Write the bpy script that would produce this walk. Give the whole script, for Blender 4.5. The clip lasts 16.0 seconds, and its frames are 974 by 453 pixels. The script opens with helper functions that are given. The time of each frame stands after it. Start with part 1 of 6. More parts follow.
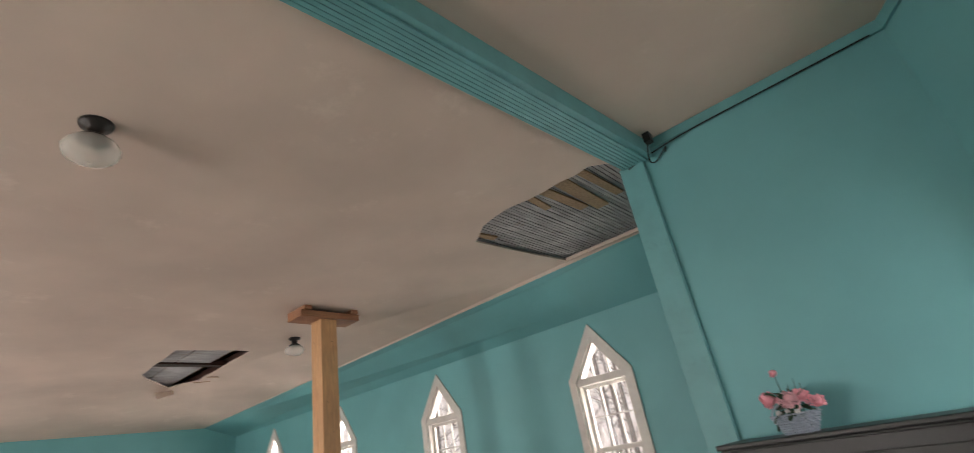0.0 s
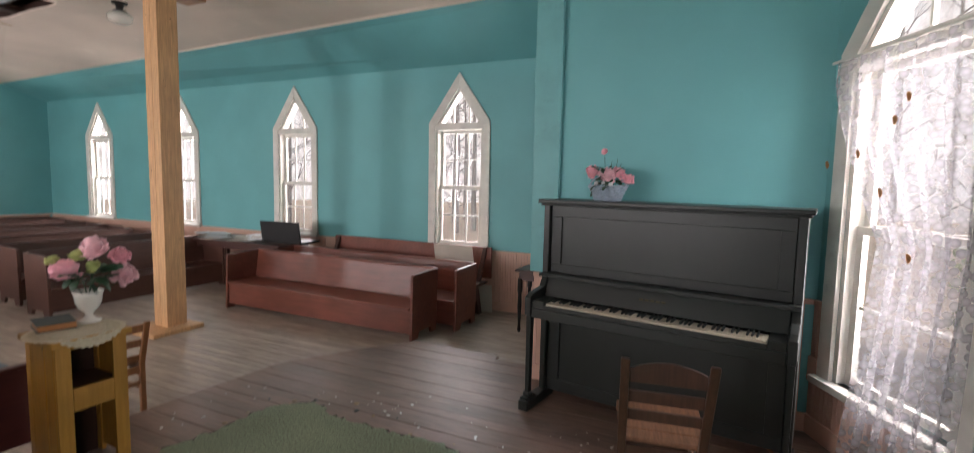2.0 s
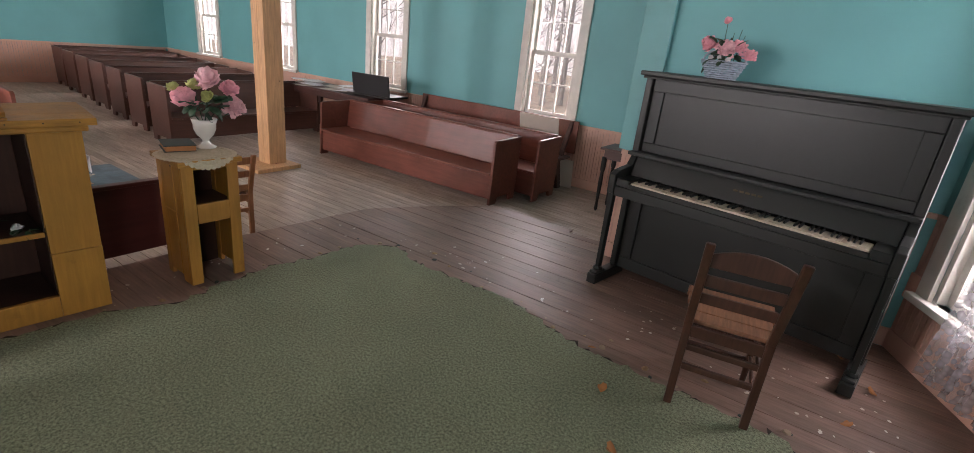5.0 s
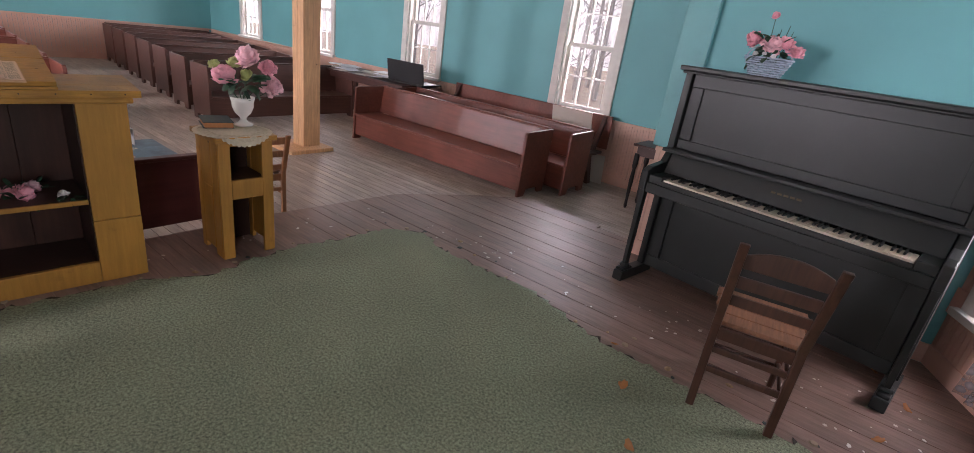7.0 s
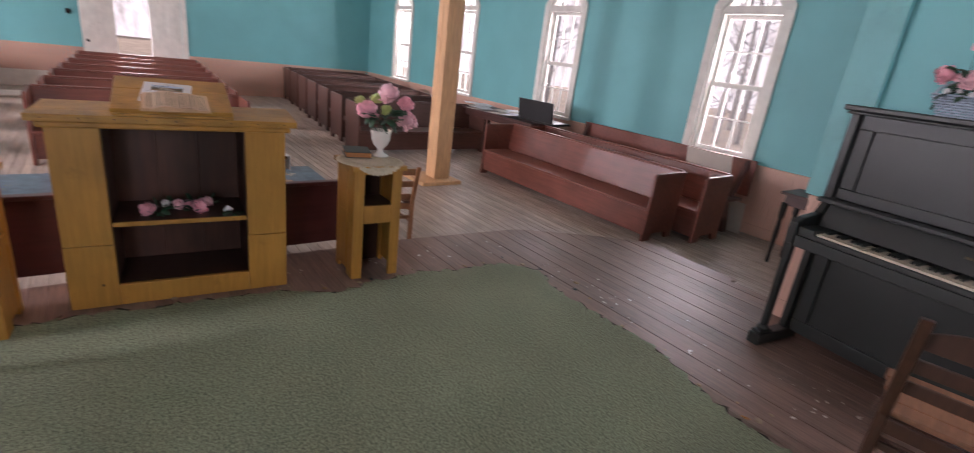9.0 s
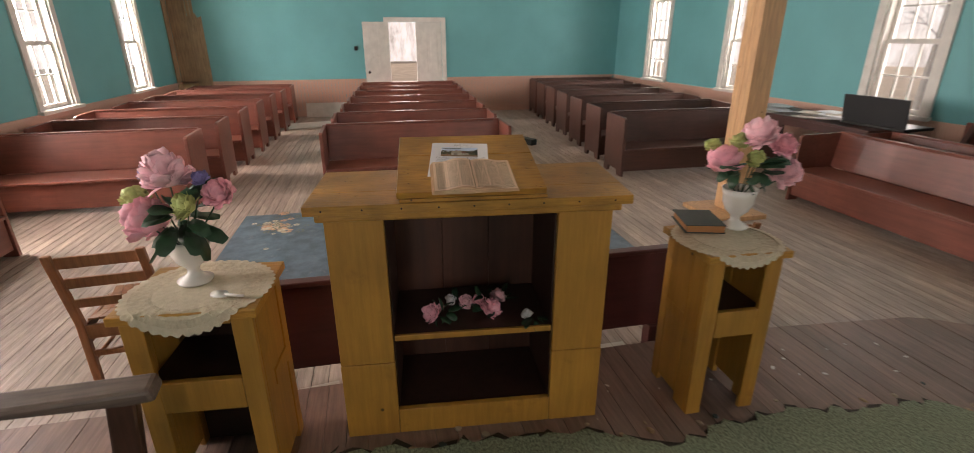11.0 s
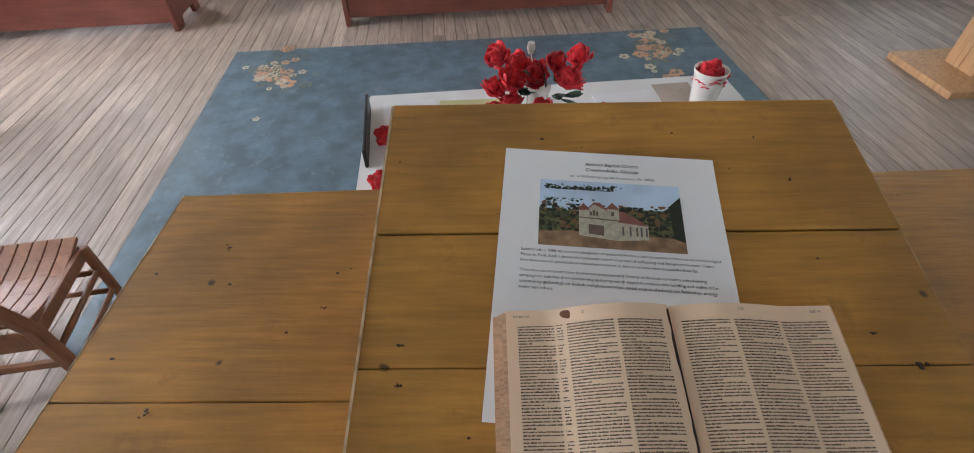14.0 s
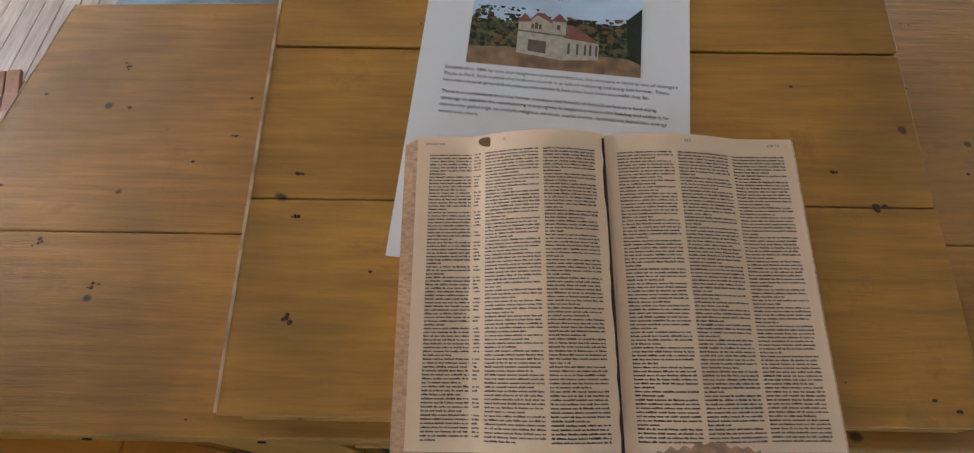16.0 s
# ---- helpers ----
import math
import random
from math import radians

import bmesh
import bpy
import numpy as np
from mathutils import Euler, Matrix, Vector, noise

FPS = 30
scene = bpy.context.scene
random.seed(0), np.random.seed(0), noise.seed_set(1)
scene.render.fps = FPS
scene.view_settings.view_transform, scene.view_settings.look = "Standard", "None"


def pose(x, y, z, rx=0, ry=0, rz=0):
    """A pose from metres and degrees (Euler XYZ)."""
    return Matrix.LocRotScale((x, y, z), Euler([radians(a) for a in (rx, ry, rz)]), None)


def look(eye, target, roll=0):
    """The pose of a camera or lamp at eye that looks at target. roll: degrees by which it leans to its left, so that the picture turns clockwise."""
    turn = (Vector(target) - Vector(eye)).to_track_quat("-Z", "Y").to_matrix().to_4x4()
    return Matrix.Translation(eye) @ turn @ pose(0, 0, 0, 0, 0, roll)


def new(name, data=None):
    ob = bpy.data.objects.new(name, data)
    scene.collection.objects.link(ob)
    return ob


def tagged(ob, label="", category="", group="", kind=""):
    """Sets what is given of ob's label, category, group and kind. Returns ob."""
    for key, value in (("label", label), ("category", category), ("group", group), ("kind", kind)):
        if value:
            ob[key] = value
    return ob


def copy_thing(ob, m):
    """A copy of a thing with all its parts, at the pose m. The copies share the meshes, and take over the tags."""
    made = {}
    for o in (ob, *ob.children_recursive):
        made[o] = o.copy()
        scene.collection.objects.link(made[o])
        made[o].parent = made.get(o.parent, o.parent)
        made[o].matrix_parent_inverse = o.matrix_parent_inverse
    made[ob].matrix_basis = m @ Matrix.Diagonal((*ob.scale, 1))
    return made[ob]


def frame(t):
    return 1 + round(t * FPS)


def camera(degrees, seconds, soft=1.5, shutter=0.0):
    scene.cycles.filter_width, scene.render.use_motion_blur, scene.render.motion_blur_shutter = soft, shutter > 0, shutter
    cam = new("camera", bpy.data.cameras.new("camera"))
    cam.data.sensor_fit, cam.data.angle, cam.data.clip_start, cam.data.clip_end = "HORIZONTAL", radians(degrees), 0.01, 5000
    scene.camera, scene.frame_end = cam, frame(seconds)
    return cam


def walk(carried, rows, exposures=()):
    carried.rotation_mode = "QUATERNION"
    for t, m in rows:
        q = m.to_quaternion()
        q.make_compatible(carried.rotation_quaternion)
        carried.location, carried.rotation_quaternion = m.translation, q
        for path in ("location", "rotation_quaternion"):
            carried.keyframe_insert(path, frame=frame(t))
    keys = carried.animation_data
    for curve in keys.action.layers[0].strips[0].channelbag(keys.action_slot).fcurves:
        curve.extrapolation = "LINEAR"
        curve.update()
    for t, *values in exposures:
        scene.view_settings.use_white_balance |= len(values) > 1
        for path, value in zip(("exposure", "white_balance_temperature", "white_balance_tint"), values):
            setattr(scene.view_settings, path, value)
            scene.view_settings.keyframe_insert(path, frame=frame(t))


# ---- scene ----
cam = camera(88.4, 16.0, 0.78, 0.4)
PATH = [
    (0, (2.949, -0.334, 1.575), (1.839, 1.107, 2.407), -10.2),
    (0.5, (2.962, -0.38, 1.56), (2.004, 1.233, 2.254), -10.6),
    (1, (2.974, -0.372, 1.586), (2.103, 1.377, 2.016), -6.1),
    (1.5, (2.957, -0.368, 1.553), (2.128, 1.446, 1.687), -2.6),
    (2, (2.949, -0.352, 1.538), (2.106, 1.453, 1.359), 1.2),
    (2.5, (2.918, -0.373, 1.503), (2.026, 1.364, 1.071), 4.3),
    (3, (2.907, -0.365, 1.498), (1.959, 1.317, 0.976), 5.0),
    (3.5, (2.908, -0.364, 1.494), (1.926, 1.276, 0.906), 5.2),
    (4, (2.908, -0.354, 1.491), (1.915, 1.261, 0.853), 5.5),
    (6.5, (2.906, -0.357, 1.469), (1.824, 1.166, 0.754), 7.4),
    (7, (2.903, -0.353, 1.462), (1.803, 1.153, 0.74), 8.0),
    (7.5, (2.904, -0.346, 1.461), (1.782, 1.14, 0.732), 8.3),
    (8, (2.905, -0.338, 1.458), (1.735, 1.111, 0.73), 8.4),
    (8.5, (2.901, -0.322, 1.454), (1.616, 1.04, 0.75), 8.3),
    (9, (2.88, -0.283, 1.443), (1.401, 0.9, 0.8), 7.2),
    (9.5, (2.666, -0.338, 1.453), (0.971, 0.562, 0.887), 4.2),
    (10, (2.355, -0.41, 1.489), (0.544, 0.265, 0.977), 0.9),
    (12.5, (0.574, -0.092, 1.484), (-1.14, -0.092, 0.453), -3.5),
    (13, (0.344, -0.09, 1.452), (-1.273, -0.048, 0.277), -2.9),
    (13.5, (0.149, -0.152, 1.432), (-1.366, -0.031, 0.132), -1.5),
    (14, (0.082, -0.147, 1.418), (-1.343, -0.04, 0.018), -1.4),
    (14.5, (0.058, -0.12, 1.401), (-1.286, -0.05, -0.078), -1.9),
    (15, (0.057, -0.103, 1.395), (-1.189, -0.057, -0.169), -2.2),
    (15.5, (0.072, -0.096, 1.372), (-1.019, -0.051, -0.303), -1.8),
    (16, (0.071, -0.082, 1.359), (-0.901, -0.006, -0.387), 0.1),
]
EXPOSURES = [(0, -0.38, 6700, 20), (0.5, -0.48, 6700, 20), (1.0, -0.23, 6400, 19), (1.5, -0.13, 6300, 19), (2.5, -0.23, 6300, 19), (4, -0.18, 6500, 21), (7, 0.02, 6100, 30), (8.5, -0.03, 6100, 29), (9.5, 0.12, 6100, 31), (10, -0.13, 6300, 25), (12.5, -0.18, 7100, 18), (13.5, 0.02, 6100, 14), (14.5, -0.14, 5400, 11), (15.5, -0.35, 5500, 13), (16, 0.0, 5700, 13)]
walk(cam, [(t, look(eye, target, roll)) for t, eye, target, roll in PATH], EXPOSURES)

# ---- light ----
world = bpy.data.worlds.new("sky")
scene.world = world
world.use_nodes = True
wn = world.node_tree
sky = wn.nodes.new("ShaderNodeTexSky")
sky.sky_type, sky.sun_disc = "NISHITA", False
sky.sun_elevation, sky.sun_rotation = radians(57), radians(198)
wn.links.new(sky.outputs[0], wn.nodes["Background"].inputs[0])
wn.nodes["Background"].inputs[1].default_value = 0.09
SUN = bpy.data.lights.new("sun", "SUN")
SUN.energy, SUN.angle, SUN.color = 4.0, radians(0.6), (1.0, 0.94, 0.85)
sun = new("sun", SUN)
sun.matrix_world = look((0, 0, 30), (6, 18, 0))
scene.view_settings.exposure = 0.0


def window_light(x, y, z, tx, ty, w, h, watts):
    """Daylight entering at one window."""
    d = bpy.data.lights.new("window_light", "AREA")
    d.shape, d.size, d.size_y, d.energy, d.color = "RECTANGLE", w, h, watts, (1.0, 0.96, 0.90)
    o = new("window_light", d)
    o.matrix_world = look((x, y, z), (x + tx, y + ty, z - 0.15))
    return o


# ---- materials ----
def mat(name, base, rough=0.6, metal=0.0, dark=0.5, scale=6.0, amount=0.5, grain=0.0, grain_axis=0,
        grain_scale=40.0, bump=0.15, bump_scale=120.0, spots=0.0, spot_col=(0.1, 0.08, 0.06), spot_scale=3.0, island=0.0, coat=0.0, space="Object", spread=12.0):
    """A surface with stains at one scale, fine grain at another, spots of wear and bump."""
    m = bpy.data.materials.new(name)
    m.use_nodes = True
    nt = m.node_tree
    L = nt.links.new
    b = nt.nodes["Principled BSDF"]
    tc = nt.nodes.new("ShaderNodeTexCoord")
    out = tc.outputs[space]
    if island:
        oi = nt.nodes.new("ShaderNodeObjectInfo")
        ad = nt.nodes.new("ShaderNodeVectorMath")
        ad.operation = "MULTIPLY_ADD"
        L(oi.outputs["Random"], ad.inputs[0])
        ad.inputs[1].default_value = (37.0, 23.0, 11.0)
        L(out, ad.inputs[2])
        out = ad.outputs[0]
    n1 = nt.nodes.new("ShaderNodeTexNoise")
    n1.inputs["Scale"].default_value, n1.inputs["Detail"].default_value = scale, 6.0
    L(out, n1.inputs["Vector"])
    r1 = nt.nodes.new("ShaderNodeMapRange")
    r1.inputs[1].default_value, r1.inputs[2].default_value = 0.35, 0.68
    L(n1.outputs[0], r1.inputs[0])
    mix1 = nt.nodes.new("ShaderNodeMix")
    mix1.data_type = "RGBA"
    mix1.inputs[6].default_value = (*[c * dark for c in base], 1)
    mix1.inputs[7].default_value = (*base, 1)
    mu = nt.nodes.new("ShaderNodeMath")
    mu.operation = "MULTIPLY_ADD"
    L(r1.outputs[0], mu.inputs[0])
    mu.inputs[1].default_value, mu.inputs[2].default_value = amount, 1 - amount
    L(mu.outputs[0], mix1.inputs[0])
    col = mix1.outputs[2]
    fine = None
    if grain:
        mp = nt.nodes.new("ShaderNodeMapping")
        s = [grain_scale] * 3
        s[grain_axis] = grain_scale / spread
        mp.inputs["Scale"].default_value = s
        L(out, mp.inputs["Vector"])
        n2 = nt.nodes.new("ShaderNodeTexNoise")
        n2.inputs["Scale"].default_value, n2.inputs["Detail"].default_value = 1.0, 8.0
        n2.inputs["Roughness"].default_value = 0.65
        L(mp.outputs[0], n2.inputs["Vector"])
        r2 = nt.nodes.new("ShaderNodeMapRange")
        r2.inputs[1].default_value, r2.inputs[2].default_value = 0.3, 0.7
        r2.inputs[3].default_value, r2.inputs[4].default_value = 1 - grain, 1 + grain * 0.5
        L(n2.outputs[0], r2.inputs[0])
        sc = nt.nodes.new("ShaderNodeVectorMath")
        sc.operation = "SCALE"
        L(col, sc.inputs[0])
        L(r2.outputs[0], sc.inputs["Scale"])
        col = sc.outputs[0]
        fine = n2.outputs[0]
    if island:
        r4 = nt.nodes.new("ShaderNodeMapRange")
        r4.inputs[3].default_value, r4.inputs[4].default_value = 1 - island, 1 + island
        L(oi.outputs["Random"], r4.inputs[0])
        sc2 = nt.nodes.new("ShaderNodeVectorMath")
        sc2.operation = "SCALE"
        L(col, sc2.inputs[0])
        L(r4.outputs[0], sc2.inputs["Scale"])
        col = sc2.outputs[0]
    if spots:
        n3 = nt.nodes.new("ShaderNodeTexNoise")
        n3.inputs["Scale"].default_value, n3.inputs["Detail"].default_value = spot_scale, 10.0
        n3.inputs["Roughness"].default_value = 0.7
        L(out, n3.inputs["Vector"])
        r3 = nt.nodes.new("ShaderNodeMapRange")
        r3.inputs[1].default_value, r3.inputs[2].default_value = 0.58, 0.72
        r3.inputs[4].default_value = spots
        L(n3.outputs[0], r3.inputs[0])
        mix3 = nt.nodes.new("ShaderNodeMix")
        mix3.data_type = "RGBA"
        L(r3.outputs[0], mix3.inputs[0])
        L(col, mix3.inputs[6])
        mix3.inputs[7].default_value = (*spot_col, 1)
        col = mix3.outputs[2]
    L(col, b.inputs["Base Color"])
    b.inputs["Roughness"].default_value, b.inputs["Metallic"].default_value = rough, metal
    b.inputs["Coat Weight"].default_value = coat
    if bump:
        nb = nt.nodes.new("ShaderNodeTexNoise")
        nb.inputs["Scale"].default_value, nb.inputs["Detail"].default_value = bump_scale, 4.0
        L(out, nb.inputs["Vector"])
        bp = nt.nodes.new("ShaderNodeBump")
        bp.inputs["Strength"].default_value, bp.inputs["Distance"].default_value = bump, 0.004
        L(fine or nb.outputs[0], bp.inputs["Height"])
        L(bp.outputs[0], b.inputs["Normal"])
    return m


WALL = mat("turquoise_paint", (0.15, 0.43, 0.445), 0.55, dark=0.74, scale=0.9, amount=0.6, bump=0.12, bump_scale=14, spots=0.12, spot_col=(0.07, 0.25, 0.25), spot_scale=1.3)
TEALTRIM = mat("turquoise_trim_paint", (0.14, 0.40, 0.41), 0.5, dark=0.7, scale=5, amount=0.5, spots=0.3, spot_col=(0.06, 0.14, 0.13), spot_scale=6)
WAINS = mat("peach_paint", (0.62, 0.38, 0.29), 0.55, dark=0.75, scale=3, amount=0.5, spots=0.25, spot_col=(0.3, 0.16, 0.11), spot_scale=5)
CEIL = mat("dirty_plasterboard", (0.66, 0.545, 0.455), 0.9, dark=0.76, scale=0.7, amount=0.8, bump=0.2, bump_scale=9, spots=0.42, spot_col=(0.80, 0.69, 0.59), spot_scale=1.7)
CEILDARK = mat("mouldy_plasterboard", (0.30, 0.25, 0.20), 0.9, dark=0.5, scale=3, amount=0.8, bump=0.2, bump_scale=9)
WHITE = mat("old_white_paint", (0.72, 0.69, 0.63), 0.55, dark=0.72, scale=7, amount=0.5, spots=0.35, spot_col=(0.36, 0.3, 0.24), spot_scale=9)
NAVEW = mat("bare_floorboard", (0.45, 0.35, 0.28), 0.5, dark=0.6, scale=1.6, amount=0.7, grain=0.4, grain_axis=0, grain_scale=55, bump=0.3, island=0.11, spots=0.3, spot_col=(0.12, 0.09, 0.07), spot_scale=2.3)
PLATW = mat("brown_painted_board", (0.25, 0.158, 0.122), 0.47, dark=0.6, scale=3, amount=0.6, grain=0.35, grain_axis=0, grain_scale=55, bump=0.25, island=0.12, spots=0.5, spot_col=(0.26, 0.19, 0.15), spot_scale=5)
PEW = mat("red_brown_pew_paint", (0.23, 0.074, 0.05), 0.34, dark=0.6, scale=3, amount=0.6, grain=0.25, grain_axis=1, grain_scale=30, bump=0.12, spots=0.3, spot_col=(0.08, 0.03, 0.02), spot_scale=7)
PEWBROWN = mat("dark_brown_pew_paint", (0.105, 0.045, 0.032), 0.42, dark=0.6, scale=3, amount=0.6, grain=0.25, grain_axis=1, grain_scale=30, bump=0.12)
PEWDARK = mat("dark_bench_paint", (0.085, 0.034, 0.026), 0.42, dark=0.55, scale=4, amount=0.6, grain=0.25, grain_axis=0, grain_scale=30, bump=0.12)
YELLOW = mat("yellow_varnished_pine", (0.46, 0.225, 0.035), 0.45, dark=0.66, scale=3.5, amount=0.6, grain=0.2, grain_axis=2, grain_scale=38, bump=0.15, spots=0.55, spot_col=(0.19, 0.085, 0.018), spot_scale=6)
YELLOWY = mat("yellow_varnished_board", (0.53, 0.26, 0.04), 0.42, dark=0.5, scale=6.5, amount=0.85, grain=0.3, grain_axis=1, grain_scale=130, bump=0.3, spots=0.75, spot_col=(0.19, 0.085, 0.02), spot_scale=13, spread=13)
# dark wood; on cabinet interiors its colour also holds the recess shade
SHADEWOOD = mat("dark_shaded_wood", (0.045, 0.018, 0.011), 0.5, dark=0.5, scale=5, amount=0.6, grain=0.3, grain_axis=2, grain_scale=30)
BLACK = mat("black_piano_lacquer", (0.020, 0.0235, 0.0215), 0.40, dark=0.7, scale=4, amount=0.5, bump=0.08, bump_scale=60, spots=0.2, spot_col=(0.035, 0.034, 0.03), spot_scale=12)
BLACK.node_tree.nodes["Principled BSDF"].inputs["Specular IOR Level"].default_value = 0.45
IVORY = mat("old_ivory_key", (0.66, 0.58, 0.45), 0.4, dark=0.8, scale=30, amount=0.5, bump=0.0)
CHAIR = mat("dark_stained_chair_wood", (0.08, 0.034, 0.02), 0.4, dark=0.55, scale=9, amount=0.6, grain=0.35, grain_axis=2, grain_scale=60)
SEATW = mat("worn_chair_seat_wood", (0.30, 0.14, 0.075), 0.45, dark=0.55, scale=9, amount=0.6, grain=0.4, grain_axis=1, grain_scale=60)
ORANGEW = mat("orange_brown_chair_wood", (0.30, 0.125, 0.05), 0.42, dark=0.6, scale=9, amount=0.5, grain=0.3, grain_axis=2, grain_scale=60)
POSTW = mat("new_pine_timber", (0.62, 0.36, 0.17), 0.6, dark=0.72, scale=3, amount=0.5, grain=0.3, grain_axis=2, grain_scale=45, spots=0.3, spot_col=(0.28, 0.13, 0.05), spot_scale=9)
BROWNBD = mat("raw_brown_board", (0.40, 0.27, 0.15), 0.75, dark=0.6, scale=3, amount=0.6, grain=0.4, grain_axis=2, grain_scale=40)
TIN = mat("grey_weathered_board", (0.46, 0.455, 0.45), 0.75, 0.0, dark=0.55, scale=2.5, amount=0.7, grain=0.35, grain_axis=1, grain_scale=45, island=0.0, spots=0.75, spot_col=(0.21, 0.13, 0.07), spot_scale=2.6)
LINO = mat("worn_blue_linoleum", (0.12, 0.175, 0.22), 0.45, dark=0.45, scale=9, amount=0.8, spots=0.55, spot_col=(0.26, 0.28, 0.29), spot_scale=10)
PAPER = mat("white_paper", (0.80, 0.80, 0.82), 0.7, dark=0.95, scale=9, amount=0.4, bump=0.05)
PAGEEDGE = mat("brown_page_edge", (0.74, 0.48, 0.30), 0.8, dark=0.72, scale=14, amount=0.6, grain=0.35, grain_axis=1, grain_scale=420, bump=0.3, spread=40)
OLDPAPER = mat("yellowed_page", (0.85, 0.62, 0.43), 0.75, dark=0.82, scale=12, amount=0.5, bump=0.08, spots=0.15, spot_col=(0.4, 0.24, 0.13), spot_scale=14)
INK = mat("print_ink", (0.03, 0.028, 0.03), 0.7, bump=0.0)
GREY_INK = mat("faded_print", (0.06, 0.045, 0.035), 0.75, bump=0.0)
IRON = mat("dark_metal", (0.03, 0.028, 0.026), 0.4, 0.7, dark=0.6, scale=20)
CERAM = mat("white_ceramic", (0.76, 0.72, 0.66), 0.2, dark=0.9, scale=14, bump=0.03)
LACE = mat("cream_lace", (0.60, 0.52, 0.38), 0.9, dark=0.8, scale=55, amount=0.7, bump=0.5, bump_scale=200)
LACEBAND = mat("openwork_lace", (0.58, 0.50, 0.36), 0.9, dark=0.7, scale=60, amount=0.7, bump=0.9, bump_scale=130, spots=0.75, spot_col=(0.22, 0.14, 0.06), spot_scale=75)
PINK = mat("pink_silk_petal", (0.95, 0.45, 0.52), 0.6, dark=0.8, scale=30, amount=0.6)
PALEPINK = mat("pale_pink_petal", (0.96, 0.58, 0.63), 0.6, dark=0.72, scale=30, amount=0.6)
LIME = mat("yellow_green_petal", (0.52, 0.56, 0.20), 0.6, dark=0.7, scale=30, amount=0.6)
LILAC = mat("lilac_petal", (0.27, 0.24, 0.52), 0.6, dark=0.7, scale=30)
LEAF = mat("dark_silk_leaf", (0.025, 0.075, 0.035), 0.5, dark=0.5, scale=30, amount=0.6)
RED = mat("red_silk_rose", (0.80, 0.018, 0.03), 0.55, dark=0.5, scale=35, amount=0.7)
WICKER = mat("pale_blue_wicker", (0.42, 0.50, 0.60), 0.6, dark=0.6, scale=40)
GREENBK = mat("dark_green_book_cover", (0.035, 0.05, 0.045), 0.6, dark=0.6, scale=15)
ORANGEBK = mat("orange_page_edge", (0.42, 0.18, 0.06), 0.7, dark=0.7, scale=20)
SOIL = mat("leaf_litter", (0.40, 0.31, 0.22), 0.95, dark=0.5, scale=1.5, amount=0.7, bump=0.4, bump_scale=8)
BARK = mat("grey_bark", (0.33, 0.29, 0.255), 0.9, dark=0.5, scale=8, grain=0.4, grain_axis=2, grain_scale=20)
CARD = mat("pale_cardboard", (0.58, 0.52, 0.45), 0.8, dark=0.85, scale=5)
FLORAL = mat("floral_fabric", (0.46, 0.38, 0.30), 0.75, dark=0.25, scale=13, amount=0.9, spots=0.9, spot_col=(0.42, 0.10, 0.13), spot_scale=12)
CLOTH = mat("white_cloth", (0.78, 0.77, 0.76), 0.9, dark=0.85, scale=8, bump=0.2, bump_scale=200)
MAROON = mat("maroon_rail_paint", (0.09, 0.022, 0.018), 0.35, dark=0.6, scale=5, grain=0.2, grain_axis=1, grain_scale=30)


def carpet_mat():
    m = mat("worn_green_carpet", (0.218, 0.25, 0.16), 0.95, dark=0.68, scale=1.7, amount=0.5, bump=1.0, bump_scale=150, spots=0.3, spot_col=(0.11, 0.14, 0.075), spot_scale=1.6)
    nt = m.node_tree
    b = nt.nodes["Principled BSDF"]
    src = b.inputs["Base Color"].links[0].from_socket
    tc = nt.nodes.new("ShaderNodeTexCoord")
    v = nt.nodes.new("ShaderNodeTexNoise")
    v.inputs["Scale"].default_value, v.inputs["Detail"].default_value = 85.0, 6.0
    v.inputs["Roughness"].default_value = 0.85
    nt.links.new(tc.outputs["Object"], v.inputs["Vector"])
    r = nt.nodes.new("ShaderNodeMapRange")
    r.inputs[1].default_value, r.inputs[2].default_value, r.inputs[3].default_value, r.inputs[4].default_value = 0.33, 0.67, 0.1, 1.85
    nt.links.new(v.outputs[0], r.inputs[0])
    s = nt.nodes.new("ShaderNodeVectorMath")
    s.operation = "SCALE"
    nt.links.new(src, s.inputs[0])
    nt.links.new(r.outputs[0], s.inputs["Scale"])
    nt.links.new(s.outputs[0], b.inputs["Base Color"])
    return m


CARPET = carpet_mat()


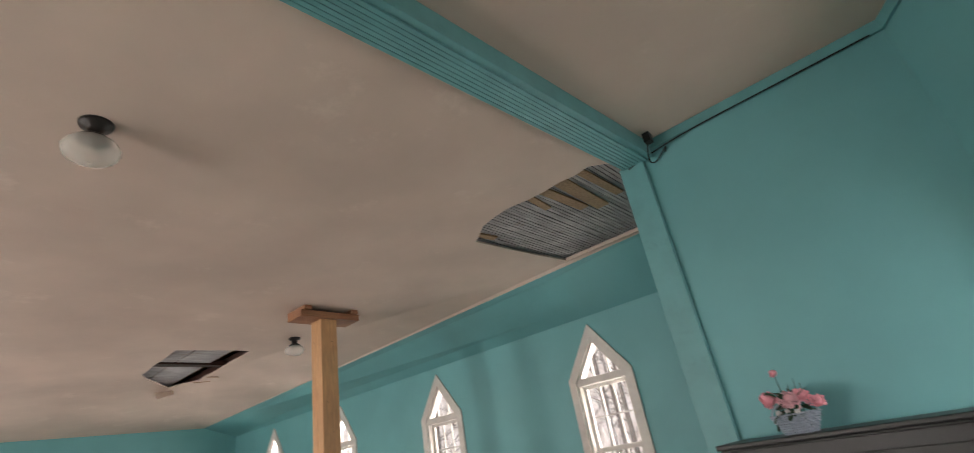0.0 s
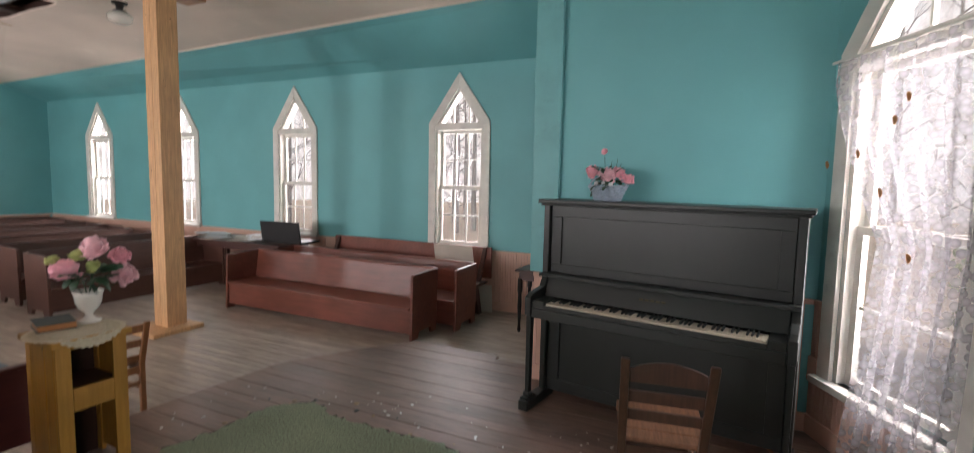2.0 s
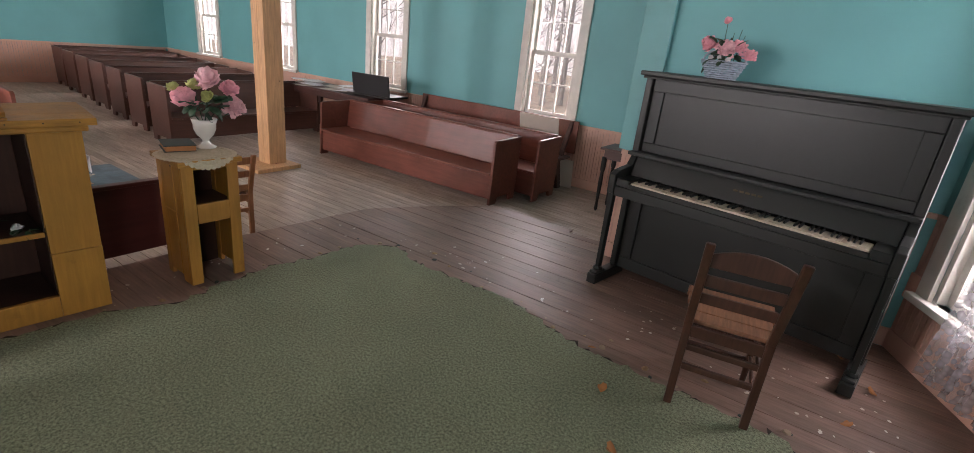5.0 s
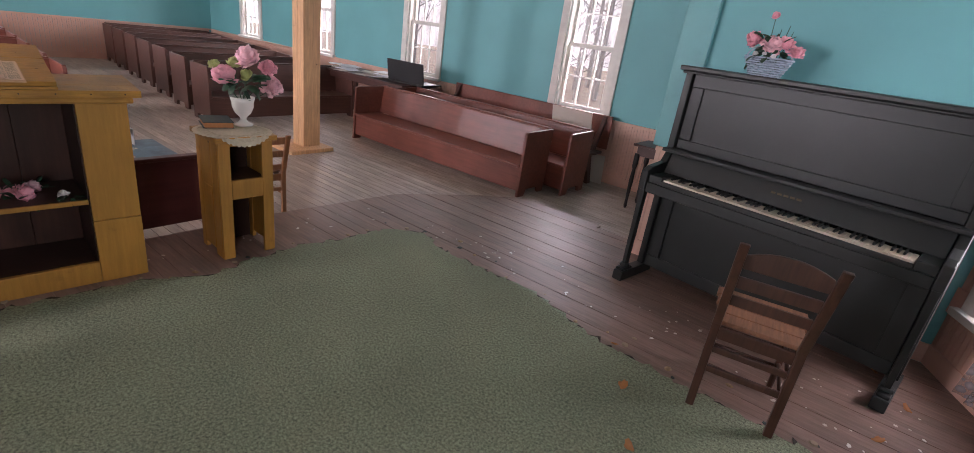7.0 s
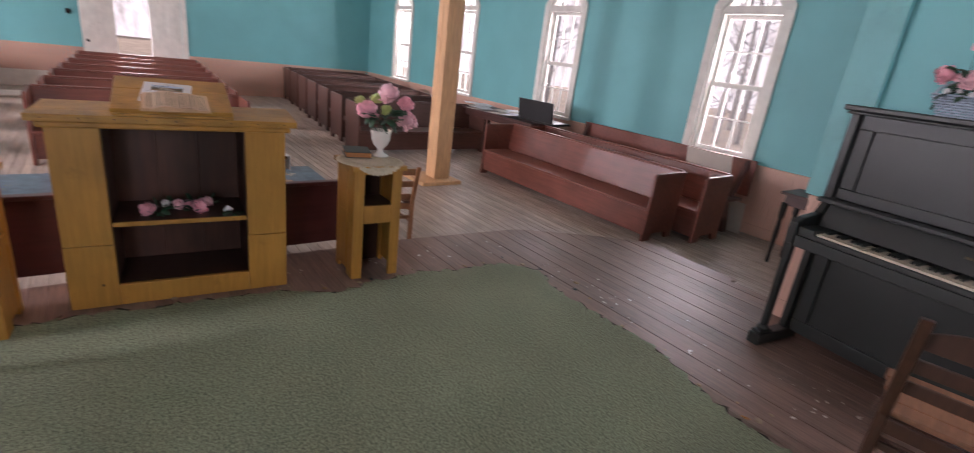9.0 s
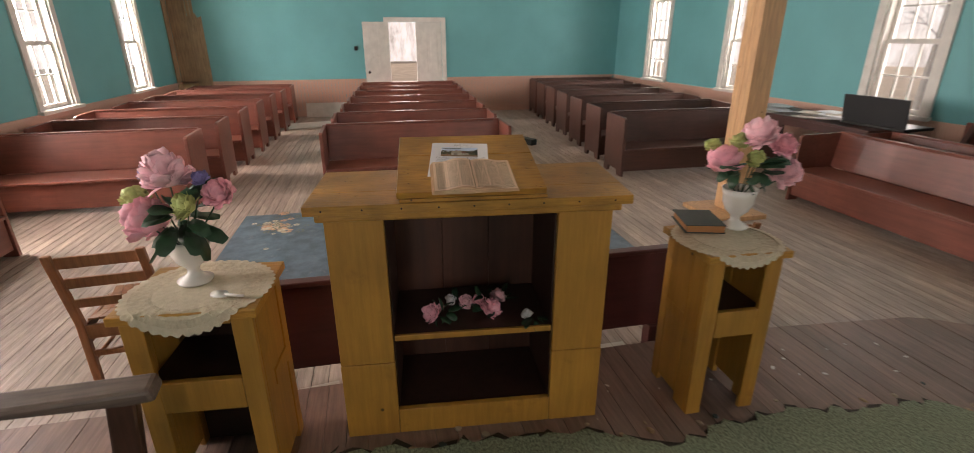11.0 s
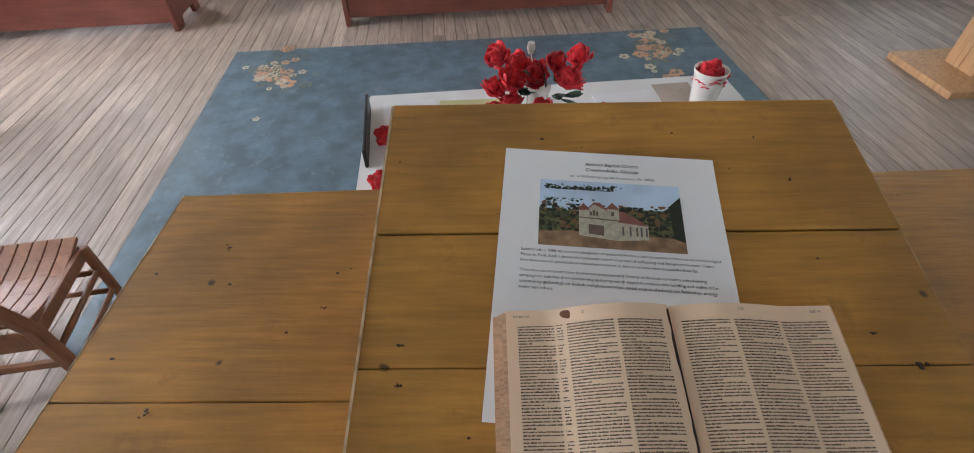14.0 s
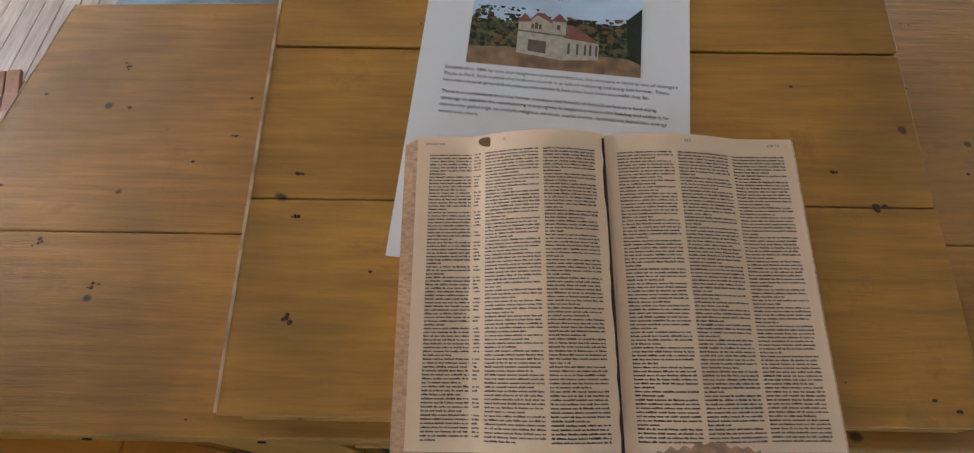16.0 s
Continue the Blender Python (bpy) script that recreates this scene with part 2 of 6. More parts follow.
def knotted(m, scale, radius, share):
    """Small dark knots and nail marks over a wood."""
    nt = m.node_tree
    b = nt.nodes["Principled BSDF"]
    src = b.inputs["Base Color"].links[0].from_socket
    tc = nt.nodes.new("ShaderNodeTexCoord")
    w = nt.nodes.new("ShaderNodeTexNoise")
    w.inputs["Scale"].default_value = 45.0
    nt.links.new(tc.outputs["Object"], w.inputs["Vector"])
    wm = nt.nodes.new("ShaderNodeVectorMath")
    wm.operation = "MULTIPLY_ADD"
    nt.links.new(w.outputs["Color"], wm.inputs[0])
    wm.inputs[1].default_value = (0.012, 0.012, 0.012)
    nt.links.new(tc.outputs["Object"], wm.inputs[2])
    v = nt.nodes.new("ShaderNodeTexVoronoi")
    v.inputs["Scale"].default_value = scale
    nt.links.new(wm.outputs[0], v.inputs["Vector"])
    sp = nt.nodes.new("ShaderNodeSeparateColor")
    nt.links.new(v.outputs["Color"], sp.inputs[0])
    g = nt.nodes.new("ShaderNodeMath")
    g.operation = "LESS_THAN"
    nt.links.new(sp.outputs[0], g.inputs[0])
    g.inputs[1].default_value = share
    r = nt.nodes.new("ShaderNodeMapRange")
    r.inputs[1].default_value, r.inputs[2].default_value, r.inputs[3].default_value, r.inputs[4].default_value = radius * 0.5, radius, 0.9, 0.0
    nt.links.new(v.outputs["Distance"], r.inputs[0])
    mu = nt.nodes.new("ShaderNodeMath")
    mu.operation = "MULTIPLY"
    nt.links.new(r.outputs[0], mu.inputs[0])
    nt.links.new(g.outputs[0], mu.inputs[1])
    mx = nt.nodes.new("ShaderNodeMix")
    mx.data_type = "RGBA"
    nt.links.new(mu.outputs[0], mx.inputs[0])
    nt.links.new(src, mx.inputs[6])
    mx.inputs[7].default_value = (0.03, 0.015, 0.006, 1)
    nt.links.new(mx.outputs[2], b.inputs["Base Color"])


knotted(YELLOWY, 17.0, 0.085, 0.7)
knotted(YELLOW, 7.0, 0.07, 0.35)
knotted(POSTW, 9.0, 0.075, 0.6)


def clear_mat(name, tint, alpha, rough=0.05):
    """Glass or gauze: mostly clear, with a gloss or a woven veil."""
    m = bpy.data.materials.new(name)
    m.use_nodes = True
    nt = m.node_tree
    b = nt.nodes["Principled BSDF"]
    tr = nt.nodes.new("ShaderNodeBsdfTransparent")
    mx = nt.nodes.new("ShaderNodeMixShader")
    b.inputs["Base Color"].default_value = (*tint, 1)
    b.inputs["Roughness"].default_value = rough
    mx.inputs[0].default_value = alpha
    nt.links.new(tr.outputs[0], mx.inputs[1])
    nt.links.new(b.outputs[0], mx.inputs[2])
    nt.links.new(mx.outputs[0], nt.nodes["Material Output"].inputs["Surface"])
    return m


GLASS = clear_mat("window_glass", (0.75, 0.78, 0.78), 0.10)
BOWL = clear_mat("clear_lamp_glass", (0.8, 0.77, 0.7), 0.42, 0.08)


def gauze_mat():
    m = clear_mat("lace_curtain", (0.78, 0.75, 0.78), 0.5, 0.9)
    nt = m.node_tree
    mx = [n for n in nt.nodes if n.type == "MIX_SHADER"][0]
    b = nt.nodes["Principled BSDF"]
    tl = nt.nodes.new("ShaderNodeBsdfTranslucent")
    tl.inputs[0].default_value = (0.20, 0.192, 0.205, 1)
    m2 = nt.nodes.new("ShaderNodeMixShader")
    m2.inputs[0].default_value = 0.6
    nt.links.new(b.outputs[0], m2.inputs[1])
    nt.links.new(tl.outputs[0], m2.inputs[2])
    nt.links.new(m2.outputs[0], mx.inputs[2])
    tc = nt.nodes.new("ShaderNodeTexCoord")
    v = nt.nodes.new("ShaderNodeTexVoronoi")
    v.inputs["Scale"].default_value = 26.0
    nt.links.new(tc.outputs["Object"], v.inputs["Vector"])
    r = nt.nodes.new("ShaderNodeMapRange")
    r.inputs[1].default_value, r.inputs[2].default_value, r.inputs[3].default_value, r.inputs[4].default_value = 0.1, 0.6, 0.70, 0.40
    nt.links.new(v.outputs[0], r.inputs[0])
    nt.links.new(r.outputs[0], mx.inputs[0])
    return m


GAUZE = gauze_mat()


# ---- building helpers ----
def box(bm, x0, x1, y0, y1, z0, z1, m=None):
    vs = [bm.verts.new((x, y, z)) for x in (x0, x1) for y in (y0, y1) for z in (z0, z1)]
    for f in ((0, 1, 3, 2), (4, 6, 7, 5), (0, 4, 5, 1), (2, 3, 7, 6), (0, 2, 6, 4), (1, 5, 7, 3)):
        bm.faces.new([vs[i] for i in f])
    if m is not None:
        bmesh.ops.transform(bm, matrix=m, verts=vs)
    return vs


def prism(bm, pts, depth, m=None):
    """A polygon of (a, b) in the local x-z plane, drawn out along local y from 0 to depth."""
    lo = [bm.verts.new((a, 0, b)) for a, b in pts]
    hi = [bm.verts.new((a, depth, b)) for a, b in pts]
    n = len(pts)
    bm.faces.new(lo)
    bm.faces.new(hi[::-1])
    for i in range(n):
        bm.faces.new((lo[i], hi[i], hi[(i + 1) % n], lo[(i + 1) % n]))
    if m is not None:
        bmesh.ops.transform(bm, matrix=m, verts=lo + hi)
    return lo + hi


def slab(bm, pts, z0, z1):
    """A flat polygon of (x, y) from z0 to z1."""
    lo = [bm.verts.new((a, b, z0)) for a, b in pts]
    hi = [bm.verts.new((a, b, z1)) for a, b in pts]
    n = len(pts)
    bm.faces.new(lo[::-1])
    bm.faces.new(hi)
    for i in range(n):
        bm.faces.new((lo[i], lo[(i + 1) % n], hi[(i + 1) % n], hi[i]))


def lathe(bm, profile, n=20, m=None):
    """Turned shape: profile of (radius, z) from bottom to top."""
    rings, made = [], []
    for r, z in profile:
        ring = [bm.verts.new((r * math.cos(2 * math.pi * i / n), r * math.sin(2 * math.pi * i / n), z)) for i in range(n)]
        rings.append(ring)
        made += ring
    for a, b in zip(rings, rings[1:]):
        for i in range(n):
            bm.faces.new((a[i], a[(i + 1) % n], b[(i + 1) % n], b[i]))
    bm.faces.new(rings[0][::-1])
    bm.faces.new(rings[-1])
    if m is not None:
        bmesh.ops.transform(bm, matrix=m, verts=made)
    return made


def rod(bm, a, b, r0, r1=None, n=8):
    a, b = Vector(a), Vector(b)
    m = Matrix.Translation(a) @ (b - a).to_track_quat("Z", "Y").to_matrix().to_4x4()
    return lathe(bm, [(r0, 0), (r1 if r1 is not None else r0, (b - a).length)], n, m)


def finish(name, bm, material, bevel=0.0, smooth=False):
    bmesh.ops.recalc_face_normals(bm, faces=bm.faces)
    me = bpy.data.meshes.new(name)
    bm.to_mesh(me)
    bm.free()
    me.materials.append(material)
    ob = new(name, me)
    if smooth:
        for p in me.polygons:
            p.use_smooth = True
    if bevel:
        md = ob.modifiers.new("bevel", "BEVEL")
        md.width, md.segments, md.limit_method = bevel, 2, "ANGLE"
    return ob


def part(name, bm, material, parent, label="", bevel=0.0, smooth=False):
    ob = finish(name, bm, material, bevel, smooth)
    ob.parent = parent
    return tagged(ob, label) if label else ob


def boxpart(name, dims, material, parent, label="", bevel=0.004, m=None):
    bm = bmesh.new()
    box(bm, *dims, m)
    return part(name, bm, material, parent, label, bevel)


def thing(name, label, category, m=None, group=""):
    ob = new(name)
    ob.empty_display_size = 0.1
    ob.matrix_world = m if m is not None else Matrix()
    return tagged(ob, label, category, group)


def structure(name, bm, material, label, bevel=0.0, smooth=False):
    return tagged(finish(name, bm, material, bevel, smooth), label, "", "", "structure")


# ---- plan ----
NF = -0.17           # nave floor; the platform floor is 0
YR, YL = 5.667, -4.30  # long walls of the nave
XB = -10.6           # entrance wall
XC = 1.66            # wall between nave and chancel
YC, YCL = 3.30, -1.94  # chancel side walls
ZC, ZW = 3.60, 3.08  # flat ceiling, foot of the sloping cove
COVE = 0.77
SAG = 0.27           # the ceiling hangs low at the entrance wall
WINS = (-8.66, -6.05, -3.27, -0.30)
SILL, SPRING, APEX, HALF = 0.66, 2.27, 2.79, 0.36   # the clear opening


def pointed_wall(name, length, thick, z0, z1, wins, m, label, material, sill=SILL, spring=SPRING, apex=APEX, half=HALF):
    """A wall along local x with pointed window openings at wins; local y is its outside."""
    bm = bmesh.new()
    s = 0.0
    for c in wins:
        prism(bm, [(s, z0), (c - half, z0), (c - half, z1), (s, z1)], thick)
        prism(bm, [(c - half, z0), (c + half, z0), (c + half, sill), (c - half, sill)], thick)
        prism(bm, [(c - half, spring), (c, apex), (c, z1), (c - half, z1)], thick)
        prism(bm, [(c, apex), (c + half, spring), (c + half, z1), (c, z1)], thick)
        s = c + half
    prism(bm, [(s, z0), (length, z0), (length, z1), (s, z1)], thick)
    bmesh.ops.transform(bm, matrix=m, verts=bm.verts)
    return structure(name, bm, material, label)


def pointed_window(name, m, label, sill=SILL, spring=SPRING, apex=APEX, half=HALF, cols=3, muntins=2):
    """Casing, sashes and panes of one pointed window; local x along the wall, y outwards, z up, origin on the inner wall face."""
    w = thing(name, label, "window", m)
    w["kind"] = "structure"
    c = 0.105
    slope = Vector((half, apex - spring)).normalized()
    out = Vector((-slope[1], slope[0])) * c
    for sx in (-1, 1):
        bm = bmesh.new()
        box(bm, min(sx * half, sx * (half + c)), max(sx * half, sx * (half + c)), -0.028, 0.0, sill - 0.02, spring)
        part("jamb", bm, WHITE, w, "", 0.003)
        bm = bmesh.new()
        top = apex + c * math.hypot(half, apex - spring) / half
        prism(bm, [(sx * half, spring), (0, apex), (0, top), (sx * (half + c), spring + 0.05), (sx * (half + c), spring)], 0.03, pose(0, -0.03, 0))
        part("gable_board", bm, WHITE, w, "", 0.003)
        bm = bmesh.new()
        box(bm, min(sx * half, sx * (half - 0.03)), max(sx * half, sx * (half - 0.03)), 0.0, 0.12, sill, spring)
        part("stop", bm, WHITE, w)
        bm = bmesh.new()
        prism(bm, [(sx * half, spring), (0, apex), (0, apex - 0.06), (sx * (half - 0.035), spring)], 0.12)
        part("stop", bm, WHITE, w)
    boxpart("window_sill", (-half - c - 0.02, half + c + 0.02, -0.07, 0.05, sill - 0.045, sill), WHITE, w, "", 0.006)
    boxpart("transom", (-half, half, -0.012, 0.11, spring - 0.045, spring + 0.045), WHITE, w, "", 0.004)
    mid = (sill + spring - 0.045) / 2
    for k, (z0, z1, y) in enumerate(((sill, mid + 0.02, 0.05), (mid - 0.02, spring - 0.045, 0.085))):
        sash = thing("sash", "", "")
        for key in ("label", "category", "group"):
            if key in sash:
                del sash[key]
        bm = bmesh.new()
        i = half - 0.03
        box(bm, -i, -i + 0.045, y, y + 0.033, z0, z1)
        box(bm, i - 0.045, i, y, y + 0.033, z0, z1)
        box(bm, -i + 0.045, i - 0.045, y, y + 0.033, z0, z0 + 0.05)
        box(bm, -i + 0.045, i - 0.045, y, y + 0.033, z1 - 0.045, z1)
        a, b2 = -i + 0.045, i - 0.045
        lo, hi = z0 + 0.05, z1 - 0.045
        for q in range(1, cols):
            x = a + (b2 - a) * q / cols
            box(bm, x - 0.009, x + 0.009, y + 0.004, y + 0.029, lo, hi)
        zm = (lo + hi) / 2
        for q in range(cols):
            x0, x1 = a + (b2 - a) * q / cols + 0.009, a + (b2 - a) * (q + 1) / cols - 0.009
            box(bm, x0, x1, y + 0.005, y + 0.028, zm - 0.009, zm + 0.009)
        sash_ob = part("sash", bm, WHITE, w)
        bpy.data.objects.remove(sash)
        for q in range(cols):
            x0, x1 = a + (b2 - a) * q / cols, a + (b2 - a) * (q + 1) / cols
            for p0, p1 in ((lo, zm), (zm, hi)):
                bm = bmesh.new()
                box(bm, x0 + 0.009, x1 - 0.009, y + 0.014, y + 0.018, p0 + 0.0, p1)
                g = part("pane", bm, GLASS, sash_ob)
                g.visible_shadow = False
    bm = bmesh.new()
    for q in range(1, muntins + 1):
        x = -half + 2 * half * q / (muntins + 1)
        zt = apex - (apex - spring) * abs(x) / half - 0.05
        box(bm, x - 0.009, x + 0.009, 0.05, 0.075, spring + 0.04, zt)
    part("gable_muntin", bm, WHITE, w)
    bm = bmesh.new()
    prism(bm, [(-half + 0.035, spring + 0.04), (half - 0.035, spring + 0.04), (0, apex - 0.07)], 0.004, pose(0, 0.062, 0))
    g = part("pane", bm, GLASS, w)
    g.visible_shadow = False
    return w


# ---- nave: walls, ceiling ----
TH = 0.15
LEN = XC - XB
MR = pose(XB, YR, 0)
pointed_wall("wall_north", LEN + 0.15, TH, NF, 4.2, [x - XB for x in WINS], MR, "turquoise painted nave wall with pointed windows", WALL)
ML = Matrix.Translation((XC, YL, 0)) @ Matrix.Rotation(math.pi, 4, "Z")
pointed_wall("wall_south", LEN + 0.15, TH, NF, 4.2, [XC - x for x in WINS[::-1]], ML, "turquoise painted nave wall with pointed windows", WALL)
for k, x in enumerate(WINS):
    pointed_window(f"window_{k + 1}", MR @ pose(x - XB, 0, 0), "unseen white-painted sash window mirrored from the north side, cracked old paint")
    pointed_window(f"window_{k + 5}", ML @ pose(XC - x, 0, 0), "unseen white-painted sash window mirrored from the north side, cracked old paint")
    window_light(x, YR + 0.35, 1.75, 0, -1, 0.8, 2.0, 150 if x < -5 else 55 if x < -2 else 95)
    window_light(x, YL - 0.35, 1.75, 0, 1, 0.8, 2.0, 350 if x < -5 else 335)

# entrance wall with its doorway
DY0, DY1, DZ = 0.12, 1.30, 1.83
bm = bmesh.new()
box(bm, XB - TH, XB, YL - TH, DY0, NF, 4.2)
box(bm, XB - TH, XB, DY1, YR + TH, NF, 4.2)
box(bm, XB - TH, XB, DY0, DY1, DZ, 4.2)
structure("wall_west", bm, WALL, "turquoise painted entrance wall with a double doorway")
# wall between nave and chancel, on both sides of the arch
bm = bmesh.new()
box(bm, XC, XC + TH, YC + 0.16, YR + TH, NF, 4.2)
box(bm, XC, XC + TH, YL - TH, YCL - 0.16, NF, 4.2)
structure("wall_east", bm, WALL, "turquoise painted wall beside the chancel arch")

# sloping coves and flat ceiling with two broken-out holes
for nm, y0, y1 in (("cove_north", YR, YR - COVE), ("cove_south", YL, YL + COVE)):
    bm = bmesh.new()
    pts = [(y0, ZW), (y1, ZC), (y1, ZC + 0.04), (y0, ZW + 0.06)]
    a = [bm.verts.new((XB, y, z - (SAG if z > ZW + 0.2 else 0.0))) for y, z in pts]
    b = [bm.verts.new((XC, y, z)) for y, z in pts]
    bm.faces.new(a)
    bm.faces.new(b[::-1])
    for i in range(4):
        bm.faces.new((a[i], a[(i + 1) % 4], b[(i + 1) % 4], b[i]))
    structure(nm, bm, WALL, "turquoise painted sloping cove below the ceiling")


def holed(name, outer, holes, z, th, material, label):
    """A flat ceiling sheet with ragged holes."""
    bm = bmesh.new()
    edges = []
    for ring in [outer] + holes:
        vs = [bm.verts.new((x, y, z)) for x, y in ring]
        edges += [bm.edges.new((vs[i], vs[(i + 1) % len(vs)])) for i in range(len(vs))]
    bmesh.ops.triangle_fill(bm, use_beauty=True, use_dissolve=False, edges=edges)
    for v in bm.verts:
        if v.co.x < XB + 0.01:
            v.co.z -= SAG
    ext = bmesh.ops.extrude_face_region(bm, geom=list(bm.faces))
    bmesh.ops.translate(bm, vec=(0, 0, th), verts=[v for v in ext["geom"] if isinstance(v, bmesh.types.BMVert)])
    return structure(name, bm, material, label)


def ragged(pts, step, amp, seed):
    """A polygon with broken, jagged edges."""
    rnd, out = random.Random(seed), []
    for i, a in enumerate(pts):
        b = pts[(i + 1) % len(pts)]
        n = max(1, int(math.dist(a, b) / step))
        for k in range(n):
            f = k / n
            out.append((a[0] + (b[0] - a[0]) * f + rnd.uniform(-amp, amp), a[1] + (b[1] - a[1]) * f + rnd.uniform(-amp, amp)))
    return out


HOLE1 = ragged([(-0.05, 3.34), (0.22, 3.16), (0.48, 3.06), (0.8, 3.10), (1.17, 3.11), (1.46, 3.07)], 0.14, 0.03, 3)[:-9] + [(1.6, 3.2), (1.62, 4.86), (0.10, 4.86), (0.02, 4.3)]
HOLE2 = ragged([(-4.68, 2.15), (-4.54, 3.15), (-5.6, 3.2), (-6.6, 3.2), (-7.2, 2.95), (-6.2, 2.2)], 0.3, 0.03, 5)
holed("ceiling_nave", [(XB, YL + COVE), (1.10, YL + COVE), (1.76, 3.27), (XC, 3.36), (XC, YR - COVE), (XB, YR - COVE)], [HOLE1, HOLE2], ZC, 0.02, CEIL, "stained beige plasterboard ceiling with broken-out holes")
# old tongue-and-groove boards and tin above the holes
# dark sheet added close behind the boards, for the shade in their gaps
bm = bmesh.new()
box(bm, -0.3, 1.62, 2.9, 5.0, ZC + 0.066, ZC + 0.08)
structure("ceiling_void", bm, SHADEWOOD, "added dark backing behind the gaps of the old boards")
bm = bmesh.new()
rnd = random.Random(8)
for k in range(46):
    x = -0.3 + k * 0.0417
    d = rnd.uniform(0, 0.006)
    box(bm, x, x + 0.034, 2.92, 4.98, ZC + 0.045 + d, ZC + 0.062)
structure("ceiling_old_boards", bm, TIN, "old grey beaded boards above the broken ceiling")
bm = bmesh.new()
box(bm, 0.05, 1.61, 4.815, 4.86, ZC - 0.012, ZC + 0.03)
structure("trim_hole_edge", bm, CEIL, "pale plaster strip along the broken ceiling edge", 0.003)
bm = bmesh.new()
for y0, y1 in ((2.0, 2.475), (2.495, 2.98)):
    for x0, x1 in ((-7.3, -6.4), (-6.395, -5.72), (-5.60, -4.9), (-4.895, -4.3)):
        box(bm, x0, x1, y0, y1, ZC + 0.06, ZC + 0.07)
structure("ceiling_old_panels", bm, TIN, "old grey boards above the broken ceiling")
bm = bmesh.new()
box(bm, -5.74, -5.58, 2.0, 3.4, ZC + 0.03, ZC + 0.10)
box(bm, -7.4, -4.3, 3.25, 3.33, ZC + 0.03, ZC + 0.16)
structure("ceiling_old_battens", bm, SHADEWOOD, "dark old battens above the broken ceiling")
# torn plaster hanging from the far hole
for k, (x, y, l, w, rx, ry, rz) in enumerate(((-7.32, 2.93, 0.34, 0.26, 18, 28, -10), (-6.6, 3.26, 0.30, 0.025, 14, 6, 30), (-6.2, 3.28, 0.18, 0.02, 22, 4, 70))):
    b = boxpart("torn_plaster", (-l / 2, l / 2, -w / 2, w / 2, 0, 0.012), CEIL if k == 0 else BROWNBD, None, "", 0.002)
    b.matrix_world = pose(x, y, ZC - (0.075 if k == 0 else 0.03), rx, ry, rz)
    tagged(b, "torn strip of plaster hanging from the ceiling hole", "plaster strip", "torn plaster")
for k, (x, y, l, w, a) in enumerate(((0.98, 3.42, 0.72, 0.10, 86), (1.14, 3.5, 0.85, 0.13, 91), (1.36, 3.45, 0.75, 0.08, 88), (0.80, 3.3, 0.34, 0.07, 95), (0.04, 3.42, 0.22, 0.07, 80))):
    b = boxpart("broken_lath", (-l / 2, l / 2, -w / 2, w / 2, 0, 0.02), BROWNBD, None, "", 0.002)
    b.matrix_world = pose(x, y, ZC + 0.022 + 0.0005 * k, 0, 1, a)
    tagged(b, "splintered brown board in the ceiling hole", "board", "broken boards")
bm = bmesh.new()
box(bm, XB - 0.3, 5.2, YL - 0.3, YR + 0.3, 4.2, 4.3)
structure("roof", bm, BROWNBD, "roof above the ceiling")

# ---- chancel ----
ZK = 3.668
D = Vector((0.43, -0.9)).normalized()
CP = [(XC, YC), (3.52, YC), (3.52 + 1.6 * D.x, YC + 1.6 * D.y)]
YM = (YC + YCL) / 2
CM = [(x, 2 * YM - y) for x, y in CP]
bm = bmesh.new()
box(bm, XC - 0.0, 3.52, YC, YC + 0.12, NF, 4.2)
structure("wall_chancel_north", bm, WALL, "turquoise painted chancel wall behind the piano")
bm = bmesh.new()
box(bm, XC, 3.52, YCL - 0.12, YCL, NF, 4.2)
structure("wall_chancel_south", bm, WALL, "turquoise painted chancel side wall")
ang = math.atan2(D.y, D.x)
MA = Matrix.Translation((CP[1][0], CP[1][1], 0)) @ Matrix.Rotation(ang, 4, "Z")
CWIN = dict(sill=0.40, spring=2.26, apex=2.80, half=0.385)
pointed_wall("wall_chancel_angled_north", 1.6, -0.13, NF, 4.2, [0.575], MA @ Matrix.Scale(-1, 4, (0, 1, 0)), "turquoise painted angled chancel wall with a window", WALL, **CWIN)
MB = Matrix.Translation((CM[2][0], CM[2][1], 0)) @ Matrix.Rotation(math.pi - ang, 4, "Z")
pointed_wall("wall_chancel_angled_south", 1.6, -0.13, NF, 4.2, [1.6 - 0.575], MB @ Matrix.Scale(-1, 4, (0, 1, 0)), "turquoise painted angled chancel wall with a window", WALL, **CWIN)
pointed_window("window_9", MA @ pose(0.575, 0, 0), "unseen white-painted sash window mirrored from the north side behind a lace curtain", cols=1, muntins=1, **CWIN)
# unseen window, added by mirroring the north one
pointed_window("window_10", MB @ pose(1.6 - 0.575, 0, 0), "unseen white-painted sash window mirrored from the north side", cols=1, muntins=1, **CWIN)
XE = CP[2][0]
bm = bmesh.new()
box(bm, XE, XE + 0.13, CM[2][1] - 0.1, CP[2][1] + 0.1, NF, 4.2)
structure("wall_chancel_east", bm, WALL, "turquoise painted wall closing the chancel")
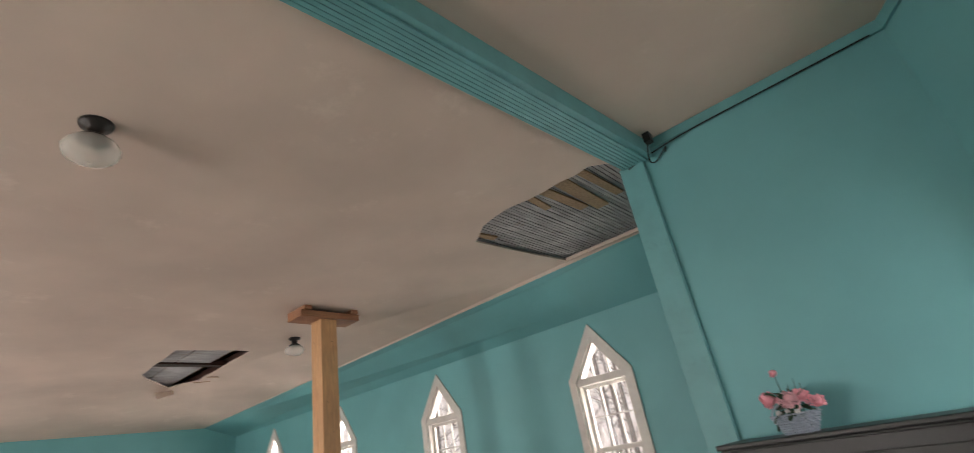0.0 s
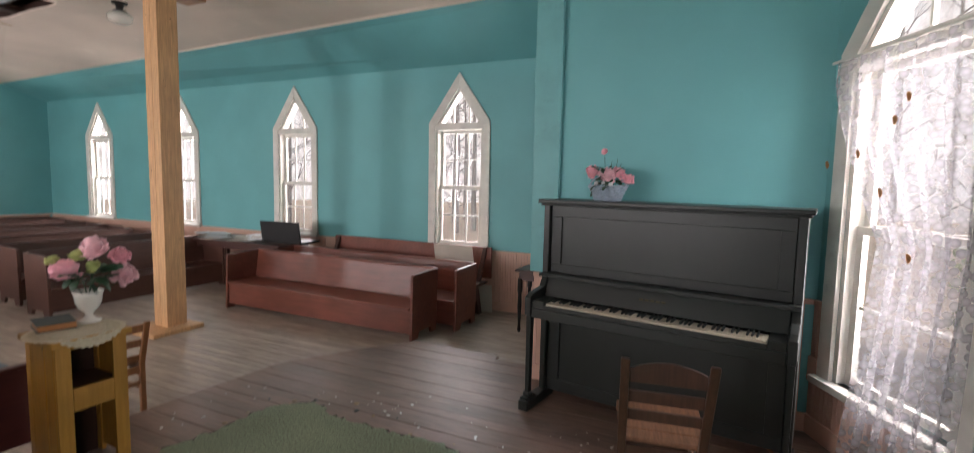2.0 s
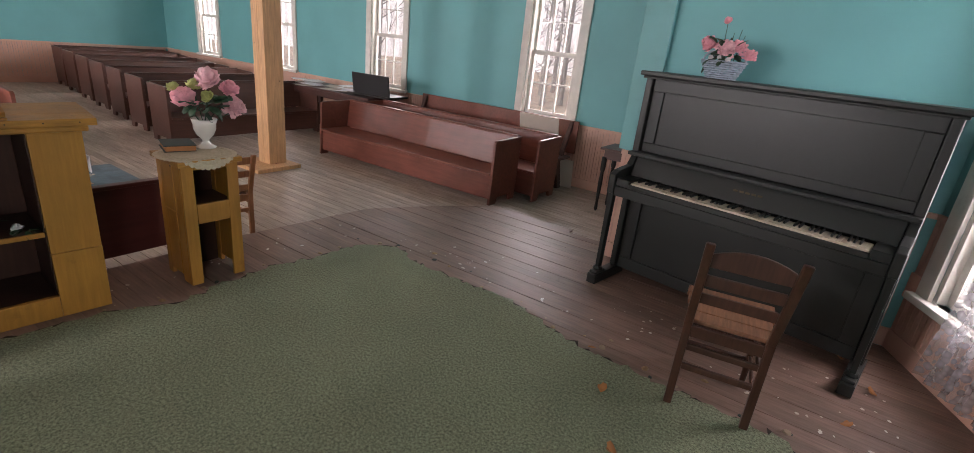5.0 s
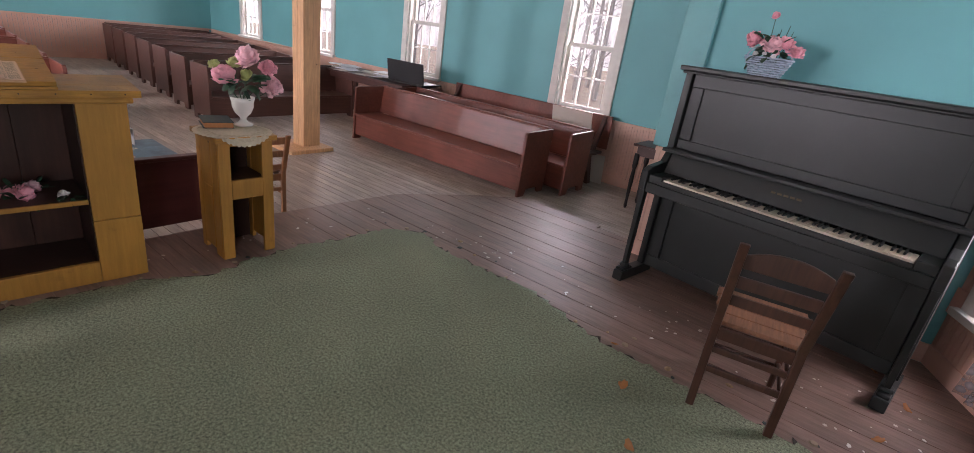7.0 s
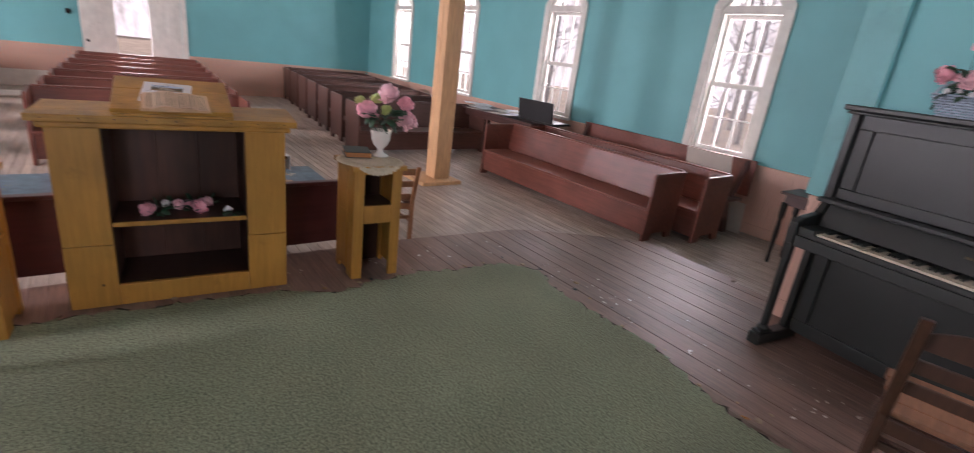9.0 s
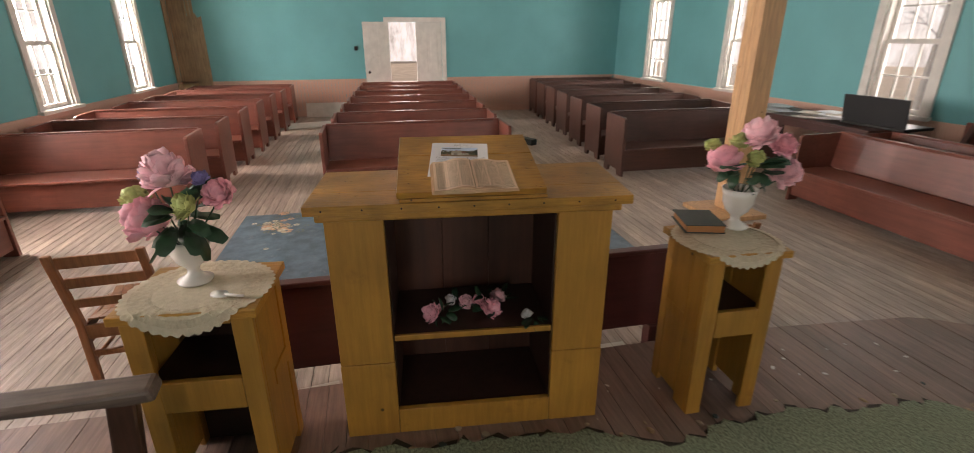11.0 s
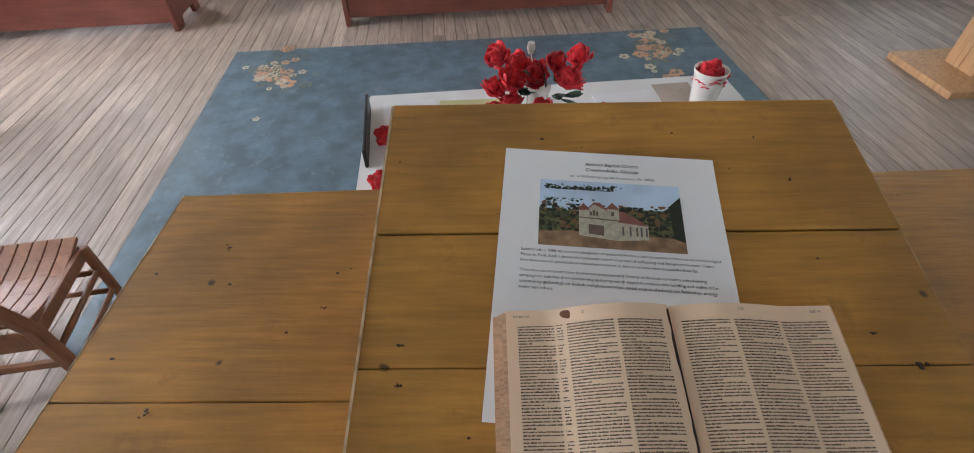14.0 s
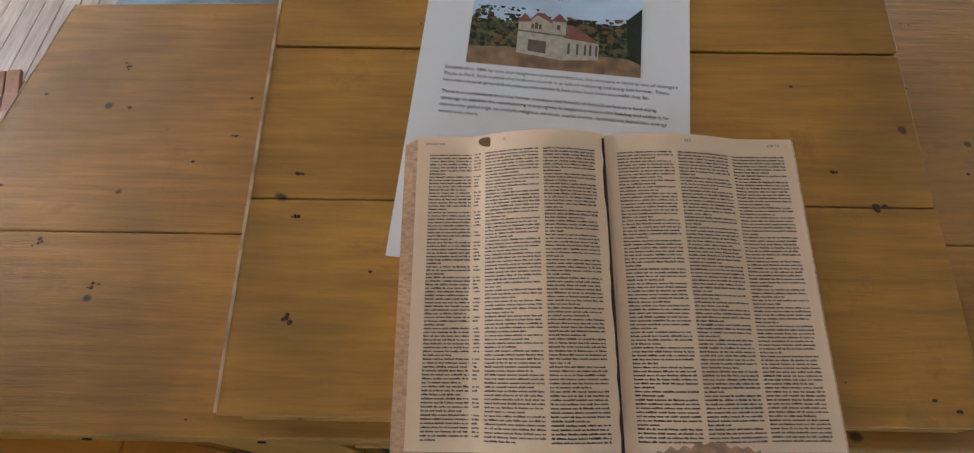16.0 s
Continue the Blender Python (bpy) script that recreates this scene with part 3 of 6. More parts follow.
for p, s in ((CP, 1), (CM, -1)):
    cx, cy = p[1][0] + 0.575 * D.x, p[1][1] + s * 0.575 * D.y
    ox, oy = -D.y, s * D.x
    # the south lamp is added fill light at the unseen mirrored window
    window_light(cx + 0.35 * ox, cy + 0.35 * oy, 1.65, -ox, -oy, 0.85, 2.2, 105 if s > 0 else 50)
bm = bmesh.new()
slab(bm, [(1.2, CM[0][1]), CM[1], CM[2], CP[2], CP[1], (1.6, CP[0][1])], ZK, ZK + 0.02)
structure("ceiling_chancel", bm, CEIL, "stained beige plasterboard chancel ceiling")
# arch beam: beaded soffit and plain faces
SKEW = Matrix.Translation((1.66, YC, 0)) @ Matrix.Rotation(radians(-4.3), 4, "Z") @ Matrix.Translation((-1.66, -YC, 0))
bm = bmesh.new()
box(bm, 1.675, 1.885, YCL - 0.4, YC - 0.004, 3.52, 3.9, SKEW)
beam = structure("arch_beam", bm, TEALTRIM, "turquoise painted beaded beam over the chancel arch")
for k in range(7):
    bm = bmesh.new()
    x = 1.677 + k * 0.0297
    box(bm, x, x + 0.0262, YCL - 0.4, YC - 0.01, 3.503, 3.5195, SKEW)
    part("bead_board", bm, TEALTRIM, beam, "", 0.004)
bm = bmesh.new()
box(bm, 1.887, 1.93, YCL - 0.4, YC - 0.01, 3.515, 3.66, SKEW)
part("face_board", bm, TEALTRIM, beam, "", 0.004)
# corner boards of the arch
for y, s in ((YC, 1), (YCL, -1)):
    bm = bmesh.new()
    box(bm, XC - 0.02, XC + 0.185, min(y - s * 0.012, y - s * 0.05), max(y - s * 0.012, y - s * 0.05), 0.86, 3.52)
    box(bm, XC - 0.022, XC - 0.001, min(y - s * 0.02, y + s * 0.14), max(y - s * 0.02, y + s * 0.14), 0.86, 3.52)
    structure("trim_arch_post", bm, TEALTRIM, "turquoise painted corner board of the arch", 0.004)
# picture rail under the chancel ceiling
for a, b in ((CP[0], CP[1]), (CP[1], CP[2]), (CM[1], CM[2]), (CM[0], CM[1])):
    L = math.dist(a, b)
    inward = 1 if a[1] > YM else -1
    m = Matrix.Translation((a[0], a[1], 0)) @ Matrix.Rotation(math.atan2(b[1] - a[1], b[0] - a[0]), 4, "Z")
    bm = bmesh.new()
    y0, y1 = (-0.025, -0.002) if inward > 0 else (0.002, 0.025)
    box(bm, 0, L, y0, y1, ZK - 0.085, ZK - 0.002, m)
    structure("trim_ceiling", bm, TEALTRIM, "turquoise painted board under the ceiling", 0.004)
# cables at the arch corner
for k, pts in enumerate(([(1.97, 3.12, 3.56), (1.9, 3.2, 3.46), (1.93, 3.27, 3.44), (2.02, 3.27, 3.52), (2.06, 3.27, 3.55), (2.03, 3.27, 3.50)], [(1.72, 3.25, 3.49), (2.0, 3.268, 3.575), (3.0, 3.268, 3.578), (3.44, 3.268, 3.58)])):
    cu = bpy.data.curves.new("cable", "CURVE")
    cu.dimensions, cu.bevel_depth, cu.bevel_resolution = "3D", 0.006, 2
    sp = cu.splines.new("NURBS")
    sp.points.add(len(pts) - 1)
    for q, v in zip(sp.points, pts):
        q.co = (*v, 1)
    sp.use_endpoint_u, sp.order_u = True, 3
    cu.materials.append(IRON)
    tagged(new("cable", cu), "dark cable along the chancel cornice", "cable", "cables")
bm = bmesh.new()
box(bm, 1.955, 2.01, 3.08, 3.15, 3.55, 3.63)
tagged(finish("junction_box", bm, IRON, 0.004), "small dark metal box on the arch beam", "junction box")


# ---- wainscot: beaded boards under a cap ----
BOARDS = {}


def wainscot(name, a, b, z0, z1, inward, gaps=()):
    """Vertical beaded boards on the wall from a to b, left out in gaps; each board is a piece of its own."""
    L = math.dist(a, b)
    m = Matrix.Translation((a[0], a[1], 0)) @ Matrix.Rotation(math.atan2(b[1] - a[1], b[0] - a[0]), 4, "Z")
    bm = bmesh.new()
    sgn = 1 if inward > 0 else -1
    s = 0.0
    for g0, g1 in list(gaps) + [(L, L)]:
        if g0 > s:
            y = sorted((sgn * 0.002, sgn * 0.03))
            box(bm, s, g0, y[0], y[1], z1 - 0.03, z1, m)
            y = sorted((sgn * 0.015, sgn * 0.028))
            box(bm, s, g0, y[0], y[1], z0, z0 + 0.12, m)
        s = g1
    base = structure(name, bm, WAINS, "peach painted beaded wainscot boards with a cap", 0.0)
    pitch, key = 0.075, (round(z0, 3), round(z1, 3), sgn)
    if key not in BOARDS:
        q = bmesh.new()
        y = sorted((sgn * 0.002, sgn * 0.014))
        box(q, 0.0025, pitch / 2 - 0.0025, y[0], y[1], z0, z1 - 0.03)
        box(q, pitch / 2 + 0.0025, pitch - 0.0025, y[0], y[1], z0, z1 - 0.03)
        y = sorted((sgn * 0.002, sgn * 0.008))
        box(q, pitch / 2 - 0.0024, pitch / 2 + 0.0024, y[0], y[1], z0, z1 - 0.03)
        bmesh.ops.recalc_face_normals(q, faces=q.faces)
        BOARDS[key] = bpy.data.meshes.new("board")
        q.to_mesh(BOARDS[key])
        q.free()
        BOARDS[key].materials.append(WAINS)
    for k in range(int(L / pitch)):
        if not any(g0 < (k + 0.5) * pitch < g1 for g0, g1 in gaps):
            o = new("board", BOARDS[key])
            o.parent = base
            o.matrix_local = m @ Matrix.Translation((k * pitch, 0, 0))
    return base


WZ = 0.63
wainscot("wainscot_north", (XB, YR), (XC, YR), NF, WZ, -1)
wainscot("wainscot_south", (XB, YL), (XC, YL), NF, WZ, 1)
wainscot("wainscot_west", (XB, YL), (XB, YR), NF, WZ, -1, [(DY0 - YL - 0.11, DY1 - YL + 0.11)])
wainscot("wainscot_east_north", (XC, YC + 0.16), (XC, YR), NF, WZ, 1)
wainscot("wainscot_east_south", (XC, YL), (XC, YCL - 0.16), NF, WZ, 1)
wainscot("wainscot_chancel_north", (XC, YC), (3.5, YC), 0, 0.85, -1)
wainscot("wainscot_chancel_south", (XC, YCL), (3.5, YCL), 0, 0.85, 1)
wainscot("wainscot_chancel_angled", CP[1], CP[2], 0, 0.37, -1)
wainscot("wainscot_chancel_corner", CP[1], (CP[1][0] + 0.082 * D.x, CP[1][1] + 0.082 * D.y), 0.372, 0.85, -1)

# ---- doorway ----
door = thing("door_1", "white panelled double door, one leaf ajar, daylight outside", "door", pose(XB, 0, NF))
door["kind"] = "structure"


def leaf(bm, w, h, m):
    box(bm, 0, w, 0, 0.035, 0, h, m)
    for z0, z1 in ((0.15, 0.75), (0.9, h - 0.15)):
        for x0, x1 in ((0.09, w / 2 - 0.04), (w / 2 + 0.04, w - 0.09)):
            box(bm, x0, x1, -0.008, 0.043, z0, z1, m)


H = DZ - NF
for y0, y1 in ((DY0 - 0.1, DY0), (DY1, DY1 + 0.1)):
    boxpart("casing", (0.0, 0.03, y0, y1, 0, H + 0.1), WHITE, door)
boxpart("casing", (0.0, 0.03, DY0, DY1, H, H + 0.1), WHITE, door)
bm = bmesh.new()
leaf(bm, 0.58, H, pose(-0.06, DY1, 0, 0, 0, -90))
part("door_leaf", bm, WHITE, door, "closed white panelled leaf", 0.003)
bm = bmesh.new()
leaf(bm, 0.56, H, pose(0.035, DY0 - 0.02, 0, 0, 0, -78))
lf = part("door_leaf", bm, WHITE, door, "open white panelled leaf", 0.003)
bm = bmesh.new()
lathe(bm, [(0.012, 0), (0.012, 0.03), (0.028, 0.04), (0.03, 0.06), (0.015, 0.07)], 12, pose(0.16, DY0 - 0.48, 0.95, 0, 90, 0))
part("door_knob", bm, IRON, door, "dark door knob", smooth=True)
sw = boxpart("light_switch", (0, 0.02, -0.035, 0.035, 0, 0.09), IRON, None, "", 0.004)
sw.matrix_world = pose(XB, -0.62, 1.24)
tagged(sw, "small dark light switch on the turquoise wall", "switch")
window_light(XB - 0.5, 0.5, 0.8, 1, 0, 0.9, 1.8, 60)

# bare corner where the plaster is gone
brd = thing("exposed_corner", "raw brown boards where the wall corner has lost its plaster", "boards", pose(XB, YL, NF))
def torn_board(name, x0, x1, y0, y1, z0, z1, seed, parent):
    """A flat board whose top end is broken off in splinters."""
    rnd = random.Random(seed)
    n = 7
    pts = [(y0, z0), (y1, z0)] + [(y1 + (y0 - y1) * i / n, z1 + rnd.uniform(-0.07, 0.05)) for i in range(n + 1)]
    bm = bmesh.new()
    prism(bm, pts, x1 - x0, pose(x1, 0, 0, 0, 0, 90))
    return part(name, bm, BROWNBD, parent, "", 0.002)


for k, (x, y0, y1, z0, z1) in enumerate(((0.03, 0.032, 0.36, 0, 2.98), (0.032, 0.362, 0.63, 0, 2.12), (0.06, 0.38, 0.44, 1.75, 2.85), (0.075, 0.455, 0.51, 1.7, 2.72), (0.085, 0.50, 0.60, 0.75, 1.05), (0.055, 0.25, 0.31, 2.0, 3.0))):
    torn_board("board", x - 0.024, x, y0, y1, z0, z1, 40 + k, brd)
boxpart("board", (0.035, 0.26, 0.008, 0.030, 0, 2.96), BROWNBD, brd, "", 0.003)
boxpart("board", (0.035, 0.34, 0.008, 0.05, 2.97, 3.03), SHADEWOOD, brd, "dark broken batten", 0.003)
# plaster coming away along the far edge of the ceiling
rnd = random.Random(77)
for k in range(13):
    y = -3.75 + 0.33 * k + rnd.uniform(-0.1, 0.1)
    l, w = rnd.uniform(0.12, 0.4), rnd.uniform(0.02, 0.06)
    b = boxpart("torn_plaster", (0, w, -l / 2, l / 2, -0.012, 0.0), (SHADEWOOD, BROWNBD, CEILDARK)[k % 3], None, "", 0.002)
    b.matrix_world = pose(XB + 0.004, y, ZC - SAG - 0.004 - rnd.uniform(0, 0.03), rnd.uniform(-8, 8), rnd.uniform(10, 40), 0)
    tagged(b, "broken strip of plaster hanging at the ceiling edge", "plaster strip", "torn plaster")
bm = bmesh.new()
rod(bm, (0, 0, 0), (0.02, 0.01, -0.24), 0.006, 0.004, 6)
wire = finish("hanging_wire", bm, IRON)
wire.matrix_world = pose(XB + 0.05, -1.92, ZC - SAG - 0.005)
tagged(wire, "dark wire hanging from the ceiling edge", "wire")
bm = bmesh.new()
box(bm, -0.012, 0.012, -0.51, 0.51, 0.0, 0.32)
sheet_board = finish("loose_panel", bm, WHITE, 0.003)
sheet_board.matrix_world = pose(XB + 0.22, -1.30, NF + 0.003, 0, -22, 0)
tagged(sheet_board, "loose white panel leaning against the far wall", "panel")

# ---- prop post ----
post = thing("prop_post", "new pine timber post propping the ceiling on a plank", "post", pose(-2.57, 3.14, NF))
bm = bmesh.new()
box(bm, -0.112, 0.0, -0.112, 0.112, 0.045, ZC - NF - 0.13)
part("beam", bm, POSTW, post, "", 0.006)
bm = bmesh.new()
box(bm, 0.002, 0.112, -0.112, 0.112, 0.045, ZC - NF - 0.13)
part("beam", bm, POSTW, post, "", 0.006)
boxpart("base_plank", (-0.28, 0.27, -0.36, 0.20, 0.0, 0.045), POSTW, post, "", 0.004)
CAPW = mat("red_brown_cap_timber", (0.38, 0.18, 0.09), 0.6, dark=0.6, scale=5, amount=0.6, grain=0.3, grain_axis=1, grain_scale=45)
boxpart("cap_plank", (-0.16, 0.16, -0.40, 0.42, ZC - NF - 0.13, ZC - NF - 0.05), CAPW, post, "red-brown cap plank", 0.004)
for y in (-0.38, 0.28):
    boxpart("cap_block", (-0.20, 0.20, y, y + 0.10, ZC - NF - 0.05, ZC - NF - 0.004), CAPW, post, "", 0.004)
boxpart("steel_plate", (-0.12, 0.12, -0.24, 0.26, ZC - NF - 0.048, ZC - NF - 0.03), IRON, post, "dark steel plate", 0.002)


# ---- ceiling lamps ----
def lamp(m):
    o = thing("ceiling_lamp", "old dark metal ceiling lamp with a ribbed clear glass bowl", "lamp", m, "ceiling lamps")
    bm = bmesh.new()
    lathe(bm, [(0.085, 0), (0.08, -0.02), (0.045, -0.035), (0.035, -0.075), (0.075, -0.10), (0.085, -0.115)], 20)
    part("fitter", bm, IRON, o, "", smooth=True)
    bm = bmesh.new()
    n, prof = 28, [(0.078, -0.115), (0.115, -0.135), (0.135, -0.175), (0.12, -0.215), (0.07, -0.245), (0.01, -0.252)]
    rings = []
    for r, z in prof:
        rings.append([bm.verts.new((r * (1 + 0.025 * (i % 2)) * math.cos(2 * math.pi * i / n), r * (1 + 0.025 * (i % 2)) * math.sin(2 * math.pi * i / n), z)) for i in range(n)])
    for a, b in zip(rings, rings[1:]):
        for i in range(n):
            bm.faces.new((a[i], a[(i + 1) % n], b[(i + 1) % n], b[i]))
    part("glass_bowl", bm, BOWL, o, "", smooth=True)
    return o


lamp(pose(0.02, 0.12, ZC))
lamp(pose(-3.78, 3.42, ZC))


# ---- pews ----
def pew(length, m, label, material, depth=0.44, height=0.745, group="church pews"):
    """A plank pew along local y from 0; its front faces local +x at x = 0."""
    o = thing("pew", label, "pew", m, group)
    for y in (0.0, length - 0.035):
        bm = bmesh.new()
        prism(bm, [(0.02, 0), (-0.10, 0), (-0.13, 0.07), (-depth + 0.08, 0.07), (-depth + 0.06, 0), (-depth - 0.04, 0), (-depth - 0.07, height), (-0.03, height - 0.01), (0.0, height - 0.03)], 0.035, pose(0, y, 0))
        part("end_panel", bm, material, o, "", 0.005)
    bm = bmesh.new()
    box(bm, -depth + 0.03, 0.03, 0.037, length - 0.037, 0.325, 0.352)
    part("seat", bm, material, o, "", 0.008)
    boxpart("front_panel", (-0.03, -0.005, 0.037, length - 0.037, 0.06, 0.323), material, o)
    bm = bmesh.new()
    prism(bm, [(-depth + 0.02, 0.354), (-depth - 0.005, 0.354), (-depth - 0.06, height - 0.012), (-depth - 0.035, height - 0.012)], length - 0.074, pose(0, 0.037, 0))
    part("backrest", bm, material, o, "", 0.004)
    boxpart("top_rail", (-depth - 0.075, -depth - 0.025, 0.037, length - 0.037, height - 0.010, height + 0.012), material, o, "", 0.006)
    return o


LBL = "red-brown painted plank pew with solid ends"
centre = pew(2.08, pose(-3.86, -0.90, NF), LBL + " in the middle block", PEW)
for k in range(1, 7):
    copy_thing(centre, pose(-3.86 - 0.965 * k, -0.90 + 0.055 * k, NF, 0, 0, 0.4 * (-1) ** k))
south = pew(1.98, pose(-3.95, -4.16, NF), LBL + " along the aisle", PEW)
for k in range(1, 7):
    copy_thing(south, pose(-3.95 - 0.94 * k, -4.15 + 0.035 * k, NF, 0, 0, 0.5 * (-1) ** k))
BROWNPEW = "dark brown painted plank pew along the window wall"
pew(2.30, pose(-4.10, 2.68, NF), BROWNPEW, PEWBROWN)
north = pew(2.12, pose(-5.07, 2.80, NF), BROWNPEW, PEWBROWN)
for k in range(1, 6):
    copy_thing(north, pose(-5.07 - 0.965 * k, 2.80 + 0.115 * k, NF, 0, 0, 0.4 * (-1) ** k))
pew(2.88, pose(-2.82, 4.03, NF, 0, 0, -90), "long red-brown painted pew facing the pulpit", PEW, height=0.715, group="side pews")
pew(3.2, pose(0.3, -3.25, NF, 0, 0, 90), "long red-brown painted pew by the south wall", PEW, group="side pews")
pew(3.0, pose(-2.70, 4.55, NF, 0, 0, -90), "long red-brown painted pew behind another", PEW, height=0.715, group="side pews")


# ---- floors ----
PLAT = [(-0.38, YCL - 1.2), (-0.39, 1.5), (-0.29, 2.60), (0.10, 3.24), (0.48, 3.70), (0.95, 3.62), (1.5, 3.30), (1.62, 3.28), (3.5, 3.28), (4.2, 1.86), (4.2, -0.5), (3.5, YCL + 0.02), (1.6, YCL + 0.02), (1.0, YCL - 0.5)]
bm = bmesh.new()
slab(bm, PLAT, NF, -0.022)
structure("platform", bm, PLATW, "brown painted wooden platform, one step high")
bm = bmesh.new()
box(bm, XB - 0.2, XC + 0.3, YL - 0.2, YR + 0.2, NF - 0.2, NF - 0.022)
structure("floor_base", bm, SHADEWOOD, "dark subfloor under the boards")

# ---- outside ----
bm = bmesh.new()
box(bm, -120, 120, -120, 120, -1.1, -0.9)
structure("ground", bm, SOIL, "leaf-strewn ground outside the windows")


# ---- piano ----
piano = thing("piano", "black upright piano with exposed yellowed keys, dusty scratched lacquer", "piano", pose(1.792, 2.744, 0, 0, 0, -9.0))
PW, PH = 1.56, 1.425
for x in (0.0, PW - 0.045):
    bm = bmesh.new()
    prism(bm, [(0.24, 0.07), (0.525, 0.07), (0.525, PH - 0.04), (0.245, PH - 0.04), (0.24, 0.88), (0.20, 0.82), (0.05, 0.80), (0.0, 0.775), (0.0, 0.65), (0.24, 0.64)], 0.045, pose(x + 0.045, 0, 0, 0, 0, 90))
    part("side_panel", bm, BLACK, piano, "", 0.006)
    bm = bmesh.new()
    prism(bm, [(x + 0.004, 0.65), (x + 0.041, 0.65), (x + 0.036, 0.09), (x + 0.009, 0.09)], 0.045, pose(0, 0.02, 0))
    lathe(bm, [(0.034, 0.09), (0.036, 0.10), (0.028, 0.115)], 12, pose(x + 0.022, 0.042, 0))
    part("leg", bm, BLACK, piano, "", 0.004)
    bm = bmesh.new()
    box(bm, x - 0.012, x + 0.057, -0.03, 0.36, 0.0, 0.07)
    box(bm, x - 0.006, x + 0.051, -0.02, 0.10, 0.0701, 0.09)
    part("toe_block", bm, BLACK, piano, "", 0.006)
boxpart("lower_panel", (0.047, PW - 0.047, 0.275, 0.29, 0.07, 0.64), BLACK, piano)
for a in ((0.05, PW - 0.05, 0.255, 0.274, 0.07, 0.15), (0.05, PW - 0.05, 0.255, 0.274, 0.58, 0.64), (0.05, 0.14, 0.255, 0.274, 0.151, 0.579), (PW - 0.14, PW - 0.05, 0.255, 0.274, 0.151, 0.579)):
    boxpart("lower_frame", a, BLACK, piano)
boxpart("upper_panel", (0.047, PW - 0.047, 0.285, 0.30, 0.92, PH - 0.05), BLACK, piano)
for a in ((0.048, PW - 0.048, 0.272, 0.2845, 0.915, 0.975), (0.048, PW - 0.048, 0.270, 0.2845, PH - 0.12, PH - 0.04), (0.048, 0.125, 0.272, 0.2845, 0.976, PH - 0.121), (PW - 0.125, PW - 0.048, 0.272, 0.2845, 0.976, PH - 0.121)):
    boxpart("upper_frame", a, BLACK, piano)
boxpart("back", (0.047, PW - 0.047, 0.51, 0.524, 0.07, PH - 0.05), BLACK, piano)
bm = bmesh.new()
box(bm, -0.03, PW + 0.03, 0.205, 0.545, PH - 0.028, PH)
box(bm, -0.015, PW + 0.015, 0.222, 0.535, PH - 0.045, PH - 0.0285)
part("lid", bm, BLACK, piano, "black lid with a dusty top edge", 0.006)
bm = bmesh.new()
box(bm, 0.047, PW - 0.047, 0.01, 0.24, 0.64, 0.705)
box(bm, 0.047, 0.135, 0.02, 0.24, 0.7051, 0.755)
box(bm, PW - 0.135, PW - 0.047, 0.02, 0.24, 0.7051, 0.755)
box(bm, 0.136, PW - 0.136, 0.012, 0.032, 0.7051, 0.732)
part("keybed", bm, BLACK, piano, "", 0.005)
bm = bmesh.new()
prism(bm, [(0.19, 0.755), (0.24, 0.755), (0.265, 0.89), (0.245, 0.89)], PW - 0.1, pose(0.05 + PW - 0.1, 0, 0, 0, 0, 90))
part("fallboard", bm, BLACK, piano, "", 0.004)
boxpart("music_shelf", (0.0, PW, 0.185, 0.27, 0.888, 0.913), BLACK, piano, "black shelf with worn dusty edge", 0.006)
bm = bmesh.new()
for k in range(5):
    box(bm, PW / 2 - 0.08 + 0.034 * k, PW / 2 - 0.055 + 0.034 * k, 0.208 + 0.0, 0.2095, 0.82, 0.832)
part("maker_mark", bm, mat("dull_gold", (0.10, 0.075, 0.035), 0.5, 0.3), piano, "faded gold letters")
bm = bmesh.new()
KP = (PW - 0.28) / 52
box(bm, 0.0008, KP - 0.0008, 0.035, 0.185, 0.715, 0.742)
wk = part("white_key", bm, IVORY, piano)
wk.location = (0.14, 0, 0)
for k in range(1, 52):
    c = wk.copy()
    scene.collection.objects.link(c)
    c.location = (0.14 + KP * k, 0, -0.004 if k in (9, 30, 31) else 0)
bm = bmesh.new()
prism(bm, [(-0.0055, 0.7425), (0.0055, 0.7425), (0.004, 0.756), (-0.004, 0.756)], 0.095, pose(0, 0.09, 0))
bk = part("black_key", bm, BLACK, piano)
first = True
for k in range(51):
    if (k + 5) % 7 in (0, 1, 3, 4, 5):
        if first:
            bk.location, first = (0.14 + KP * (k + 1), 0, 0), False
            continue
        c = bk.copy()
        scene.collection.objects.link(c)
        c.location = (0.14 + KP * (k + 1), 0, 0)


# ---- flowers ----
def petal(bm, m, l, w, cup):
    """One curled petal: a small curved sheet with thickness."""
    rows = []
    for i in range(4):
        f = i / 3
        ww = w * (0.35, 0.85, 1.0, 0.55)[i]
        rows.append([bm.verts.new(m @ Vector((s * ww / 2, l * f * math.cos(cup * f), l * f * math.sin(cup * f) + 0.10 * w * s * s))) for s in (-1, 0, 1)])
    for a, b in zip(rows, rows[1:]):
        for j in range(2):
            bm.faces.new((a[j], a[j + 1], b[j + 1], b[j]))


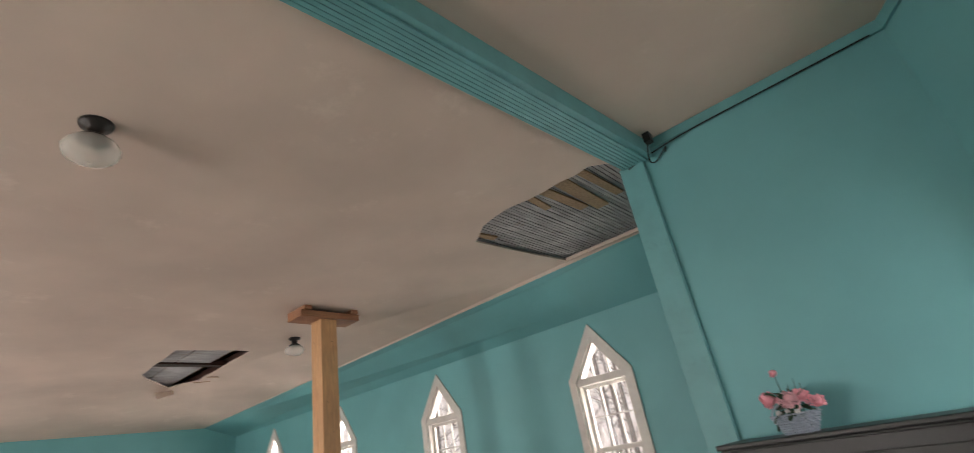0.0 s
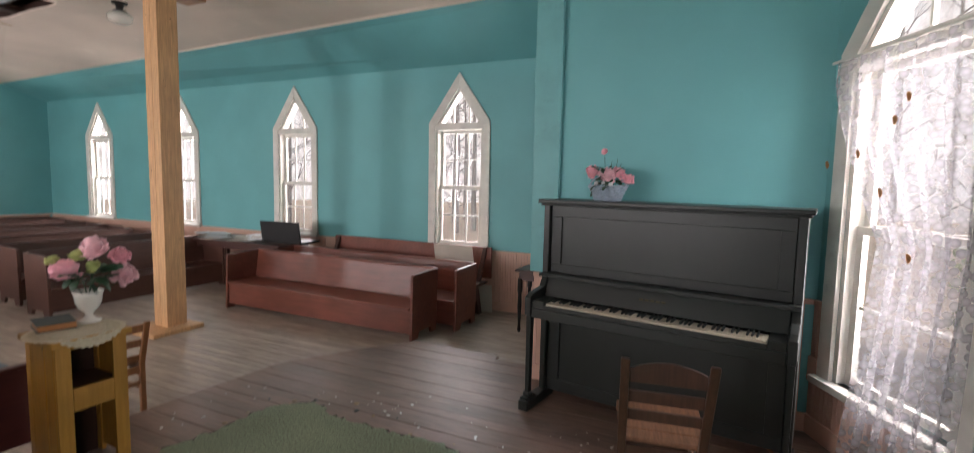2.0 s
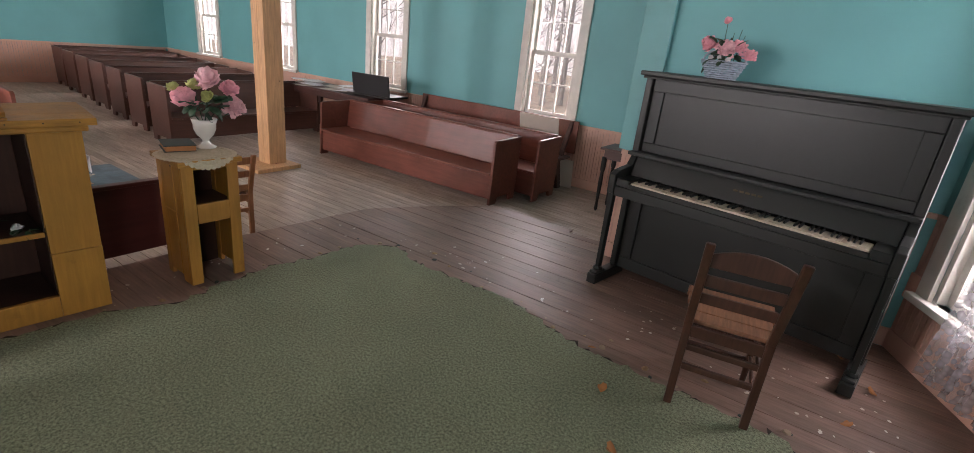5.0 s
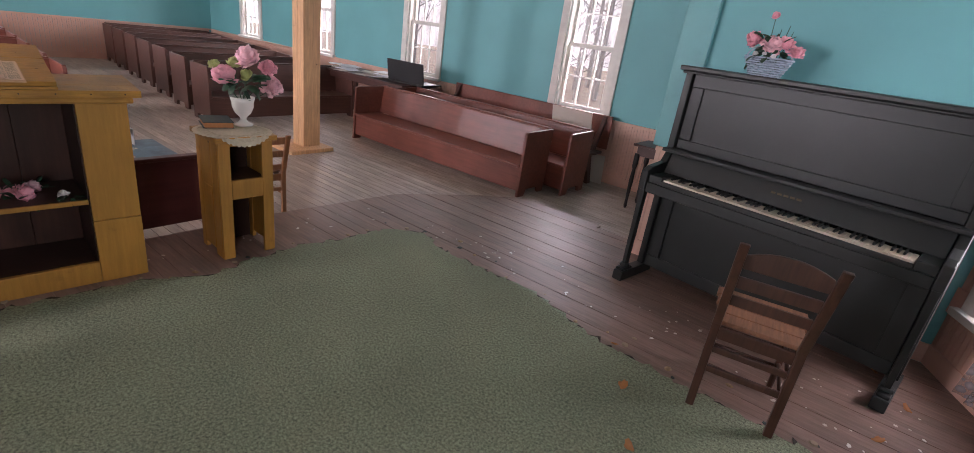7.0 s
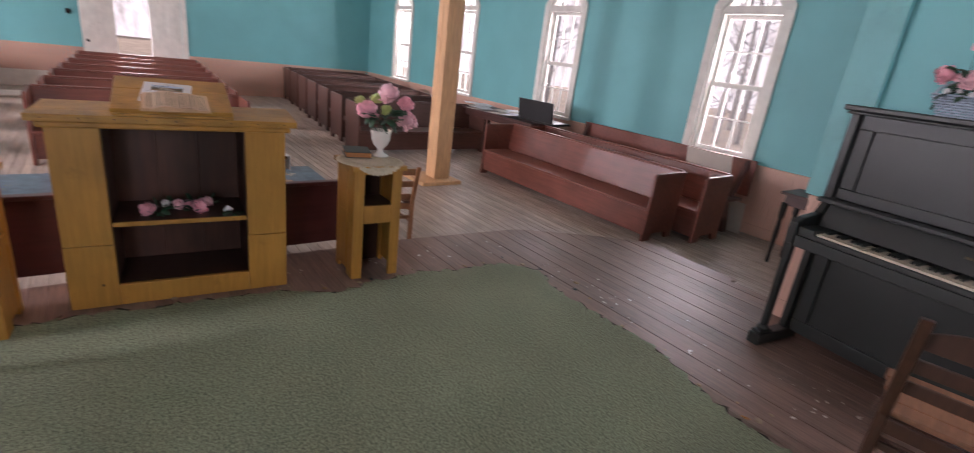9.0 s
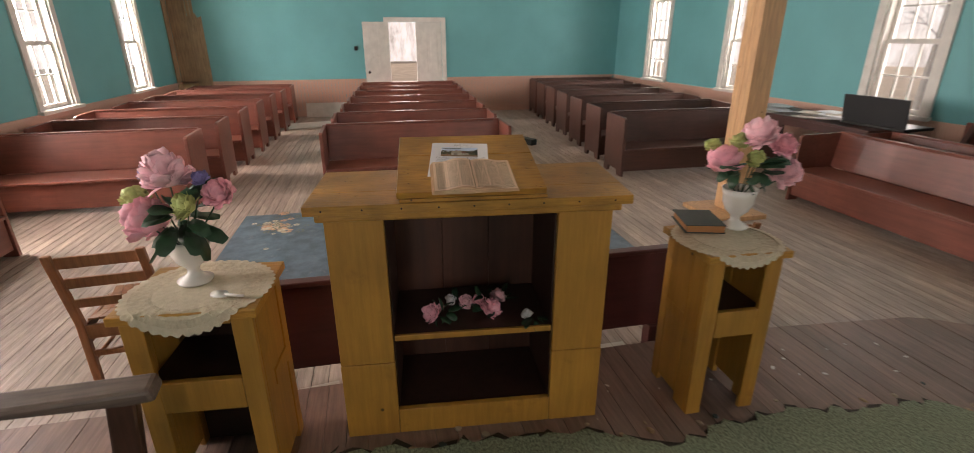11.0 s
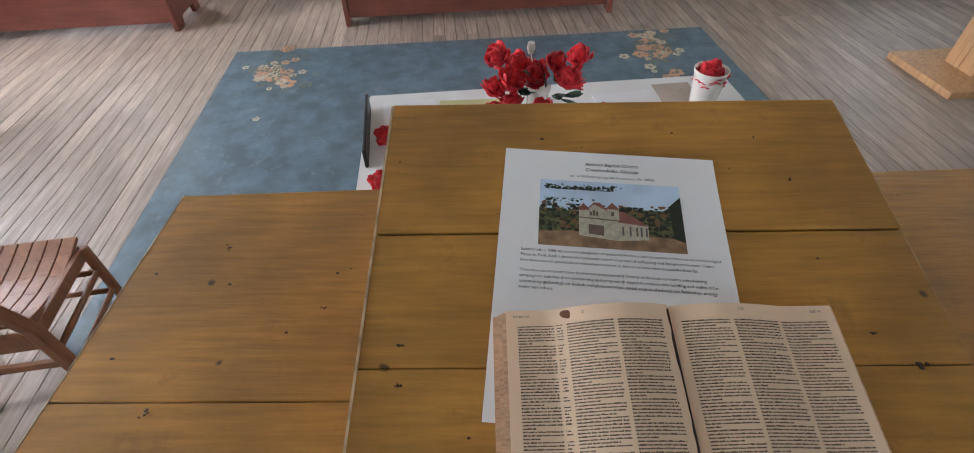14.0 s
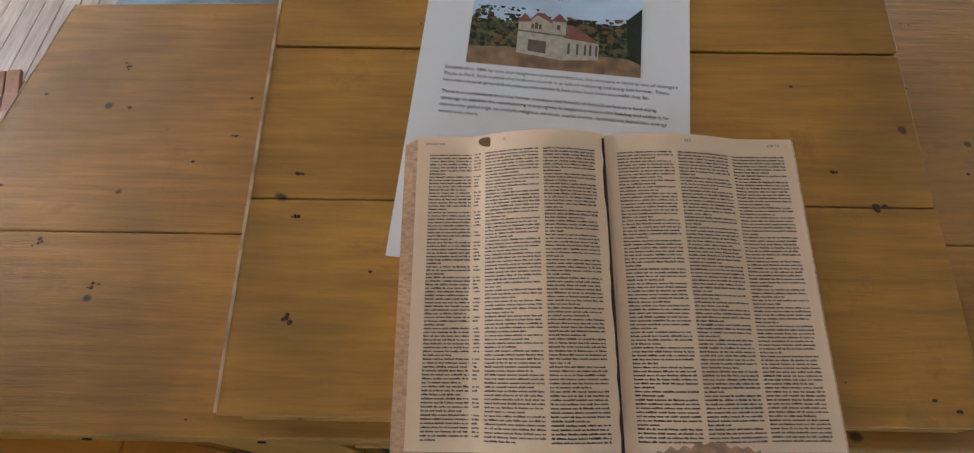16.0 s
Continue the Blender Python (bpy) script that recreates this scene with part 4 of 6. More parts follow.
def blossom(name, r, parent, m, material, seed, rings=4):
    """A full round bloom: overlapping cupped petals laid like scales over a ball."""
    rnd = random.Random(seed)
    bm = bmesh.new()
    count = 24 + 13 * rings
    for k in range(count):
        f = (k + 0.5) / count
        th = math.acos(1 - 1.45 * f)
        ph = k * 2.39996 + rnd.uniform(-0.25, 0.25)
        d = Vector((math.sin(th) * math.cos(ph), math.sin(th) * math.sin(ph), math.cos(th)))
        up = (Vector((0, 0, 1)) - d * d.z)
        up = up.normalized() if up.length > 0.05 else Vector((1, 0, 0))
        yy = (up * (0.75 - 0.3 * f) + d * rnd.uniform(0.35, 0.8)).normalized()
        zz = (d - yy * d.dot(yy)).normalized()
        rot = Matrix((yy.cross(zz), yy, zz)).transposed().to_4x4()
        base = d * r * rnd.uniform(0.48, 0.62) - yy * r * 0.18
        petal(bm, m @ Matrix.Translation(base) @ rot, r * rnd.uniform(0.42, 0.64), r * rnd.uniform(0.42, 0.66), rnd.uniform(-0.6, 0.35))
    bmesh.ops.create_icosphere(bm, subdivisions=2, radius=r * 0.5, matrix=m)
    ob = part(name, bm, material, parent, "", 0.0, True)
    sol = ob.modifiers.new("thick", "SOLIDIFY")
    sol.thickness = 0.0012
    return ob


def leaves(parent, centre, spread, n, seed, size=0.09, material=None):
    rnd = random.Random(seed)
    bm = bmesh.new()
    for _ in range(n):
        d = Vector((rnd.gauss(0, 1), rnd.gauss(0, 1), rnd.gauss(0.1, 0.55))).normalized()
        m = Matrix.Translation(Vector(centre) + d * spread * rnd.uniform(0.15, 0.6)) @ d.to_track_quat("Y", "Z").to_matrix().to_4x4() @ pose(0, 0, 0, 0, rnd.uniform(-40, 40), 0)
        petal(bm, m, size * rnd.uniform(0.7, 1.2), size * 0.55, rnd.uniform(-0.7, 0.2))
    ob = part("leaves", bm, material or LEAF, parent, "", 0.0, True)
    sol = ob.modifiers.new("thick", "SOLIDIFY")
    sol.thickness = 0.001
    return ob


def stemmed_vase(m, label, blooms, seed, h=0.17):
    o = thing("flower_vase", label, "vase", m, "vases of silk flowers")
    bm = bmesh.new()
    lathe(bm, [(0.052, 0), (0.055, 0.008), (0.03, 0.02), (0.018, 0.035), (0.02, 0.05), (0.045, 0.075), (0.06, 0.11), (0.062, 0.14), (0.07, h), (0.064, h - 0.002), (0.055, h - 0.03)], 24)
    part("vase", bm, CERAM, o, "white footed ceramic vase", 0.0, True)
    leaves(o, (0, 0, h + 0.07), 0.16, 26, seed)
    bm = bmesh.new()
    for x, y, z, r, mt, tl, az in blooms:
        rod(bm, (0, 0, h - 0.05), (x * 0.9, y * 0.9, z - 0.03), 0.003, 0.0025, 5)
    part("stems", bm, LEAF, o)
    for k, (x, y, z, r, mt, tl, az) in enumerate(blooms):
        blossom("blossom", r, o, pose(x, y, z, 0, 0, az) @ pose(0, 0, 0, tl, 0, 0), mt, seed + k)
    return o


basket = thing("flower_basket", "pale blue wicker basket of pink silk flowers on the piano", "basket", piano.matrix_world @ pose(0.41, 0.36, PH))
bm = bmesh.new()
n = 26
for q in range(9):
    z, f = 0.004 + 0.012 * q, q / 8
    for k in range(n):
        a0, a1 = 2 * math.pi * k / n, 2 * math.pi * (k + 1) / n
        rx, ry = 0.085 + 0.045 * f, 0.055 + 0.035 * f
        w = 0.004 * (1 if (k + q) % 2 else -1)
        rod(bm, ((rx + w) * math.cos(a0), (ry + w) * math.sin(a0), z), ((rx - w) * math.cos(a1), (ry - w) * math.sin(a1), z), 0.0055, None, 5)
lathe(bm, [(0.05, 0), (0.06, 0.006)], 16)
part("basket", bm, WICKER, basket)
bm = bmesh.new()
for k in range(14):
    a0, a1 = math.pi * k / 14, math.pi * (k + 1) / 14
    rod(bm, (0.125 * math.cos(a0), 0, 0.1 + 0.07 * math.sin(a0)), (0.125 * math.cos(a1), 0, 0.1 + 0.07 * math.sin(a1)), 0.006, None, 6)
part("handle", bm, WICKER, basket)
leaves(basket, (0, 0, 0.13), 0.18, 44, 71, 0.06)
for k, (x, y, z, r, mt) in enumerate(((-0.10, -0.02, 0.185, 0.055, PINK), (0.02, -0.05, 0.165, 0.064, PALEPINK), (0.075, -0.02, 0.18, 0.05, PINK), (-0.035, 0.02, 0.18, 0.05, PALEPINK), (0.135, 0.0, 0.14, 0.045, PINK), (-0.03, 0.0, 0.325, 0.028, PINK), (-0.05, -0.08, 0.115, 0.018, CLOTH), (0.05, -0.085, 0.11, 0.016, CLOTH), (0.0, -0.09, 0.12, 0.014, CLOTH))):
    blossom("blossom", r, basket, pose(x, y, z, 35, 20 * (x > 0) - 20 * (x < 0), 0), mt, 80 + k, 3)
bm = bmesh.new()
for x, z in ((-0.03, 0.31), (0.06, 0.28), (0.085, 0.25), (0.02, 0.26)):
    rod(bm, (x * 0.6, 0, 0.1), (x, 0, z), 0.003, 0.002, 5)
part("stems", bm, LEAF, basket)


# ---- chairs ----
def ladder_chair(name, label, m, wood, seat_mat, w=0.42, slatted=False, lean=0.10, h=0.86, arched=True, sz=0.44, d=0.38):
    """Ladder-back chair: back posts at local y = 0, front at y = depth."""
    o = thing(name, label, "chair", m, "")
    for s in (-1, 1):
        bm = bmesh.new()
        x = s * w / 2
        prism(bm, [(0.0, 0), (0.035, 0), (0.035, sz), (0.03 - lean, h), (-lean, h), (-0.002, sz)], 0.036, pose(x + 0.018, 0, 0, 0, 0, 90))
        part("back_post", bm, wood, o, "", 0.006)
        bm = bmesh.new()
        rod(bm, (x * 0.96, d, 0), (x * 0.96, d, sz - 0.02), 0.014, 0.019, 10)
        part("front_leg", bm, wood, o, "", 0.0, True)
    zs = ((0.755, 0.055), (0.655, 0.05), (0.56, 0.045)) if not slatted else ((h - 0.075, 0.055), (h - 0.185, 0.05), (h - 0.30, 0.045))
    for k, (z, t) in enumerate(zs):
        bm = bmesh.new()
        y = 0.012 - lean * (z - sz) / (h - sz)
        pts = [(-w / 2 + 0.016, z), (w / 2 - 0.016, z)]
        n = 8
        for i in range(n + 1):
            x = (w / 2 - 0.016) * (1 - 2 * i / n)
            pts.append((x, z + t + (0.035 * (1 - (2 * i / n - 1) ** 2) if k == 0 and arched else 0)))
        prism(bm, pts, 0.016, pose(0, y, 0))
        part("back_slat", bm, wood, o, "", 0.003)
    if slatted:
        for k in range(7):
            bm = bmesh.new()
            x = -w / 2 + 0.02 + k * (w - 0.04) / 7
            for i in range(5):
                y0, y1 = 0.03 + i * (d - 0.0) / 5, 0.03 + (i + 1) * (d - 0.0) / 5
                z0, z1 = (sz - 0.03 * math.sin(math.pi * j / 5) for j in (i, i + 1))
                prism(bm, [(y0, z0), (y1, z1), (y1, z1 + 0.012), (y0, z0 + 0.012)], 0.042, pose(x + 0.046, 0, 0, 0, 0, 90))
            part("seat_slat", bm, seat_mat, o, "", 0.002)
    else:
        for k in range(4):
            y0 = 0.03 + k * 0.095
            boxpart("seat_board", (-w / 2 - 0.005 - 0.009 * k, w / 2 + 0.005 + 0.009 * k, y0, y0 + 0.092, sz - 0.012, sz + 0.008), seat_mat, o, "", 0.005)
    bm = bmesh.new()
    box(bm, -w / 2 + 0.016, w / 2 - 0.016, 0.008, 0.026, sz - 0.07, sz - 0.015)
    part("seat_rail", bm, wood, o, "", 0.003)
    for z in (0.20, 0.30):
        boxpart("stretcher", (-w / 2 + 0.016, w / 2 - 0.016, 0.010, 0.028, z, z + 0.03), wood, o, "", 0.004)
        bm = bmesh.new()
        rod(bm, (-w / 2 * 0.96, d, z - 0.05), (w / 2 * 0.96, d, z - 0.05), 0.010, None, 8)
        part("stretcher", bm, wood, o, "", 0.0, True)
        for s in (-1, 1):
            bm = bmesh.new()
            rod(bm, (s * w / 2, 0.02, z - 0.03), (s * w / 2 * 0.96, d, z - 0.03), 0.010, None, 8)
            part("stretcher", bm, wood, o, "", 0.0, True)
    for s in (-1, 1):
        boxpart("seat_rail", (s * w / 2 * 0.93 - 0.009, s * w / 2 * 0.93 + 0.009, 0.036, d - 0.012, sz - 0.055, sz - 0.013), wood, o, "", 0.003)
    boxpart("seat_rail", (-w / 2 + 0.02, w / 2 - 0.02, d - 0.009, d + 0.009, sz - 0.055, sz - 0.013), wood, o, "", 0.003)
    return o


ladder_chair("piano_chair", "dark-stained wooden ladder-back chair at the piano", pose(2.778, 1.795, 0, 0, 0, 9.2), CHAIR, SEATW, w=0.325, h=0.868, lean=0.19)
ladder_chair("slat_chair", "orange-brown ladder-back chair with a curved slatted seat", pose(-0.83, -1.575, NF, 0, 0, 94), ORANGEW, ORANGEW, w=0.36, slatted=True, h=0.78, sz=0.39, d=0.36, arched=False)
ladder_chair("slat_chair", "orange-brown ladder-back chair behind the flower stand", pose(-0.76, 1.60, NF, 0, 0, 84), ORANGEW, ORANGEW, w=0.34, slatted=True, h=0.68, sz=0.36, d=0.34, arched=False)

# armchair with a floral seat pad
ARMW = mat("weathered_brown_arm", (0.16, 0.115, 0.09), 0.5, dark=0.55, scale=9, amount=0.6, grain=0.35, grain_axis=1, grain_scale=60)
arm = thing("armchair", "weathered wooden armchair with a torn dark seat cover, floral border", "armchair", pose(0.68, -1.25, 0, 0, 0, 6))
for s in (-1, 1):
    bm = bmesh.new()
    prism(bm, [(0.36, 0.60), (0.35, 0.64), (0.0, 0.66), (-0.30, 0.655), (-0.30, 0.625), (0.0, 0.63), (0.30, 0.60)], 0.09, pose(s * 0.30 + 0.045 + 0.05 * (s > 0), -0.06 * (s > 0), -0.02 * (s > 0), 0, 0, 90))
    part("armrest", bm, ARMW, arm, "", 0.012)
    bm = bmesh.new()
    prism(bm, [(0.24, 0.02 * (s > 0)), (0.30, 0.02 * (s > 0)), (0.28, 0.35), (0.31, 0.605), (0.24, 0.61), (0.21, 0.35)], 0.045, pose(s * 0.29 + 0.022 + 0.05 * (s > 0), -0.06 * (s > 0), -0.02 * (s > 0), 0, 0, 90))
    part("front_leg", bm, CHAIR, arm, "", 0.008)
    bm = bmesh.new()
    prism(bm, [(-0.34, 0.0), (-0.28, 0.0), (-0.24, 0.40), (-0.34, 0.98), (-0.39, 0.98), (-0.30, 0.40)], 0.045, pose(s * 0.27 + 0.022, 0, 0, 0, 0, 90))
    part("back_post", bm, CHAIR, arm, "", 0.008)
boxpart("seat_frame", (-0.27, 0.27, -0.27, 0.27, 0.33, 0.385), CHAIR, arm, "", 0.008)


def cover_z(x, y):
    """Height of the sagging, wrinkled seat cover."""
    rim = (1 - abs(x / 0.31) ** 5) * (1 - abs(y / 0.31) ** 5)
    return 0.392 + 0.055 * rim + 0.010 * math.sin(23 * x + 14 * y) + 0.006 * math.sin(41 * x - 29 * y) + 0.004 * math.sin(70 * y + 30 * x)


n = 26
for nm, r0, material in (("seat_cover", 0.0, mat("dark_green_vinyl", (0.022, 0.034, 0.03), 0.28, dark=0.5, scale=9, bump=0.2)), ("floral_border", 0.24, FLORAL)):
    rq = random.Random(66)
    bm = bmesh.new()
    edge = r0 + 0.0
    vs = {}
    for i in range(n + 1):
        for j in range(n + 1):
            x, y = 0.30 * (2 * i / n - 1), 0.29 * (2 * j / n - 1)
            vs[i, j] = bm.verts.new((x + rq.uniform(-0.003, 0.003), y + rq.uniform(-0.003, 0.003), cover_z(x, y) + (0.004 if r0 else 0.0)))
    for i in range(n):
        for j in range(n):
            m = max(abs(0.30 * ((2 * i + 1) / n - 1)), abs(0.29 * ((2 * j + 1) / n - 1)))
            if m >= edge + (rq.uniform(-0.02, 0.025) if r0 else 0.0):
                bm.faces.new((vs[i, j], vs[i + 1, j], vs[i + 1, j + 1], vs[i, j + 1]))
    for v in [v for v in bm.verts if not v.link_faces]:
        bm.verts.remove(v)
    ob = part(nm, bm, material, arm, "torn dark green seat cover" if not r0 else "ragged floral border of the seat cover", 0.0, True)
    sol = ob.modifiers.new("thick", "SOLIDIFY")
    sol.thickness, sol.offset = 0.003, -1
for z, t in ((0.90, 0.07), (0.62, 0.05)):
    boxpart("back_rail", (-0.25, 0.25, -0.375 if z > 0.8 else -0.32, -0.345 if z > 0.8 else -0.29, z, z + t), CHAIR, arm, "", 0.006)

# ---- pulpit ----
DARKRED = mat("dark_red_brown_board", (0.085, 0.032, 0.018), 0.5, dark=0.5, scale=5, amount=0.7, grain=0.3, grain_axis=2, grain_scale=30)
PM = pose(0, 0, 0, 0, 0, -5.4)
pulpit = thing("pulpit", "yellow varnished pine pulpit with an open shelf back and sloped desk", "pulpit", PM)
for s in (-1, 1):
    y = sorted((s * 0.305, s * 0.505))
    boxpart("stile", (-0.022, 0.0, y[0], y[1], 0.335, 0.945), YELLOW, pulpit, "", 0.003)
    boxpart("stile", (-0.024, 0.003, y[0] - 0.001, y[1] + 0.001, 0.0, 0.333), YELLOW, pulpit, "", 0.003)
    y = sorted((s * 0.46, s * 0.48))
    boxpart("side_panel", (-0.40, -0.024, y[0], y[1], 0.0, 0.945), YELLOW, pulpit, "", 0.002)
    y = sorted((s * 0.30, s * 0.315))
    boxpart("shelf_side", (-0.38, -0.025, y[0], y[1], 0.02, 0.94), SHADEWOOD, pulpit, "inner board darkened with the recess shade", 0.002)
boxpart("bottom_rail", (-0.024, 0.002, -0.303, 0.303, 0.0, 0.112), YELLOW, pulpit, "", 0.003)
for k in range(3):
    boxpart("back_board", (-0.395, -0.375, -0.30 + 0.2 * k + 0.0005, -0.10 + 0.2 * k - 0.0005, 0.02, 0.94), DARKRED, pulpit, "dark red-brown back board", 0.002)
# added backing, shelf and inner boards: the recess shade is in their colour
boxpart("back_panel", (-0.402, -0.3955, -0.45, 0.45, 0.02, 0.94), SHADEWOOD, pulpit, "added dark board closing the back", 0.001)
boxpart("shelf", (-0.373, -0.019, -0.299, 0.299, 0.425, 0.447), SHADEWOOD, pulpit, "shelf board darkened with the recess shade", 0.003)
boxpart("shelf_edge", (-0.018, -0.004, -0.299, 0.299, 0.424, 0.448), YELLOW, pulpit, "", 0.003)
boxpart("shelf_floor", (-0.373, -0.025, -0.299, 0.299, 0.09, 0.108), SHADEWOOD, pulpit, "inner board darkened with the recess shade", 0.002)
bm = bmesh.new()
for y0, y1, x0, x1 in ((-0.53, 0.53, 0.001, 0.022), (-0.53, -0.506, -0.41, 0.0), (0.506, 0.53, -0.41, 0.0)):
    box(bm, x0, x1, y0, y1, 0.915, 0.944)
part("moulding", bm, YELLOWY, pulpit, "", 0.008)
for q in ([(-0.42, -0.56), (-0.1238, -0.56), (-0.1238, 0.572), (-0.462, 0.592)], [(-0.1230, -0.56), (0.04, -0.56), (0.04, 0.56), (-0.1230, 0.572)]):
    bm = bmesh.new()
    slab(bm, q, 0.946, 0.978)
    part("top_board", bm, YELLOWY, pulpit, "", 0.002)
for k in range(9):
    y = -0.50 + 0.125 * k + 0.01 * math.sin(7 * k)
    bm = bmesh.new()
    lathe(bm, [(0.0034, 0.0), (0.003, 0.0012)], 8, pose(0.0402, y, 0.962, 0, 90, 0))
    part("nail_head", bm, IRON, pulpit, "rusty nail head")
TH_D = 12.9
DM = pose(0.030, -0.005, 1.0125, 0, TH_D, 0)
for k, (x0, x1) in enumerate(((-0.458, -0.2835), (-0.2815, -0.1515), (-0.1509, 0.0))):
    bm = bmesh.new()
    h0, h1 = 0.257 + 0.004 * x0, 0.257 + 0.004 * x1
    l0, l1 = h0 - 0.0075, h1 - 0.0075
    vs = [bm.verts.new(DM @ Vector(v)) for v in ((x0, -l0, -0.022), (x0, h0, -0.022), (x1, h1, -0.022), (x1, -l1, -0.022))]
    vt = [bm.verts.new(DM @ Vector(v)) for v in ((x0, -l0, -0.001 * (k == 1)), (x0, h0, -0.001 * (k == 1)), (x1, h1, -0.001 * (k == 1)), (x1, -l1, -0.001 * (k == 1)))]
    bm.faces.new(vs[::-1])
    bm.faces.new(vt)
    for q in range(4):
        bm.faces.new((vs[q], vs[(q + 1) % 4], vt[(q + 1) % 4], vt[q]))
    part("desk_board", bm, YELLOWY, pulpit, "", 0.0014)
bm = bmesh.new()
for y in (-0.24, 0.222):
    prism(bm, [(0.003, 0.9785), (-0.40, 0.9785), (-0.40, 1.086), (0.003, 0.992)], 0.018, pose(0, y, 0))
box(bm, -0.405, -0.39, -0.24, 0.24, 0.9785, 1.083)
part("desk_support", bm, YELLOWY, pulpit, "", 0.002)
boxpart("desk_front", (0.004, 0.0275, -0.2475, 0.2555, 0.9785, 0.990), YELLOWY, pulpit, "", 0.001)
WORN = mat("worn_pale_edge", (0.66, 0.50, 0.30), 0.6, dark=0.35, scale=40, amount=0.9)
boxpart("worn_edge", (-0.456, -0.002, -0.2500, -0.2478, -0.004, 0.0004), WORN, pulpit, "pale worn edge", 0.0, DM)
boxpart("worn_edge", (-0.42, 0.04, -0.5606, -0.5592, 0.972, 0.9783), WORN, pulpit, "pale worn edge", 0.0)
# knots and nail holes in the boards
rnd = random.Random(11)
bm = bmesh.new()
for _ in range(20):
    x, y = rnd.uniform(-0.44, -0.01), rnd.uniform(-0.24, 0.24)
    s = rnd.uniform(0.0005, 0.0015)
    lathe(bm, [(s, 0.0), (s * 0.8, 0.0004)], 7, DM @ pose(x, y, 0.0001) @ Matrix.Diagonal((1, rnd.uniform(1, 2.2), 1, 1)))
for _ in range(20):
    x, y = rnd.uniform(-0.41, 0.03), rnd.choice((-1, 1)) * rnd.uniform(0.28, 0.55)
    s = rnd.uniform(0.0006, 0.0017)
    lathe(bm, [(s, 0.0), (s * 0.8, 0.0004)], 7, pose(x, y, 0.9781) @ Matrix.Diagonal((1, rnd.uniform(1, 2.4), 1, 1)))
for x, y, s in ((-0.112, 0.211, 0.0042), (-0.028, -0.21, 0.003), (-0.133, -0.215, 0.0022), (-0.30, 0.17, 0.0022), (-0.14, 0.185, 0.0018), (-0.10, -0.213, 0.002)):
    for q in range(5):
        lathe(bm, [(s * rnd.uniform(0.3, 0.7), 0.0), (s * 0.3, 0.0005)], 7, DM @ pose((x - 0.033) / 0.97 + rnd.gauss(0, s * 0.5), y + rnd.gauss(0, s * 0.8), 0.0001 + 0.00002 * q))
for x, y, s in ((-0.11, -0.462, 0.0032), (-0.073, -0.40, 0.0026), (-0.28, -0.32, 0.0022), (-0.23, -0.323, 0.0022), (-0.32, -0.46, 0.0026)):
    for q in range(4):
        lathe(bm, [(s * rnd.uniform(0.3, 0.7), 0.0), (s * 0.3, 0.0005)], 7, pose(x + rnd.gauss(0, s * 0.5), y + rnd.gauss(0, s * 0.8), 0.9781 + 0.00002 * q))
part("knot", bm, mat("dark_knot", (0.045, 0.018, 0.006), 0.6), pulpit, "dark knots and nail holes")["kind"] = "stuff"
# fallen silk flowers on the pulpit shelf
for k, (x, y, mt, r) in enumerate(((-0.11, -0.155, PINK, 0.05), (-0.22, -0.075, CLOTH, 0.028), (-0.19, -0.02, PALEPINK, 0.036), (-0.12, 0.075, PINK, 0.055), (-0.22, 0.12, PALEPINK, 0.042), (-0.06, 0.215, CLOTH, 0.028), (-0.14, -0.135, PINK, 0.034), (-0.20, 0.035, PINK, 0.03))):
    f = thing("silk_flower", "faded silk flower lying on the pulpit shelf", "flower", PM @ pose(x, y, 0.447), "flowers on the shelf")
    blossom("blossom", r, f, pose(0, 0, 0.022, 50, 0, 60 * k), mt, 120 + k, 3)
    leaves(f, (0.02, 0.02, 0.02), 0.05, 5, 140 + k, 0.055)

# ---- flyer ----
FM = PM @ DM @ pose(-0.377, -0.012, 0.0006, 0, 0, -5.2)
flyer = thing("flyer", "white printed flyer with a colour photo under an open book", "paper", FM)
bm = bmesh.new()
for i in range(12):
    x0, x1 = 0.279 * i / 12, 0.279 * (i + 1) / 12
    z0, z1 = (0.003 * math.exp(-(x / 0.03) ** 2) for x in (x0, x1))
    vs = [bm.verts.new(v) for v in ((x0, -0.108, z0), (x0, 0.108, z0 * 0.6), (x1, 0.108, z1 * 0.6), (x1, -0.108, z1))]
    bm.faces.new(vs)
bmesh.ops.remove_doubles(bm, verts=bm.verts, dist=0.0001)
sheet = part("sheet", bm, PAPER, flyer)
sol = sheet.modifiers.new("thick", "SOLIDIFY")
sol.thickness, sol.offset = 0.0002, -1


def print_line(text, x, y, width, parent, material, centre=False, z=0.0034, name="print", bold=0.0):
    """A line of type on a page: x down the page, y across, width of the line."""
    cu = bpy.data.curves.new(name, "FONT")
    cu.body, cu.size, cu.align_x, cu.offset = text, 0.004, "CENTER" if centre else "LEFT", bold
    cu.resolution_u = 2
    cu.materials.append(material)
    ob = new(name, cu)
    bpy.context.view_layer.update()
    s = width / max(ob.dimensions.x, 1e-6)
    ob.parent = parent
    ob.matrix_local = pose(x, y, z, 0, 0, 90) @ Matrix.Diagonal((s, s, 1, 1))
    return ob


def at(x):
    return 0.003 * math.exp(-(x / 0.03) ** 2) + 0.0005


